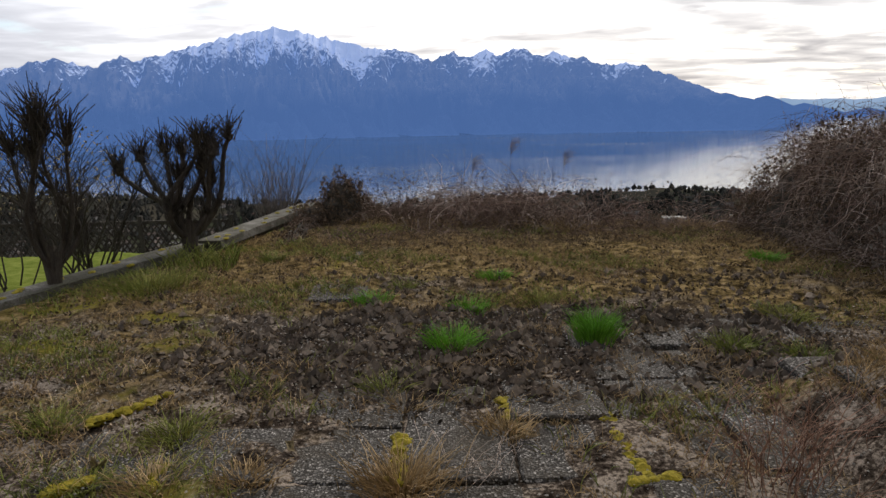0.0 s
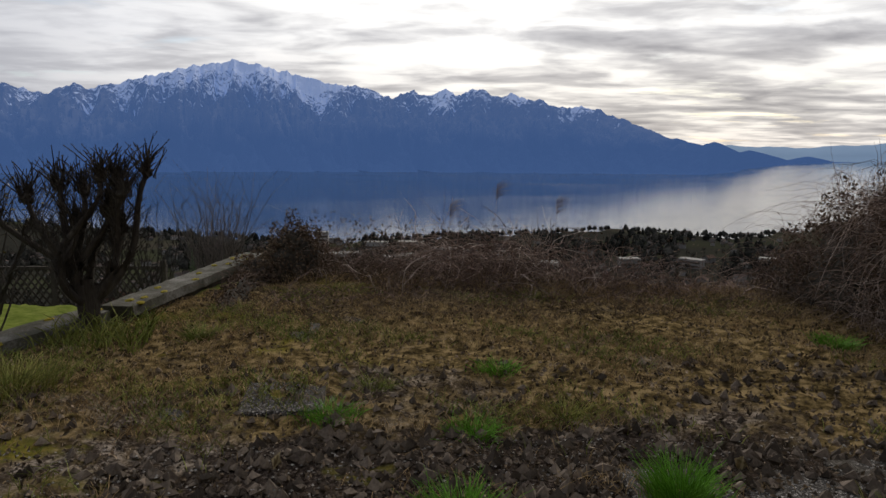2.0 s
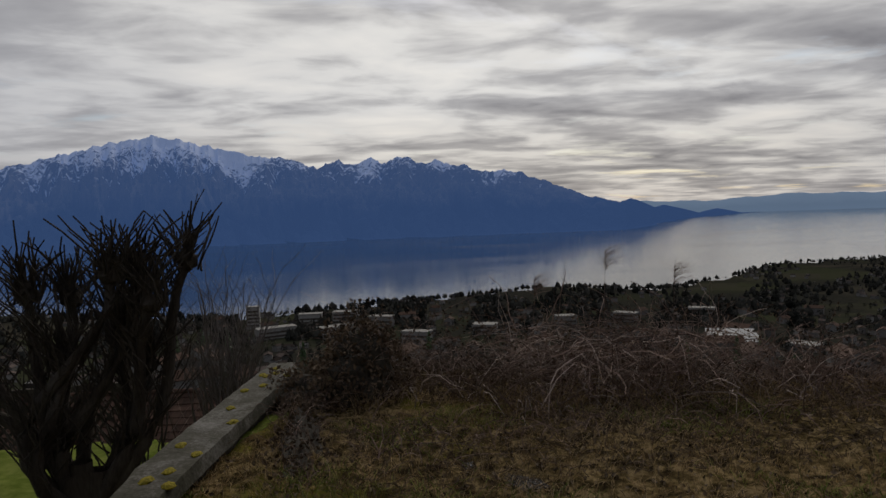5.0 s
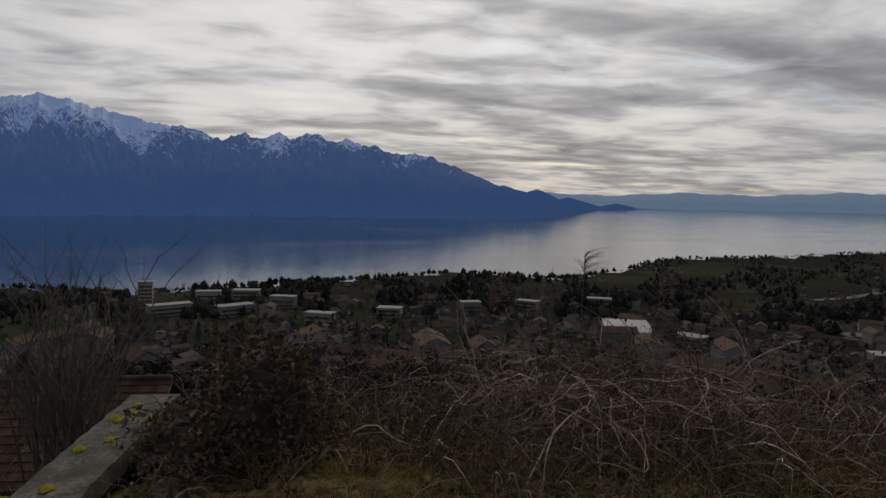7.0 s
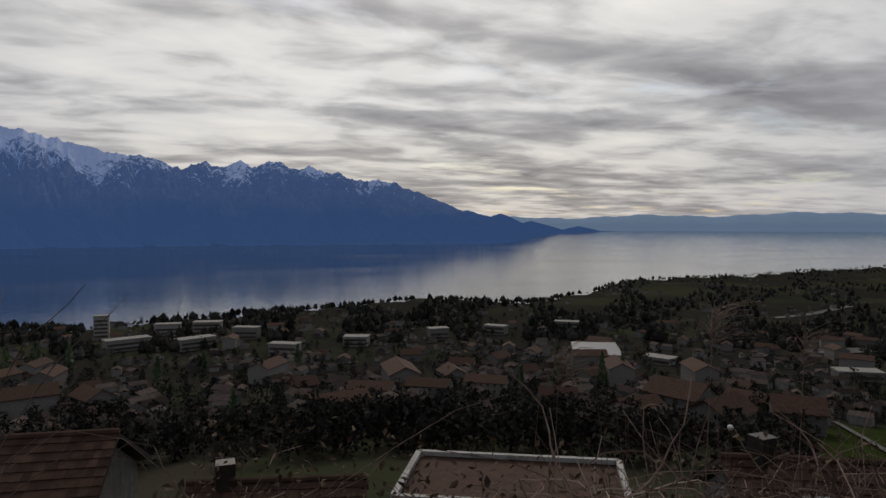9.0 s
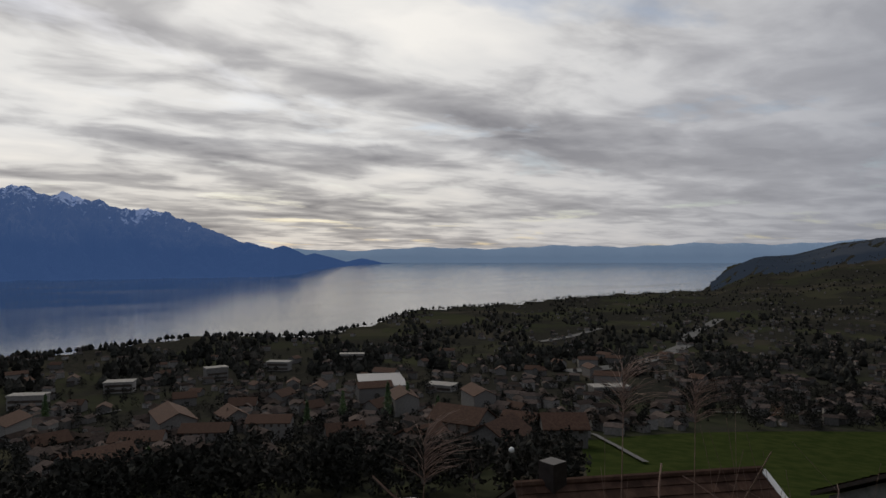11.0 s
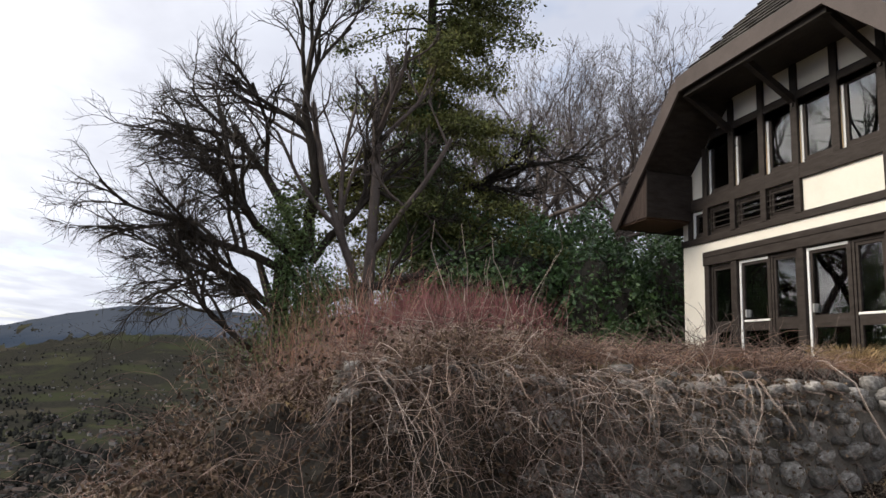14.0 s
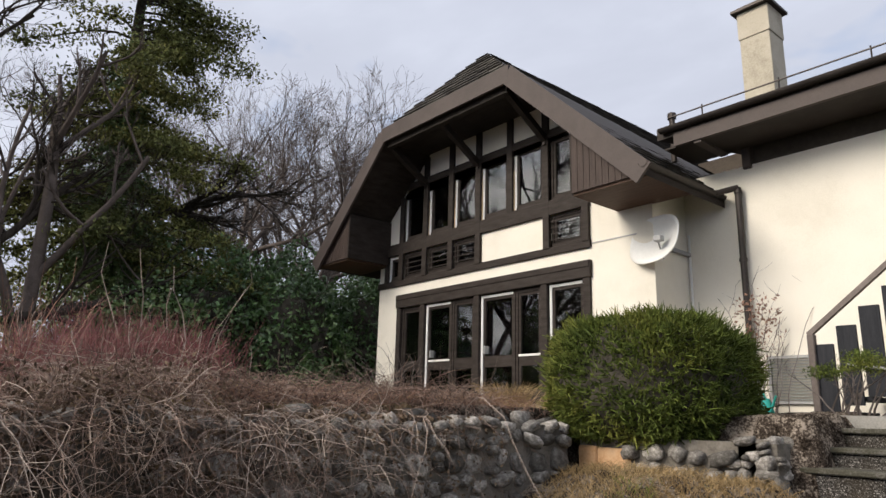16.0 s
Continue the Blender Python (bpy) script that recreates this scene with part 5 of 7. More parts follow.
# grit and pebbles over slabs and soil
q = scatter(7000, -3.0, 3.6, 2.2, 5.2)
out = []
for x, y in q:
    r = rng.uniform(0.003, 0.010)
    d = np.array([(1, 0, 0), (-1, 0, 0), (0, 1, 0), (0, -1, 0), (0, 0, 0.8)]) * r * rng.uniform(0.6, 1.3, (5, 1))
    out.append((np.array([x, y, max(h(x, y), 0.008) + r * 0.3]) + d, np.array([(0, 2, 4), (2, 1, 4), (1, 3, 4), (3, 0, 4)])))
place("grit", mesh_of("grit", *joined(out), M["grit"]), label="pale grit and pebbles scattered over the paving", category="grit", kind="stuff")
# turf creeping over the slabs
q = scatter(15000, -2.6, 3.4, 2.3, 4.8, lambda x, y: (np.minimum(np.abs((x + 0.22) / 0.542 % 1 - 0.5), np.abs((y - 2.66) / 0.55 % 1 - 0.5)) < 0.06 + 0.08 * patchy(x, y, 0.8)) | (patchy(x, y, 1.1) > 1.5))
P = np.column_stack([q, np.full(len(q), 0.012)])
place("joint_grass", mesh_of("joint_grass", *strands(arcs(P, rng.uniform(0.02, 0.075, len(q)), rng.uniform(0.2, 1.0, len(q)), 0.3, 4, 0.15), 0.0022, 0.001), M["drygrass"]), label="dry grass growing from the paving joints", category="grass", kind="stuff")
place("joint_litter", mesh_of("joint_litter", *leaves(P[::2] + rng.normal(size=(len(P[::2]), 3)) * np.array([0.05, 0.05, 0.003]), 0.025, 0.5), M["litter"]), label="crumbled litter in the paving joints", category="leaf litter", kind="stuff")

# raised pebble-dashed step block beside the paving
def block(x0, x1, y0, y1, top):
    b = empty("step_block", (x0 + x1) / 2, (y0 + y1) / 2, 0, "low pebble-dashed concrete block beside the paving", "step")
    bm = boxes((x0, x1, y0, y1, -0.05, top), bevel=0.02)
    bmesh.ops.subdivide_edges(bm, edges=bm.edges, cuts=4, use_grid_fill=True)
    for v in bm.verts:
        v.co += Vector((noise.noise(v.co * 6), noise.noise(v.co * 6 + Vector((5, 0, 0))), 0.5 * noise.noise(v.co * 8))) * 0.012
    part("body", bm, M["slab"], b)
    n = 900
    C = np.column_stack([rng.uniform(x0 + 0.02, x1 - 0.02, n), rng.uniform(y0 + 0.02, y1 - 0.02, n), np.full(n, top + 0.001)])
    d = np.array([(1, 0, 0), (-1, 0, 0), (0, 1, 0), (0, -1, 0), (0, 0, 1), (0, 0, -1)])
    out = []
    for c in C:
        r = rng.uniform(0.004, 0.011)
        out.append((c + d * r * rng.uniform(0.6, 1.3, (6, 1)) * np.array([1, 1, 0.6]), np.array([(0, 2, 4), (2, 1, 4), (1, 3, 4), (3, 0, 4), (2, 0, 5), (1, 2, 5), (3, 1, 5), (0, 3, 5)])))
    place("pebbles", mesh_of("pebbles", *joined(out), M["grit"]), b, "grey pebbles set in the block", kind="stuff")


block(1.86, 2.55, 2.75, 3.32, 0.10)

# ---- brambles, creepers and shrubs ----
def core(name, lumps, mat, label, category, leaf=None, count=0, size=0.05, stems=0, stem_mat=None, stem_len=0.6, up=0.0, sag=0.9):
    """A grown-over mass: a dark uneven body in place of inner shade, with leaves and stems as parts of it."""
    x, y, z = lumps[0][:3]
    thing = empty(name, x, y, z - lumps[0][5], label, category)
    for cx, cy, cz, rx, ry, rz in lumps:
        bm = bmesh.new()
        bmesh.ops.create_icosphere(bm, subdivisions=4, radius=1)
        for v in bm.verts:
            k = 0.64 + 0.22 * noise.fractal(v.co * 2.2 + Vector((cx, cy, cz)), 0.8, 2, 4)
            v.co = (cx + v.co.x * rx * k, cy + v.co.y * ry * k, cz + v.co.z * rz * k)
        # added dark filler: blocks the view through the leaves, stands for their inner shade
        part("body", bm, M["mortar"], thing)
    vol = np.array([q[3] * q[4] + q[4] * q[5] + q[3] * q[5] for q in lumps])
    if leaf:
        C = np.concatenate([blob(*q, int(count * a / vol.sum()), 0.72) for q, a in zip(lumps, vol)])
        place("foliage", mesh_of("foliage", *leaves(C, size, up), M[leaf]), thing, kind="stuff")
    if stems:
        C = np.concatenate([blob(*q, int(stems * a / vol.sum()), 0.7) for q, a in zip(lumps, vol)])
        n = len(C)
        P = arcs(C, stem_len * rng.uniform(0.4, 1.3, n), rng.uniform(0.2, 1.0, n), sag * rng.uniform(0.6, 1.5, n), 7, 0.25)
        place("stem_tangle", mesh_of("stem_tangle", *strands(P, 0.0024, 0.0011), M[stem_mat or "bramble"]), thing, kind="stuff")
    return thing


def thicket(name, n, x0, x1, y0, y1, length, mat, label, category="brambles", lean=0.7, sag=0.6, r=0.0036, keep=None, jitter=0.22, points=6, spread=(0.4, 1.3)):
    q = scatter(n, x0, x1, y0, y1, keep)
    P = np.column_stack([q, land(q[:, 0], q[:, 1]) - 0.02])
    m = len(q)
    A = arcs(P, length * rng.uniform(*spread, m), rng.uniform(0.1, lean, m), sag * rng.uniform(0.5, 1.3, m), points, jitter)
    R = r * rng.uniform(0.5, 1.5, m)
    return place(name, mesh_of(name, *strands(A, R, R * 0.4), M[mat]), label=label, category=category, kind="stuff")


band = lambda x, y: (y > 9.15 - 0.12 * x + 0.25 * np.sin(x * 3)) & (np.hypot(x + 1.2, y - 9.0) > 0.75)
thicket("brambles", 1900, 0.2, 4.4, 9.2, 11.6, 1.12, "bramble", "taller brown brambles at the edge", keep=band, sag=0.7)
thicket("brambles", 2600, -1.5, 5.2, 8.5, 12.2, 0.72, "bramble", "dense tangle of brown brambles along the edge", keep=band, sag=0.75)
thicket("brambles", 380, -1.2, 4.6, 8.6, 11.0, 0.62, "pale", "bleached arching bramble canes", keep=band, sag=0.8, r=0.005)
thicket("brambles", 1200, -3.5, 5.5, 11.0, 15.0, 1.1, "bramble", "brown brambles on the slope below the garden", sag=0.55)
thicket("dry_grass", 9000, -1.6, 4.2, 8.7, 9.9, 0.2, "drygrass", "dry grass at the edge of the brambles", "grass", keep=band, r=0.0025, points=3)
q = scatter(7000, -1.5, 5.0, 9.0, 12.0, band)
P = np.column_stack([q, land(q[:, 0], q[:, 1]) + rng.uniform(0.05, 0.75, len(q))])
place("bramble_leaves", mesh_of("bramble_leaves", *leaves(P, 0.035), M["deadivy"]), label="withered leaves hanging in the brambles", category="leaves", kind="stuff")
thicket("undergrowth", 5000, -1.7, 4.2, 7.9, 9.3, 0.13, "deadivy", "dark dead stalks in the grass before the brambles", "undergrowth", lean=1.2, r=0.003, points=3)
thicket("brambles", 500, -1.6, 4.2, 8.5, 9.4, 0.3, "bramble", "low brown bramble runners over the grass", lean=1.2, sag=0.8)
# low grey-brown carpet under them
thicket("undergrowth", 7000, -1.6, 5.4, 9.0, 12.6, 0.45, "deadivy", "dark undergrowth beneath the brambles", "undergrowth", keep=band, r=0.0035, points=4, sag=0.7)

side_begin()
core("creeper_mound", [(4.75, 5.9, 0.95, 0.55, 1.4, 0.95), (4.75, 7.0, 0.55, 0.7, 1.1, 1.05), (4.55, 7.7, 0.3, 0.55, 0.7, 0.72)], "bramble", "dark mound of withered creeper over the wall end", "creeper",
     "deadivy", 17000, 0.045, 2600, "bramble", 0.55)
core("bramble_bank", [(6.2, 7.9, -0.8, 1.8, 1.6, 1.2), (8.0, 7.2, -0.5, 2.0, 1.6, 1.15)], "bramble", "bramble-covered bank beside the terrace", "brambles", "rust", 16000, 0.04, 7500, "pale", 0.4)
# canes that hang over the stone wall
n = 240
yy = 2.5 + 4.2 * rng.uniform(0, 1, n) ** 0.65
P = np.column_stack([rng.uniform(4.55, 5.0, n), yy, 1.52 + rng.uniform(0, 0.08, n)])
A = arcs(P, rng.uniform(0.25, 0.75, n), rng.uniform(0.5, 1.6, n), rng.uniform(1.0, 3.0, n), 9, 0.5, np.pi + rng.normal(size=n) * 1.2)
A[:, :, 2] = np.maximum(A[:, :, 2], 0.05)
A[:, :, 0] = np.where(A[:, :, 2] < 1.5, np.minimum(A[:, :, 0], 4.45 - rng.uniform(0, 0.25, (n, 1))), A[:, :, 0])
place("hanging_canes", mesh_of("hanging_canes", *strands(A, 0.0024, 0.0012), M["bramble"]), label="dry canes hanging down the stone wall", category="brambles", kind="stuff")
place("hanging_canes", mesh_of("hanging_canes", *strands(A[::5] + rng.normal(size=3) * 0.03, 0.0032, 0.0014), M["pale"]), label="bleached canes hanging down the stone wall", category="brambles", kind="stuff")
q = np.column_stack([rng.uniform(4.5, 4.75, 4200), 2.2 + 4.4 * rng.uniform(0, 1, 4200) ** 0.7])
P = np.column_stack([q[:, 0] - 0.02, q[:, 1], 1.58 - 1.3 * rng.uniform(0, 1, 4200) ** 2.2])
P[:, 0] = np.where(P[:, 2] < 1.48, 4.40, P[:, 0])
place("creeper_leaves", mesh_of("creeper_leaves", *leaves(P, 0.04), M["deadivy"]), label="withered creeper leaves on the stone wall", category="leaves", kind="stuff")
# terrace edge: low rust-brown growth
thicket("terrace_growth", 6500, 4.7, 7.5, 1.2, 6.5, 0.26, "rust", "low russet growth along the terrace edge", "ground cover", lean=1.0, r=0.0026, points=3)
thicket("terrace_growth", 6000, 5.0, 12.5, -1.4, 5.0, 0.22, "drygrass", "straw-coloured grass on the terrace", "grass", lean=1.0, r=0.003, points=3)
thicket("terrace_growth", 2600, 4.6, 5.8, 2.0, 6.6, 0.42, "bramble", "brown brambles on top of the wall", lean=1.0, sag=0.7)
tuft("ornamental_grass", 6.6, 0.0, 700, 0.5, "drygrass", "golden ornamental grass clump on the terrace", 0.6, 0.13, 0.004)
thicket("bare_shrub", 70, 7.6, 8.6, 0.6, 1.4, 0.95, "greybark", "bare grey rose bush on the terrace", "shrub", lean=0.9, sag=0.3, r=0.005)
# red-stemmed and brown thickets on the bank
thicket("red_stems", 1500, 6.3, 9.0, 4.0, 6.2, 0.72, "redstem", "thicket of thin red upright stems", "shrub", lean=0.35, sag=0.12, r=0.005, jitter=0.1, spread=(0.6, 1.2))
thicket("red_stems", 900, 6.6, 8.2, 4.2, 5.6, 0.85, "redstem", "taller clump of thin red upright stems", "shrub", lean=0.4, sag=0.1, r=0.004, jitter=0.1, spread=(0.6, 1.2))
thicket("red_stems", 60, 6.3, 9.2, 3.9, 6.4, 1.15, "pale", "pale dead stems among red ones", "shrub", lean=0.3, sag=0.1, r=0.006)
thicket("brown_thicket", 2200, 6.5, 12, 5.8, 9.0, 1.15, "rust", "thicket of thin brown saplings on the bank", "shrub", lean=0.35, sag=0.15, r=0.0042, jitter=0.18)
thicket("brown_thicket", 650, 9, 19, 5.5, 14, 2.2, "greybark", "grey-brown saplings below the big tree", "shrub", lean=0.35, sag=0.12, r=0.009, jitter=0.18)
thicket("brown_thicket", 1200, 4.2, 9.0, 8.3, 12.5, 0.75, "rust", "brown twiggy scrub on the slope", "shrub", lean=0.5, sag=0.3, r=0.004, jitter=0.2)
thicket("brown_thicket", 1300, 6.5, 15, 8.8, 13.5, 1.7, "greybark", "grey-brown scrub on the lower bank", "shrub", lean=0.5, sag=0.25, r=0.005, jitter=0.2)
thicket("pale_canes", 420, 4.2, 8.5, 5.6, 9.5, 0.55, "pale", "bleached arching canes on the bank", lean=1.2, sag=0.7, r=0.003)
# thin shoots on the mound and reeds at the edge
P = np.column_stack([rng.uniform(4.4, 5.0, 46), rng.uniform(4.8, 7.2, 46), rng.uniform(1.3, 1.6, 46)])
place("shoot_bundle", mesh_of("shoot_bundle", *strands(arcs(P, rng.uniform(0.3, 0.75, 46), 0.15, 0.05, 6, 0.1), 0.004, 0.0012), M["bramble"]), label="thin bare shoots above the creeper mound", category="shoots", kind="stuff")
side_end()
for x, y, top in ((1.1, 11.0, 1.12), (2.0, 11.2, 0.9), (0.5, 11.6, 0.8)):
    z0 = h(x, y)
    reed = empty("reed", x, y, z0, "dry reed stalk with a feathery drooping plume", "reed", "reeds at the edge")
    S = np.array([[(x + 0.05 * t * t, y, z0 + (top - z0) * t) for t in np.linspace(0, 1, 8)]])
    place("stalk", mesh_of("stalk", *strands(S, 0.006, 0.0015), M["bramble"]), reed)
    root = np.column_stack([np.full(70, x + 0.04), np.full(70, y), top - rng.uniform(0, 0.2, 70)])
    place("plume", mesh_of("plume", *strands(arcs(root, rng.uniform(0.08, 0.2, 70), 0.9, 0.5, 5, 0.15, rng.normal(size=70) * 0.9), 0.0016, 0.0008), M["bramble"]), reed)
P = np.column_stack([rng.uniform(0.2, 2.8, 70), rng.uniform(10.4, 11.6, 70), np.full(70, -0.8)])
place("thin_stalks", mesh_of("thin_stalks", *strands(arcs(P, rng.uniform(0.9, 1.6, 70), 0.12, 0.03, 6, 0.06), 0.0025, 0.001), M["bramble"]), label="thin dry stalks standing above the brambles", category="stalks", kind="stuff")

# tangled canes lying over the bank and the wall top
def tangle(n, x0, x1, y0, y1, lift, length, mat, label, r=0.005, face=None):
    q = scatter(n, x0, x1, y0, y1)
    m = len(q)
    P = np.column_stack([q, land(q[:, 0], q[:, 1]) + lift * rng.uniform(0.1, 1.0, m)])
    if face is not None:
        P = face(P)
    d = rng.normal(size=(m, 3)) * np.array([1, 1, 0.35])
    d /= np.linalg.norm(d, axis=1, keepdims=True)
    turn = rng.normal(size=(m, 3)) * 0.35
    pts = [P]
    for k in range(8):
        pts.append(pts[-1] + d * (length * rng.uniform(0.6, 1.2, (m, 1)) / 8))
        d = d + turn * 0.45 + rng.normal(size=(m, 3)) * 0.22 + np.array([0, 0, -0.16 + 0.05 * (k < 3)])
        d /= np.linalg.norm(d, axis=1, keepdims=True)
    R = r * rng.uniform(0.5, 1.4, m)
    place("bramble_tangle", mesh_of("bramble_tangle", *strands(np.stack(pts, 1), R, R * 0.5), M[mat]), label=label, category="brambles", kind="stuff")


def wall_face(P):
    P[:, 2] = 0.35 + 1.3 * rng.uniform(0, 1, len(P)) ** 0.6
    P[:, 0] = 4.42 - rng.uniform(0, 0.25, len(P))
    return P


side_begin()
tangle(4600, 4.2, 9.0, 5.2, 9.6, 0.2, 0.5, "bramble", "tangled brown canes over the bank", 0.0021)
tangle(3600, 4.2, 8.5, 5.0, 9.2, 0.25, 0.5, "pale", "bleached tangled canes over the bank", 0.0024)
tangle(420, 4.3, 4.6, 4.3, 6.6, 0, 0.6, "bramble", "tangled canes against the stone wall", 0.0024, face=wall_face)
tangle(300, 4.3, 4.6, 3.6, 6.6, 0, 0.7, "pale", "bleached tangled canes against the stone wall", 0.0024, face=wall_face)
tangle(900, 4.6, 5.8, 2.0, 6.6, 0.2, 0.6, "bramble", "tangled canes on the wall top", 0.0024)
side_end()
tangle(420, -0.2, 4.8, 9.5, 11.6, 0.5, 0.8, "pale", "bleached tangled canes among the brambles", 0.0045)
tangle(1400, -0.2, 5.0, 9.3, 11.8, 0.5, 0.8, "bramble", "tangled brown canes among the brambles")

# ---- pollards and shrubs along the low wall ----
def knobbly(name, x, y, limbs, shoot, count, label, r=0.07):
    """A pollarded tree: crooked limbs, each ending in a fist of short shoots."""
    t = empty(name, x, y, h(x, y), label, "pollard")
    z0 = h(x, y) - 0.1
    place("trunk", mesh_of("trunk", *strands(np.array([[(x + dx * k, y + dy * k, z0 + hz * k) for k in np.linspace(0, 1, 7)] for dx, dy, hz in ((0, 0, 0.55), (0.06, 0.02, 0.5), (-0.05, -0.03, 0.5))]), r * 1.4, r, 8), M["bark"], True), t)
    for dx, dy, top in limbs:
        s = np.linspace(0, 1, 9)
        bend = rng.normal(size=2) * 0.09
        L = np.column_stack([x + dx * s ** 0.8 + bend[0] * np.sin(s * 5), y + dy * s ** 0.8 + bend[1] * np.sin(s * 4), z0 + 0.3 + (top - z0 - 0.3) * s])
        place("limb", mesh_of("limb", *strands(L[None], r * 0.75, r * 0.42, 7), M["bark"], True), t)
        hub = L[-1]
        bm = bmesh.new()
        bmesh.ops.create_icosphere(bm, subdivisions=2, radius=1)
        for v in bm.verts:
            k = r * (1.0 + 0.45 * noise.noise(v.co * 3 + Vector(hub)))
            v.co = Vector(hub) + v.co * k
        part("knob", bm, M["bark"], t)
        P = hub + rng.normal(size=(count, 3)) * r * 0.6
        A = arcs(P, shoot * rng.uniform(0.3, 1.2, count), rng.uniform(0.05, 0.7, count), 0.02, 5, 0.2)
        place("shoot_bundle", mesh_of("shoot_bundle", *strands(A, 0.0065, 0.0035, 4), M["bark"]), t, kind="stuff")
        P = L[rng.integers(2, 8, 40)] + rng.normal(size=(40, 3)) * 0.02
        place("twig_mass", mesh_of("twig_mass", *strands(arcs(P, shoot * rng.uniform(0.5, 1.6, 40), rng.uniform(0.1, 0.8, 40), 0.02, 5, 0.2), 0.005, 0.0025), M["bark"]), t, kind="stuff")
    return t


knobbly("pollard_tree", -2.95, 7.7, ((0.58, 0.2, 1.38), (0.42, -0.05, 1.2), (0.2, 0.1, 1.32), (0.0, -0.1, 1.34), (-0.25, 0.1, 1.26), (-0.45, 0.05, 1.15), (-0.62, 0.05, 1.02), (0.25, 0.3, 1.1), (-0.15, 0.25, 1.22), (0.1, 0.0, 1.05), (-0.1, -0.15, 0.95), (0.3, 0.1, 0.9)), 0.24, 52, "pollarded tree with knobbly limbs and cut shoots", 0.052)
knobbly("pollard_tree", -3.72, 6.25, ((0.1, 0.05, 1.4), (-0.12, 0.05, 1.5), (-0.02, -0.08, 1.55), (0.3, 0.1, 1.4), (-0.22, 0.0, 1.3), (0.05, 0.15, 1.3)), 0.34, 52, "slender pollarded tree with upright bundled shoots", 0.034)


def bush(name, x, y, n, length, mat, label, r=0.008, lean=0.45, twigs=3):
    z = h(x, y) - 0.05
    t = empty(name, x, y, z, label, "shrub")
    P = np.column_stack([x + rng.normal(size=n) * 0.14, y + rng.normal(size=n) * 0.14, np.full(n, z)])
    A = arcs(P, length * rng.uniform(0.6, 1.1, n), rng.uniform(0.05, lean, n), 0.06, 8, 0.12)
    place("stem_mass", mesh_of("stem_mass", *strands(A, r, r * 0.4, 4), M[mat]), t, kind="stuff")
    if twigs:
        Q = A[:, 3:].reshape(-1, 3)
        Q = Q[rng.integers(0, len(Q), n * twigs)]
        place("twig_mass", mesh_of("twig_mass", *strands(arcs(Q, length * rng.uniform(0.12, 0.35, len(Q)), rng.uniform(0.2, 0.9, len(Q)), 0.05, 5, 0.2), r * 0.45, r * 0.2), M[mat]), t, kind="stuff")
    return t


bush("bare_bush", -2.85, 11.6, 75, 1.75, "greybark", "bare upright bush beyond the low wall", 0.009, 0.32)
bush("bare_bush", -3.6, 10.9, 26, 1.4, "bark", "thin bare bush by the low wall", 0.009, 0.4)
b = bush("fruit_bush", -4.7, 8.6, 22, 1.7, "bark", "spreading bare bush with a few yellow leaves", 0.016, 0.6, 9)
place("leaves", mesh_of("leaves", *leaves(blob(-4.6, 8.6, 1.0, 0.8, 0.6, 0.6, 260, 0.3), 0.05), M["leaf"]), b)
b = bush("fruit_bush", -5.9, 8.4, 18, 1.6, "bark", "spreading bare bush with a few yellow leaves", 0.014, 0.7, 9)
place("leaves", mesh_of("leaves", *leaves(blob(-5.6, 8.3, 0.9, 0.8, 0.6, 0.5, 200, 0.3), 0.05), M["leaf"]), b)
bush("bare_bush", -4.6, 5.6, 14, 0.8, "bark", "low thorny bush by the wall", 0.005, 0.6)
core("ivy_stump", [(-1.5, 10.15, 0.18, 0.42, 0.38, 0.58), (-1.95, 10.2, -0.02, 0.45, 0.4, 0.34)], "ivy", "old post smothered in dark ivy", "ivy", "deadivy", 5200, 0.045, 240, "bramble", 0.25, sag=0.6)
core("ivy_edge", [(-2.0, 9.2, -0.1, 0.25, 1.3, 0.28)], "ivy", "dark creeper over the side of the low wall", "ivy", "deadivy", 2600, 0.04, 260, "bramble", 0.3)

# ---- clipped bush on the terrace ----
side_begin()
hedge = empty("clipped_bush", 4.06, 0.36, 1.3, "large rounded clipped yew bush above the stone wall", "bush")
cx, cy, cz = 4.06, 0.36, 2.0
bm = bmesh.new()
bmesh.ops.create_icosphere(bm, subdivisions=4, radius=1)


def rounded(d, k):
    s = np.sign(d) * np.abs(d) ** 0.72
    s = s / (np.abs(s) ** 3).sum(-1, keepdims=True) ** (1 / 3)
    return np.array([cx, cy, cz]) + s * np.array([1.10, 0.92, 0.74]) * k


for v in bm.verts:
    v.co = rounded(np.array(v.co), 0.9 + 0.03 * noise.noise(v.co * 4))
# added dark filler behind the needles, painting the shade within the bush
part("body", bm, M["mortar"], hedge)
d = rng.normal(size=(21000, 3))
d /= np.linalg.norm(d, axis=1, keepdims=True)
lump = 1 + 0.035 * np.sin(d[:, :1] * 9) * np.cos(d[:, 1:2] * 8) + 0.02 * np.sin(d[:, 2:] * 17)
C = rounded(d, lump * rng.uniform(0.88, 1.0, (21000, 1)))
n = len(C)
T = C + (d * 0.5 + rng.normal(size=(n, 3)) * 0.45 + np.array([0, 0, 0.25])) * rng.uniform(0.05, 0.11, (n, 1))
place("needle_mass", mesh_of("needle_mass", *strands(np.stack([C, (C + T) / 2 + rng.normal(size=(n, 3)) * 0.004, T], 1), 0.009, 0.003, 3), M["yew"]), hedge, kind="stuff")
place("foliage", mesh_of("foliage", *leaves(C * 1.0, 0.05, 0.3, 0.5), M["yew"]), hedge, kind="stuff")
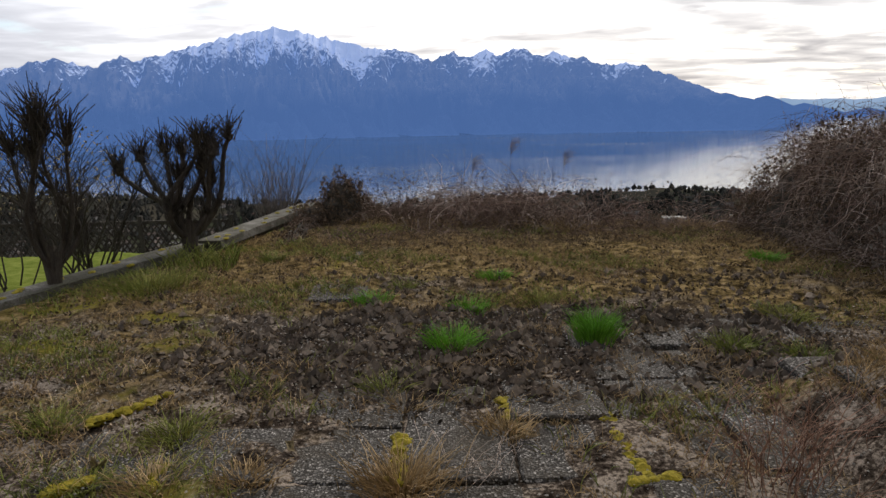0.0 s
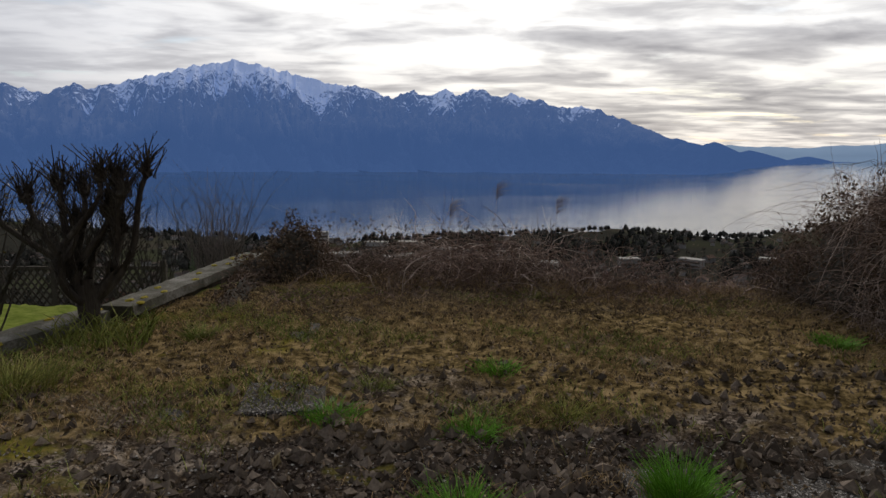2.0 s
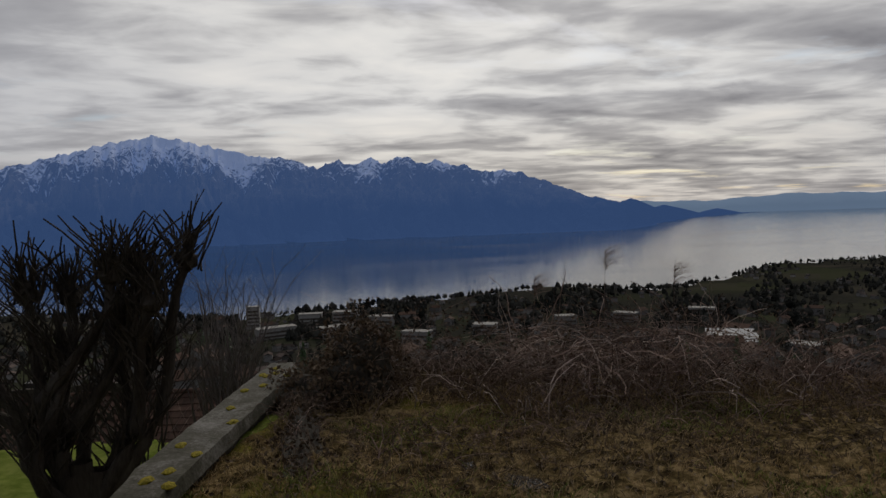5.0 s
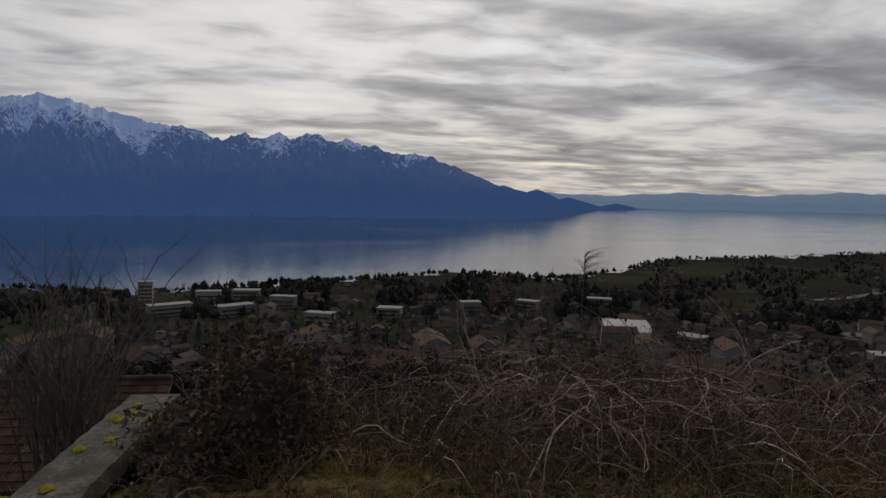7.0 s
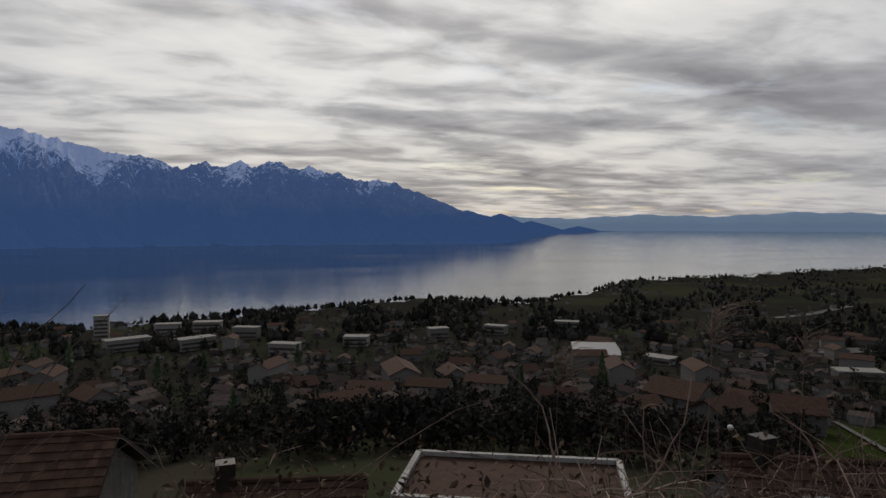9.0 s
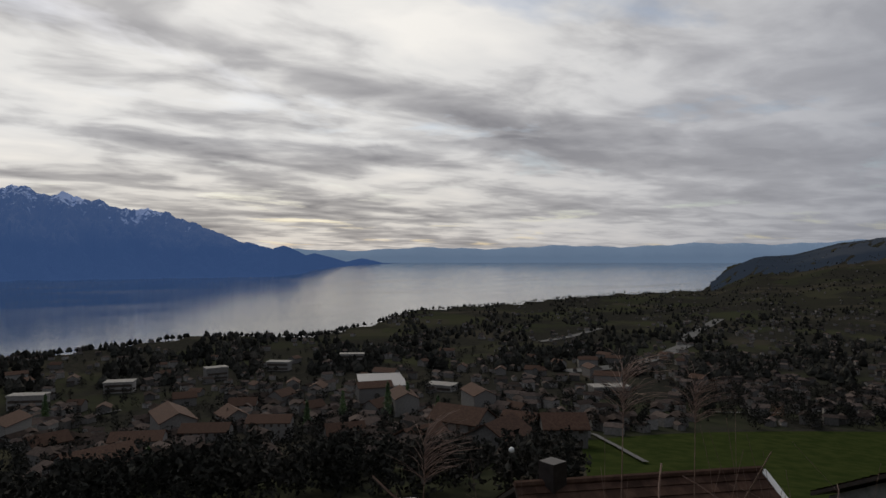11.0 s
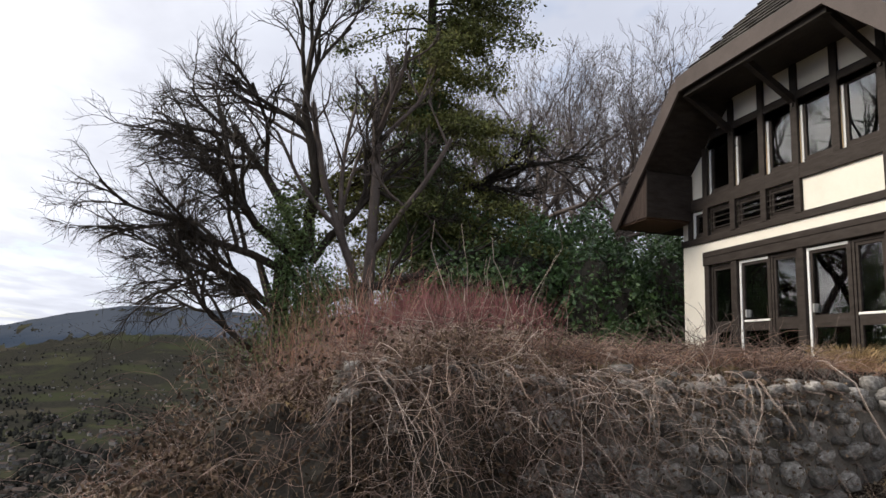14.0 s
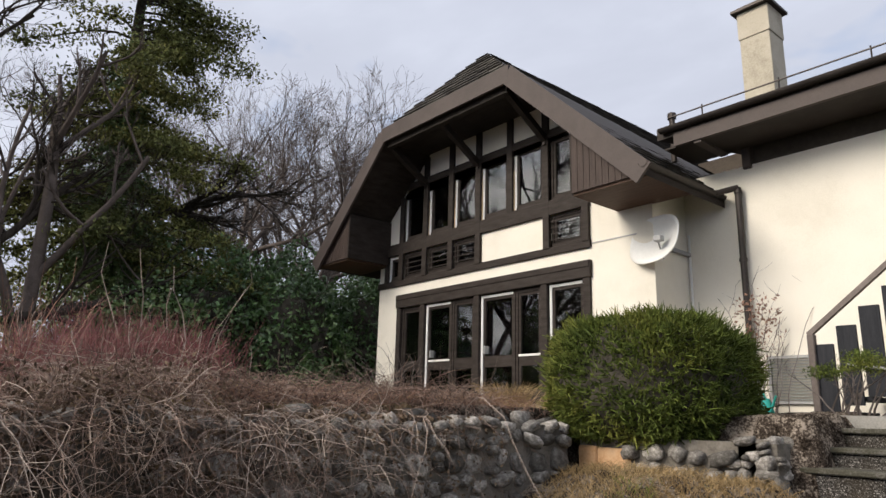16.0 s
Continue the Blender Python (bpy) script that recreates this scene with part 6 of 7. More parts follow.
# climbing shrub by the downpipe, small shrubs by the stair
b = bush("climbing_rose", 4.25, -2.75, 16, 1.75, "greybark", "leggy rose climbing by the downpipe", 0.008, 0.25, 3)
place("leaves", mesh_of("leaves", *leaves(blob(4.2, -2.7, 3.0, 0.4, 0.2, 0.5, 240, 0.3), 0.06), M["rust"]), b)
b = bush("dwarf_pine", 2.35, -0.75, 14, 0.5, "greybark", "gnarled dwarf pine beside the steps", 0.012, 0.9, 3)
place("needles", mesh_of("needles", *leaves(np.concatenate([blob(2.6, -0.8, 2.15, 0.22, 0.2, 0.1, 500, 0.1), blob(2.15, -0.6, 2.2, 0.25, 0.2, 0.12, 600, 0.1), blob(2.3, -0.9, 2.3, 0.2, 0.2, 0.1, 400, 0.1)]), 0.05, 0.6, 0.25), M["yew"]), b)

# ---- trees beyond the terrace ----
def bare_tree(name, x, y, direction, length, radius, depth, label, seed, mat="bark", extra=(), **shape):
    z = h(x, y) - 0.2
    t = empty(name, x, y, z, label, "tree")
    sets = [branching((x, y, z), direction, length, radius, depth, seed=seed, **shape)]
    for rx, ry, rz, dd, ln, rr, dp, sh in extra:
        sets.append(branching((x + rx, y + ry, z + rz), dd, ln, rr, dp, seed=seed + 11 + len(sets), **sh))
    trunk, firsts, limbs, twigs = [], [], [], []
    for lv in sets:
        for i, (P, a, b) in enumerate(lv):
            if i == 1 or (i == 0 and lv is not sets[0]):
                firsts += [strands(P[j:j + 1], a[j:j + 1], b[j:j + 1], 6) for j in range(len(P))]
                continue
            kind = trunk if i == 0 else limbs if i <= 2 else twigs
            kind.append(strands(P, np.maximum(a, 0.005), np.maximum(b, 0.003), 8 if i == 0 else 5 if i <= 2 else 3))
    place("trunk", mesh_of("trunk", *joined(trunk), M[mat], True), t)
    for v, f in firsts:
        place("limb", mesh_of("limb", v, f, M[mat], True), t)
    place("branchwork", mesh_of("branchwork", *joined(limbs), M[mat], True), t, kind="stuff")
    place("twig_mass", mesh_of("twig_mass", *joined(twigs), M[mat]), t, kind="stuff")
    return t


def sweep(droop=0.0, rise=0.0):
    return dict(spread=0.48, kids=(5, 7), shrink=0.57, rise=rise, droop=droop, wiggle=0.17)


oak = bare_tree("bare_oak", 16.2, 6.0, (-0.05, 0.06, 1), 6.8, 0.34, 1, "old bare spreading tree with ivy on its trunk", 21, spread=0.3, kids=(1, 2), shrink=0.3, rise=0.05, wiggle=0.07,
                extra=((0, 0.2, 4.0, (-0.2, 1, 0.10), 3.4, 0.09, 4, sweep(0.012)), (0, 0.2, 4.4, (0.2, 1, 0.36), 3.4, 0.09, 4, sweep(0.012)), (0, 0.2, 4.9, (-0.1, 1, 0.66), 3.5, 0.10, 4, sweep(0.014)),
                       (0, 0.3, 6.1, (0.1, 1, 0.50), 3.4, 0.12, 4, sweep(0.014)), (0, 0.3, 6.5, (-0.2, 0.85, 0.85), 3.7, 0.13, 4, sweep(0.012)), (0, 0.3, 6.8, (0.2, 0.5, 1), 4.2, 0.14, 4, sweep()),
                       (0, 0.2, 6.8, (-0.1, 0.02, 1), 4.4, 0.15, 4, sweep(0, 0.02)), (0, 0.1, 6.6, (0.2, -0.3, 1), 3.8, 0.11, 4, sweep(0, 0.02)), (0, 0.1, 5.6, (0.1, -1, 0.22), 3.2, 0.14, 2, sweep(0, 0.05))))
place("ivy", mesh_of("ivy", *leaves(np.concatenate([blob(16.0, 6.75, h(16.2, 6) + 7.2, 0.6, 0.75, 1.1, 3000, 0.15), blob(16.1, 6.3, h(16.2, 6) + 5.6, 0.6, 0.9, 1.4, 5200, 0.15), blob(15.9, 5.6, h(16.2, 6) + 5.4, 0.6, 0.8, 0.8, 1600, 0.2), blob(15.9, 6.6, h(16.2, 6) + 4.4, 0.8, 1.1, 0.9, 3000, 0.2)]), 0.085), M["ivy"]), oak, kind="stuff")
bare_tree("bare_tree", 16.3, 4.75, (0, 0.02, 1), 8.0, 0.19, 5, "slim bare tree with upright grey trunk", 5, "copsebark", spread=0.55, kids=(3, 5), shrink=0.42, rise=0.1, wiggle=0.05,
          extra=((0, -0.1, 3.4, (0.1, -1, 0.25), 2.6, 0.07, 4, dict(spread=0.6, kids=(2, 4), shrink=0.6, rise=0.08)), (0, 0.1, 2.8, (-0.1, 0.5, 1), 5.5, 0.12, 4, dict(spread=0.6, kids=(3, 5), shrink=0.5, rise=0.08))))

conifer = empty("ivy_clad_conifer", 18.2, 2.9, 1.6, "tall dark conifer half covered in ivy", "tree")
zc = h(18.2, 2.9) - 0.2
place("trunk", mesh_of("trunk", *strands(np.array([[(18.2 + 0.1 * math.sin(k * 3), 2.9, zc + 15 * k) for k in np.linspace(0, 1, 14)]]), 0.32, 0.06, 9), M["bark"], True), conifer)
pts, boughs = [], []
g = np.random.default_rng(4)
for i in range(135):
    k = g.uniform(0.24, 1.0)
    az, L = g.uniform(0, 2 * np.pi), (2.9 * (1 - k) ** 0.35 + 0.9) * g.uniform(0.35, 1.1)
    s = np.linspace(0, 1, 6)
    B = np.column_stack([18.2 + np.cos(az) * L * s, 2.9 + np.sin(az) * L * s, zc + 15 * k + L * (0.10 * s - 0.32 * s ** 2) + 0.1 * np.sin(s * 6)])
    boughs.append(B)
    for j in range(2, 6):
        c = B[j]
        m = int(230 * L / 3 * g.uniform(0.3, 1.5))
        pts.append(c + g.normal(size=(m, 3)) * np.array([0.26, 0.26, 0.10]) * (0.6 + 0.5 * L / 3))
place("bough_work", mesh_of("bough_work", *strands(np.array(boughs), 0.045, 0.012, 4), M["bark"]), conifer, kind="stuff")
place("needles", mesh_of("needles", *leaves(np.concatenate(pts), 0.125, 0.2, 0.45), M["conifer"]), conifer, kind="stuff")
place("ivy", mesh_of("ivy", *leaves(np.concatenate([blob(18.0, 2.9, zc + 2.0, 1.5, 1.6, 2.2, 7000, 0.25), blob(17.9, 3.1, zc + 5.0, 1.0, 1.2, 2.2, 5500, 0.25), blob(17.6, 2.5, zc + 3.6, 1.1, 1.2, 1.2, 3000, 0.3), blob(18.1, 2.9, zc + 8.0, 0.5, 0.55, 2.6, 3600, 0.2)]), 0.11), M["ivy"]), conifer, kind="stuff")
lv = branching((18.2, 2.8, zc + 4.6), (-0.1, -1, 0.12), 3.4, 0.14, 4, seed=77, spread=0.45, kids=(4, 6), shrink=0.55, rise=0.02, wiggle=0.15)
for i, (P, a, b) in enumerate(lv):
    place("limb" if i == 0 else "twig_mass", mesh_of("limb", *strands(P, np.maximum(a, 0.006), np.maximum(b, 0.004), 6 if i < 2 else 3), M["bark"]), conifer, kind="" if i == 0 else "stuff")

core("laurel_bush", [(16.5, 0.6, 3.0, 1.8, 2.0, 2.7), (15.3, -1.0, 2.8, 1.5, 1.6, 2.5), (17.5, -1.8, 3.3, 1.9, 1.9, 2.8), (15.4, -3.6, 3.0, 1.5, 1.6, 2.5), (17.6, -5.2, 3.3, 1.8, 1.8, 2.8), (16.0, 2.3, 2.4, 1.5, 1.5, 1.9)], "laurel", "big glossy dark green laurel bushes beside the house", "bush", "laurel", 50000, 0.14, up=0.2)
core("laurel_bush", [(13.9, -0.9, 1.9, 0.5, 0.5, 0.9)], "laurel", "small evergreen bush at the house corner", "bush", "laurel", 2600, 0.11, up=0.2)
core("undergrowth_bush", [(15.2, 2.8, 1.9, 1.3, 1.5, 1.4)], "ivy", "tangled evergreen undergrowth below the trees", "bush", "ivy", 7000, 0.11, 900, "rust", 1.0, sag=0.3)

tall = bare_tree("background_tree", 30.0, -4.0, (0, 0, 1), 5.6, 0.22, 6, "tall bare leafless tree behind the laurels", 31, "copsebark", spread=0.5, kids=(3, 5), shrink=0.66, rise=0.07, wiggle=0.16)
tagged(tall, group="bare trees behind the house")
for x, y, a, s in ((26.5, 1.0, 40, 0.9), (26.0, -2.8, 100, 1.0), (28.5, -6.5, 200, 1.05), (32, -4.0, 300, 1.15), (26, -8.5, 20, 1.0), (24, -5.6, 130, 0.9), (31, -10, 80, 1.1)):
    m = pose(x, y, h(x, y) - 0.2, 0, 0, a) @ Matrix.Scale(s * 1.2, 4)
    c = copy_thing(tall, m)
    c.matrix_basis = m
core("far_scrub", [(24, 1.5, 2.0, 3, 3, 2.2), (26, -3, 2.5, 3, 3, 2.5), (24.5, 6.0, 1.0, 2.2, 2.6, 2.0)], "bramble", "grey scrub behind the laurels", "scrub", "deadivy", 9000, 0.14, 2600, "greybark", 2.2, sag=0.15)

side_end()

# ---- neighbours' roofs below the garden ----
side_begin()
def neighbour(name, x0, y0, x1, y1, zr, half, drop, label, skylight=False, verge=False):
    """A house under a tiled gable roof whose ridge runs from (x0, y0) to (x1, y1)."""
    a, b = np.array((x0, y0)), np.array((x1, y1))
    d = (b - a) / np.linalg.norm(b - a)
    nrm = np.array([-d[1], d[0]])
    ob = empty(name, *((a + b) / 2), h(*((a + b) / 2)), label, "house")
    ze = zr - drop
    zb = min(h(*(q + nrm * s * half)) for q in (a, b) for s in (-1, 1)) - 1
    p = lambda q, s, z: (*(q + nrm * s), z)
    V = [p(q + e * 0.4 * d, s * (half - 0.5), z) for q, e in ((a, 1), (b, -1)) for s in (-1, 1) for z in (zb, ze)] + [(*(a + 0.4 * d), zr - 0.25), (*(b - 0.4 * d), zr - 0.25)]
    place("wall", mesh_of("wall", V, [(0, 1, 5, 4), (2, 6, 7, 3), (0, 2, 3, 8, 1), (4, 5, 9, 7, 6)], M["house_pale"]), ob)
    for s in (-1, 1):
        part("roof", slab([p(a, 0, zr), p(b, 0, zr), p(b, s * half, ze), p(a, s * half, ze)], 0.15), M["timber"], ob)
        V, F = courses(p(a, s * half, ze + 0.02), p(b, s * half, ze + 0.02), p(a, 0, zr + 0.02), p(b, 0, zr + 0.02), max(8, int(half / 0.33)), 0.3, 7)
        place("tiles", mesh_of("tiles", V, F, M["tile"]), ob, "rows of brown clay tiles", kind="stuff")
    part("ridge_cap", add_pipe(bmesh.new(), p(a, 0, zr + 0.05), p(b, 0, zr + 0.05), 0.12, n=8), M["tile"], ob)
    part("chimney", boxes((*sorted((a[0] + d[0] * 1.2 - 0.3, a[0] + d[0] * 1.2 + 0.3)), a[1] + d[1] * 1.2 - 0.3, a[1] + d[1] * 1.2 + 0.3, zr - 0.8, zr + 0.7)), M["metal"], ob)
    side = -1 if (np.array([0, 7.5]) - a) @ nrm < 0 else 1
    if skylight:
        m = a + d * np.linalg.norm(b - a) * 0.27
        t = lambda u, v: p(m + d * u, side * half * v, zr - drop * v + 0.12)
        part("skylight", slab([t(-0.4, 0.3), t(0.4, 0.3), t(0.4, 0.6), t(-0.4, 0.6)], 0.1), M["steel"], ob, "grey roof window")
    if verge:
        part("verge", add_beam(bmesh.new(), p(b + d * 0.05, 0, zr), p(b + d * 0.05, side * half, ze), 0.2, 0.14), M["white"], ob, "white verge board")
    return ob


neighbour("neighbour_house", -15.0, 33.5, -3.6, 31.6, -5.0, 4.4, 2.3, "brown tiled house just below the garden")
neighbour("neighbour_house", 13.4, 22.5, 20.6, 18.5, -4.95, 4.2, 2.2, "brown tiled house roof with a grey skylight", True, True)
neighbour("neighbour_house", 25.0, 15.8, 34.0, 11.4, -5.1, 4.2, 2.2, "brown tiled house roof below the bank")
neighbour("neighbour_house", -1.5, 29.5, 4.0, 28.0, -6.3, 3.2, 1.5, "low tiled house roof below the garden")
flatb = empty("flat_roof_house", 7.5, 25, h(7.5, 25), "flat-roofed house with a white parapet edge", "house")
P4 = [(4.4, 26.3), (10.6, 22.9), (12.6, 26.4), (6.4, 29.8)]
part("wall", slab([(x, y, -6.5) for x, y in P4], 6.5), M["house_pale"], flatb)
part("roof", slab([(x, y, -6.42) for x, y in P4], 0.1), M["tile"], flatb)
for (xa, ya), (xb, yb) in zip(P4, P4[1:] + P4[:1]):
    part("parapet", add_beam(bmesh.new(), (xa, ya, -6.3), (xb, yb, -6.3), 0.2, 0.16), M["parapet"], flatb)


# ---- the valley ----
def ground_at(az, el):
    """Where the line of sight at this bearing and angle from the garden meets the land."""
    r = np.geomspace(12, 2500, 1500)
    x, y = EYE0[0] + r * math.sin(radians(az)), EYE0[1] + r * math.cos(radians(az))
    below = land(x, y) >= 1.6 + r * math.tan(radians(el))
    i = int(np.argmax(below)) if below.any() else len(r) - 1
    return x[i], y[i], float(land(x[i], y[i])), r[i]


def ribbon(name, knots, width, mat, label):
    K = [ground_at(*k) for k in knots]
    t = np.linspace(0, len(K) - 1, 60)
    X = np.column_stack([np.interp(t, range(len(K)), [k[i] for k in K]) for i in (0, 1)])
    X[1:-1] = (X[:-2] + X[1:-1] * 2 + X[2:]) / 4
    d = np.gradient(X, axis=0)
    d /= np.linalg.norm(d, axis=1, keepdims=True)
    nn = np.column_stack([-d[:, 1], d[:, 0]]) * width / 2
    L, Rr = X + nn, X - nn
    V = [(*q, float(land(*q)) + 0.35) for pair in zip(L, Rr) for q in pair]
    place(name, mesh_of(name, V, [(2 * i, 2 * i + 1, 2 * i + 3, 2 * i + 2) for i in range(59)], mat), label=label, category="road", kind="structure")


ribbon("road_valley", ((61.2, -5.0), (60.4, -5.5), (59.1, -6.2), (58.6, -7.2), (56.0, -8.4), (52.5, -9.2), (49, -9.6)), 7, M["asphalt"], "pale curving main road across the valley")
ribbon("road_lane", ((48.5, -14.4), (51.1, -14.5), (53, -15.4), (55.1, -16.4)), 0.9, M["asphalt"], "narrow lane along a green meadow")
ribbon("road_far", ((47, -7.2), (50, -6.6), (52, -6.0)), 4, M["asphalt"], "thin pale road between fields")
ribbon("road_upper", ((60, -12.2), (64, -12.0), (68, -11.4)), 1.6, M["asphalt"], "lane above the meadow")
ribbon("road_left", ((4, -12.3), (9, -12.0), (13, -11.6)), 1.6, M["asphalt"], "pale street among the houses")


def villa_parts(w, d, hh, rise, storeys, seed):
    """A small house: walls, roof and windows as separate meshes."""
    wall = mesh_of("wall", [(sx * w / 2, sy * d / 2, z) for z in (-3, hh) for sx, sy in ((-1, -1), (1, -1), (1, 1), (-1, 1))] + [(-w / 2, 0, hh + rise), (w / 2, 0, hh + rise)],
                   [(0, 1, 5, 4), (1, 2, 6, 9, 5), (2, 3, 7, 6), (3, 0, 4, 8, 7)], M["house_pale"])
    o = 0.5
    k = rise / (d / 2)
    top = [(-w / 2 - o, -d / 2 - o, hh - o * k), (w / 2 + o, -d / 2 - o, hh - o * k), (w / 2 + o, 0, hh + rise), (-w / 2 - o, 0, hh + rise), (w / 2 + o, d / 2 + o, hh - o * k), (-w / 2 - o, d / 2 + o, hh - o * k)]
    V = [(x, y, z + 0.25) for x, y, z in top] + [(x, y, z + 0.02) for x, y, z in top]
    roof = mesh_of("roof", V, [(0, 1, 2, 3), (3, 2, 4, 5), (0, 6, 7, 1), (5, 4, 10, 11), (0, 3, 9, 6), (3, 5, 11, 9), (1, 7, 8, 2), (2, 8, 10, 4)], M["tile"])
    wins = []
    for s in range(storeys):
        for i in range(max(2, int(w / 2.6))):
            x = -w / 2 + w * (i + 0.5) / max(2, int(w / 2.6))
            z = 1.0 + s * 2.7
            for y in (-d / 2 - 0.04, d / 2 + 0.04):
                wins.append((x, y, z))
    # solid window boxes, painted with the dark of the rooms behind
    win = mesh_of("window", [(a, b, c) for a in (-0.45, 0.45) for b in (-0.06, 0.06) for c in (0, 1.2)], [(0, 1, 5, 4), (2, 6, 7, 3), (0, 2, 3, 1), (4, 5, 7, 6), (1, 3, 7, 5), (0, 4, 6, 2)], M["dark_room"])
    return wall, roof, win, wins


KINDS = [villa_parts(9, 8, 4.6, 2.3, 2, 1), villa_parts(12, 9, 5.2, 2.6, 2, 2), villa_parts(8, 7, 3.2, 1.9, 1, 3), villa_parts(18, 10, 8.0, 2.4, 3, 4)]


def villa(x, y, z, kind, turn, scale, label, detail=True):
    wall, roof, win, wins = KINDS[kind]
    ob = empty("villa", x, y, z, label, "house", "houses in the valley")
    ob.matrix_basis = pose(x, y, z, 0, 0, turn) @ Matrix.Scale(scale, 4)
    for nm, me in (("wall", wall), ("roof", roof)):
        c = new(nm, me)
        c.parent = ob
    if detail:
        for wv in wins:
            c = new("window", win)
            c.parent = ob
            c.matrix_basis = Matrix.Translation(wv)
    return ob


g = np.random.default_rng(77)
for az, el, kind, turn, s in ((40.0, -15.2, 1, -30, 0.75), (45.0, -14.5, 2, -20, 0.75), (48.5, -15.4, 0, 10, 0.75), (36.5, -16.2, 2, 40, 0.8), (43.0, -16.6, 0, 60, 0.8), (19, -15.0, 3, -15, 0.42), (14, -15.2, 3, -15, 0.42), (24, -14.6, 3, -12, 0.42),
                              (8, -14.2, 1, 20, 0.5), (30, -15.5, 1, 10, 0.5), (33, -13.2, 1, 50, 0.5), (16, -13.0, 0, 15, 0.55), (22, -12.6, 1, -10, 0.5), (27.5, -13.0, 0, 30, 0.5), (11, -16.6, 3, 20, 0.45)):
    x, y, z, r = ground_at(az, el)
    villa(x, y, z, kind, -az + turn, s, "pale house with a brown tiled roof in the valley")
n = 0
while n < 70:
    az, r = g.uniform(-18, 70), g.uniform(130, 300)
    x, y = EYE0[0] + r * math.sin(radians(az)), EYE0[1] + r * math.cos(radians(az))
    if r > np.interp(az, SHORE_AZ, SHORE_R) - 25 or (48 < az < 84 and r < 205):
        continue
    villa(x, y, h(x, y), int(g.integers(0, 4)), g.uniform(0, 180), 0.6 * (130 / r) ** 0.75, "distant pale house among trees in the valley", False)
    n += 1
# big roofs and blocks
x, y, z, r = ground_at(33.5, -11.6)
hall = empty("solar_hall", x, y, z, "long hall with dark solar panels on its roof", "building")
hall.matrix_basis = pose(x, y, z, 0, 0, -28)
for k in range(4):
    for nm, bm, mat in (("wall", boxes((-6, 6, k * 3.2, k * 3.2 + 3.0, -2, 2.6)), "house_pale"), ("roof", slab([(-6.2, k * 3.2 - 0.1, 2.7), (6.2, k * 3.2 - 0.1, 2.7), (6.2, k * 3.2 + 3.0, 3.9), (-6.2, k * 3.2 + 3.0, 3.9)], 0.2), "steel")):
        me = bpy.data.meshes.new(nm)
        bm.to_mesh(me), bm.free()
        me.materials.append(M[mat])
        new(nm, me).parent = hall
for az, el, w, d, hh in ((38.5, -11.2, 8, 5, 1.6), (-6.7, -8.6, 5, 4, 8), (-2, -8.7, 9, 4, 4), (1.0, -8.8, 10, 5, 4.5), (4.0, -9.3, 9, 4, 4), (-5, -9.6, 14, 5, 3.5), (0, -9.9, 12, 5, 3.5), (25.0, -9.3, 8, 4, 3), (13, -10.2, 8, 5, 3), (20, -9.8, 7, 4, 4), (7, -10.8, 9, 4, 3.5), (52.5, -11.2, 10, 5, 2), (31, -8.8, 9, 4, 3)):
    x, y, z, r = ground_at(az, el)
    b = empty("apartment_block", x, y, z, "pale apartment block near the lake shore", "building")
    b.matrix_basis = pose(x, y, z, 0, 0, -az + float(g.uniform(-25, 25)))
    for nm, bm, mat in (("wall", boxes((-w / 2, w / 2, -d / 2, d / 2, -3, hh)), "house_pale"), ("roof", boxes((-w / 2 - 0.2, w / 2 + 0.2, -d / 2 - 0.2, d / 2 + 0.2, hh, hh + 0.4)), "concrete")):
        me = bpy.data.meshes.new(nm)
        bm.to_mesh(me), bm.free()
        me.materials.append(M[mat])
        new(nm, me).parent = b
    for k in range(int(hh / 1.4)):
        me = bpy.data.meshes.new("strip_window")
        bm = boxes((-w / 2 + 0.3, w / 2 - 0.3, -d / 2 - 0.05, -d / 2 + 0.1, 0.5 + k * 1.4, 1.2 + k * 1.4))
        bm.to_mesh(me), bm.free()
        # interior shade painted on the solid strip
        me.materials.append(M["dark_room"])
        new("strip_window", me).parent = b

# crowds of far houses and trees
def crowd(n, az0, az1, r0, r1, make, seed, near_shore=30, keep=lambda az, r: True):
    g = np.random.default_rng(seed)
    out = []
    tries = 0
    while len(out) < n and tries < n * 30:
        tries += 1
        az, r = g.uniform(az0, az1), r0 * (r1 / r0) ** g.uniform(0, 1)
        if r > np.interp(az, SHORE_AZ, SHORE_R) - near_shore or not keep(az, r):
            continue
        x, y = EYE0[0] + r * math.sin(radians(az)), EYE0[1] + r * math.cos(radians(az))
        out.append(make(g, x, y, h(x, y), r))
    return joined(out)


def tiny_house(g, x, y, z, r):
    """Size, plan corners and eaves height of one far house."""
    s = g.uniform(0.6, 1.4) * 2.5 * (200 / r) ** 0.4
    a = g.uniform(0, 3.14)
    c, t = math.cos(a) * s / 2, math.sin(a) * s / 2
    q = [(c - t * 0.7, t + c * 0.7), (-c - t * 0.7, -t + c * 0.7), (-c + t * 0.7, -t - c * 0.7), (c + t * 0.7, t - c * 0.7)]
    return q, s * g.uniform(0.45, 0.7), s


def tiny_wall(g, x, y, z, r):
    q, hh, s = tiny_house(g, x, y, z, r)
    return np.array([(x + u, y + v, z + w) for w in (-1, hh) for u, v in q]), np.array([(0, 1, 5, 4), (1, 2, 6, 5), (2, 3, 7, 6), (3, 0, 4, 7)])


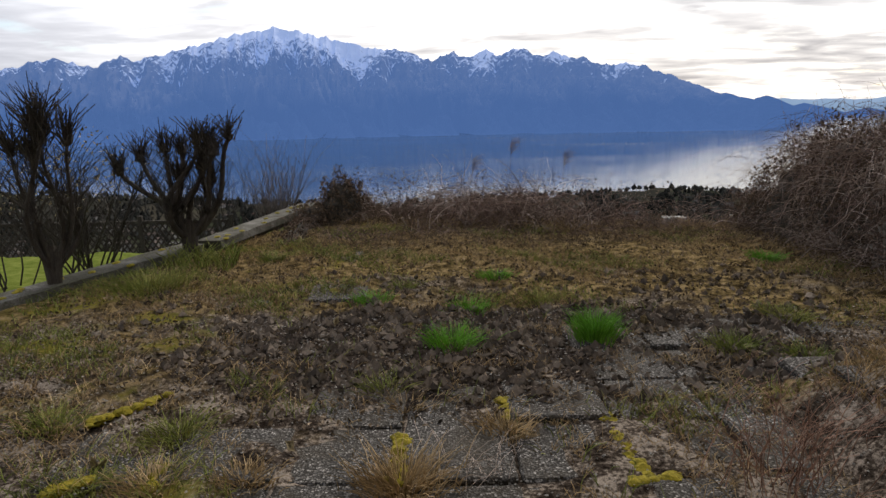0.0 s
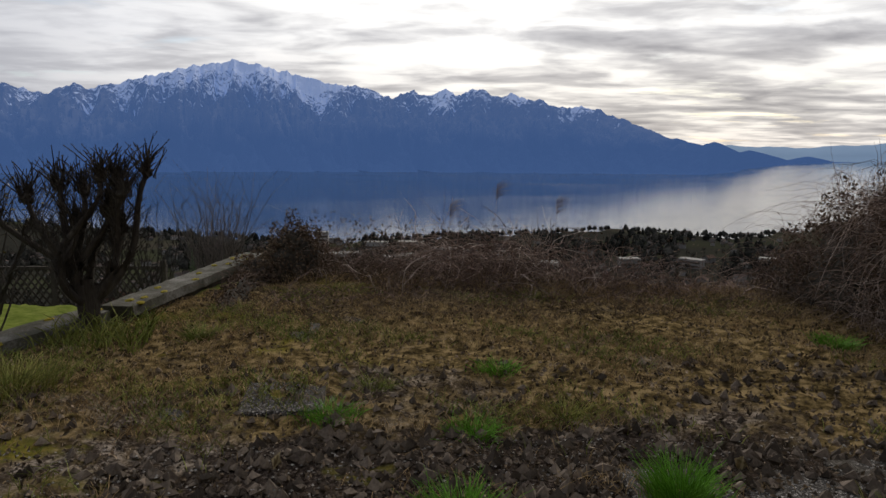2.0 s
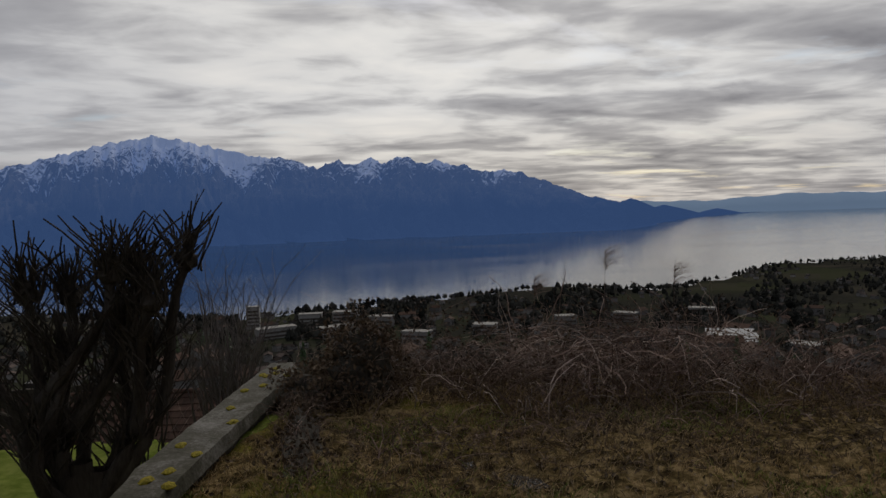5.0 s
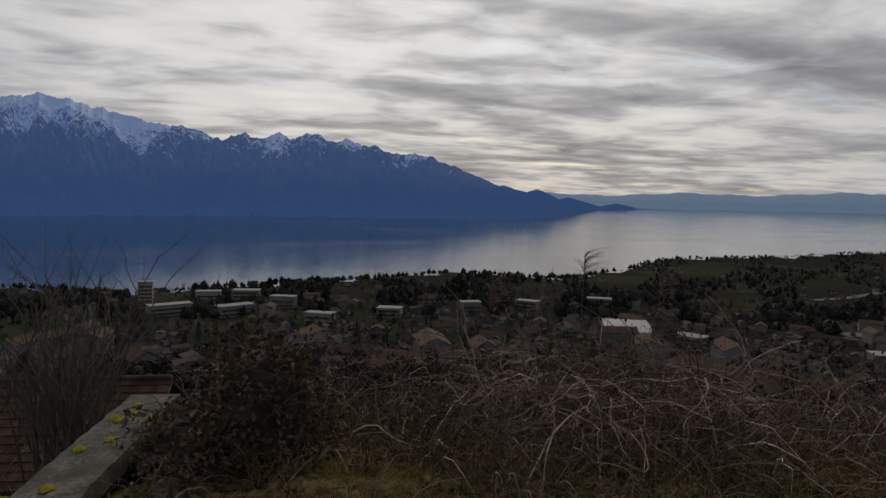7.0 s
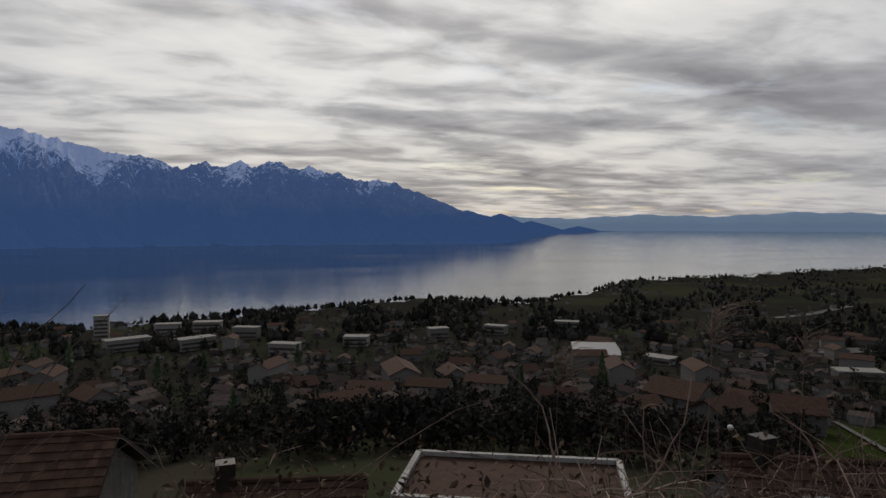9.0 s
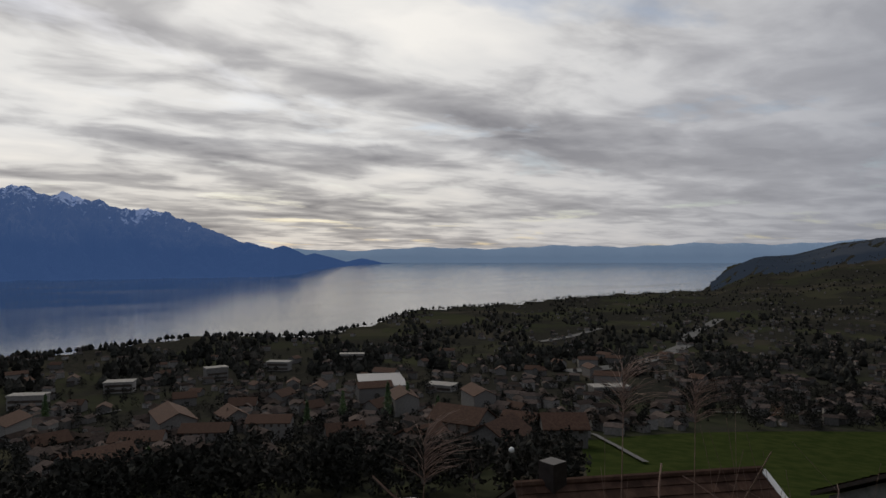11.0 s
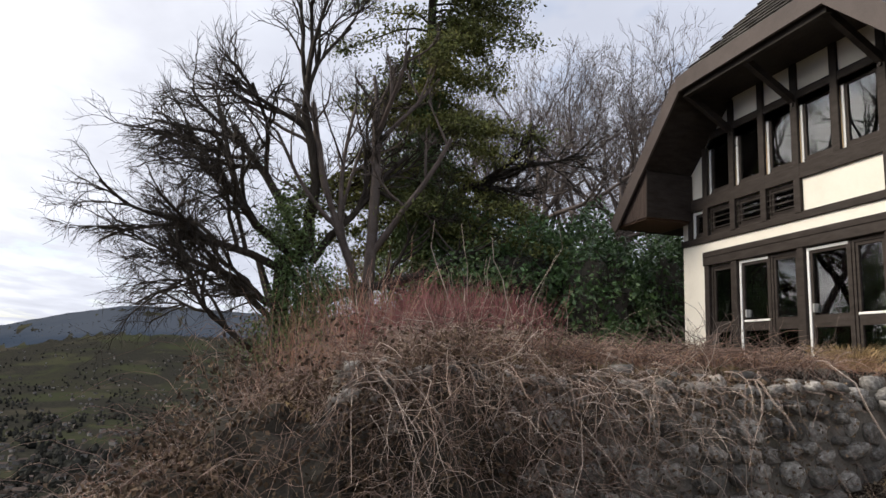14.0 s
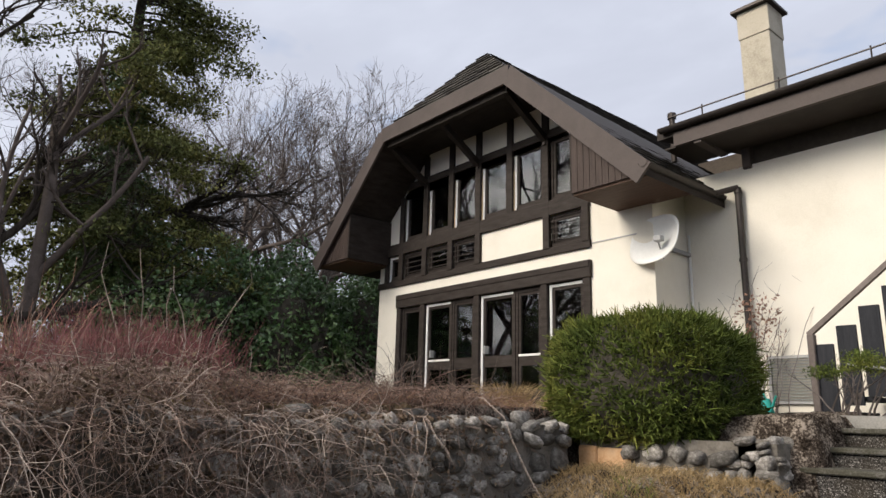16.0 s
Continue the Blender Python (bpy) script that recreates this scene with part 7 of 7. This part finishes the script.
def tiny_roof(g, x, y, z, r):
    q, hh, s = tiny_house(g, x, y, z, r)
    e = [(x + u * 1.12, y + v * 1.12, z + hh - 0.02) for u, v in q]
    ridge = [(x + (q[i][0] + q[j][0]) / 2 * 1.1, y + (q[i][1] + q[j][1]) / 2 * 1.1, z + hh + s * 0.17) for i, j in ((1, 2), (0, 3))]
    return np.array(e + ridge), np.array([(0, 1, 4, 5), (2, 3, 5, 4)])


def cloud_tree(g, x, y, z, r):
    s = g.uniform(0.5, 1.3) * 4.2 * (120 / r) ** 0.45
    w = s * g.uniform(0.2, 0.5)
    n = 110 if r < 170 else 60
    d = g.normal(size=(n, 3))
    d /= np.linalg.norm(d, axis=1, keepdims=True)
    k = g.uniform(0.35, 1, (n, 1))
    c = np.array([x, y, z + s * 0.5]) + d * k * np.array([w, w, s * 0.5]) * (1.15 - 0.45 * (d[:, 2:] + 1) / 2)
    return leaves(c, s * (0.12 if r < 170 else 0.15))


def tiny_tree(g, x, y, z, r):
    s = g.uniform(0.4, 1.3) * 3.6 * (200 / r) ** 0.4
    w = s * g.uniform(0.22, 0.55)
    rings = [(w * 0.7, 0.1), (w, 0.35), (w * 0.75, 0.65), (w * 0.15, 1.0)]
    V = [(x + rr * math.cos(q * 1.0472 + hgt * 3) * g.uniform(0.7, 1.25), y + rr * math.sin(q * 1.0472 + hgt * 3) * g.uniform(0.7, 1.25), z + s * hgt * g.uniform(0.9, 1.1) - 0.3) for rr, hgt in rings for q in range(6)]
    F = [(i * 6 + j, i * 6 + (j + 1) % 6, i * 6 + 6 + (j + 1) % 6, i * 6 + 6 + j) for i in range(3) for j in range(6)] + [(18, 19, 20, 21), (18, 21, 22, 23)]
    return np.array(V), np.array(F)


meadow = lambda az, r: not (49 < az < 83 and 30 < r < 120 + 2.3 * (az - 50))
town = lambda az, r: math.sin(az * 0.9) + math.sin(r * 0.035 + az * 0.3) > -0.3
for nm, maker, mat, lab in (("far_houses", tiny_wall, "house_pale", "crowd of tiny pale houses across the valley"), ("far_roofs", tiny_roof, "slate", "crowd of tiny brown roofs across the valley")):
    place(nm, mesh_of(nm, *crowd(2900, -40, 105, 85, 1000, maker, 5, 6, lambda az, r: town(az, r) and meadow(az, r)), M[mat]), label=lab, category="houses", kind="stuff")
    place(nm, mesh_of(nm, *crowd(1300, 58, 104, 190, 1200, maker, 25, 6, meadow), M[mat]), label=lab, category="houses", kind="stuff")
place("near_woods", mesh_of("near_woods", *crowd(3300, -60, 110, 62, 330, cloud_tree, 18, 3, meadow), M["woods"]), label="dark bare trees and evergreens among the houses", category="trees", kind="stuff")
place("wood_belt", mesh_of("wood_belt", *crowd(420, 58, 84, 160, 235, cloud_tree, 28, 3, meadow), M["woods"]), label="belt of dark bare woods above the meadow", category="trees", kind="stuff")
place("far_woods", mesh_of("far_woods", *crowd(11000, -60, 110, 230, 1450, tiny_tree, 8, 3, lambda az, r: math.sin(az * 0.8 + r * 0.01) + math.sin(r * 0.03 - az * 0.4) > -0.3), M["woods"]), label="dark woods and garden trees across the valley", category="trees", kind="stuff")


def shore_tree(g, x, y, z, r):
    return tiny_tree(g, x, y, LAKE, r)


g2 = np.random.default_rng(9)
out = []
for i in range(700):
    az = g2.uniform(-40, 60.5)
    r = np.interp(az, SHORE_AZ, SHORE_R) - g2.uniform(2, 14)
    x, y = EYE0[0] + r * math.sin(radians(az)), EYE0[1] + r * math.cos(radians(az))
    out.append(tiny_tree(g2, x, y, h(x, y), r * g2.uniform(1.0, 2.5)))
place("shore_trees", mesh_of("shore_trees", *joined(out), M["woods"]), label="dark line of trees along the lake shore", category="trees", kind="stuff")

# trees in the middle distance
def mid_tree(x, y, height, seed):
    t = empty("cypress", x, y, h(x, y), "dark evergreen tree below the garden", "tree", "evergreens below the garden")
    z = h(x, y)
    place("trunk", mesh_of("trunk", *strands(np.array([[(x, y, z - 0.3), (x, y, z + height * 0.5), (x, y, z + height * 0.95)]]), 0.12, 0.03, 6), M["bark"]), t)
    C = np.concatenate([blob(x, y, z + height * k, w, w, height * 0.16, 420, 0.3) for k, w in ((0.25, height * 0.14), (0.45, height * 0.13), (0.65, height * 0.10), (0.85, height * 0.05))])
    place("crown", mesh_of("crown", *leaves(C, 0.32), M["laurel"]), t)


for az, el, hh in ((-3, -12.5, 7), (0.5, -11.8, 6), (5, -13, 6), (-9, -11, 9), (-11, -10.5, 8), (-13, -11, 9), (-15, -10.5, 8), (-17.5, -10.5, 9), (8, -12, 7), (33.8, -13.5, 8), (35.5, -13.0, 7), (38, -14, 6), (44.5, -17.5, 4.5), (30, -13.8, 7), (2.5, -15.5, 5), (14.5, -17.5, 5), (27, -14.2, 6), (21, -17.2, 4)):
    x, y, z, r = ground_at(az, el)
    mid_tree(x, y, hh, int(az * 10) % 97)
bare_tree("bare_tree", *ground_at(64.5, -12.5)[:2], (0, 0, 1), 2.2, 0.12, 5, "round bare russet tree in the meadow", 61, "rust", spread=0.7, kids=(3, 5), shrink=0.66, rise=0.05)
x, y, z, r = ground_at(43.5, -20.5)
lamp = empty("street_lamp", x, y, z, "slim street lamp with a white globe", "street lamp")
zt = 1.6 + r * math.tan(radians(-15.9))
part("post", add_pipe(bmesh.new(), (x, y, z - 0.2), (x, y, zt), 0.05, 0.035), M["metal"], lamp)
bm = bmesh.new()
bmesh.ops.create_uvsphere(bm, u_segments=16, v_segments=10, radius=0.22)
bmesh.ops.translate(bm, verts=bm.verts, vec=(x, y, zt + 0.2))
part("globe", bm, M["white"], lamp, "white lamp globe")

side_end()
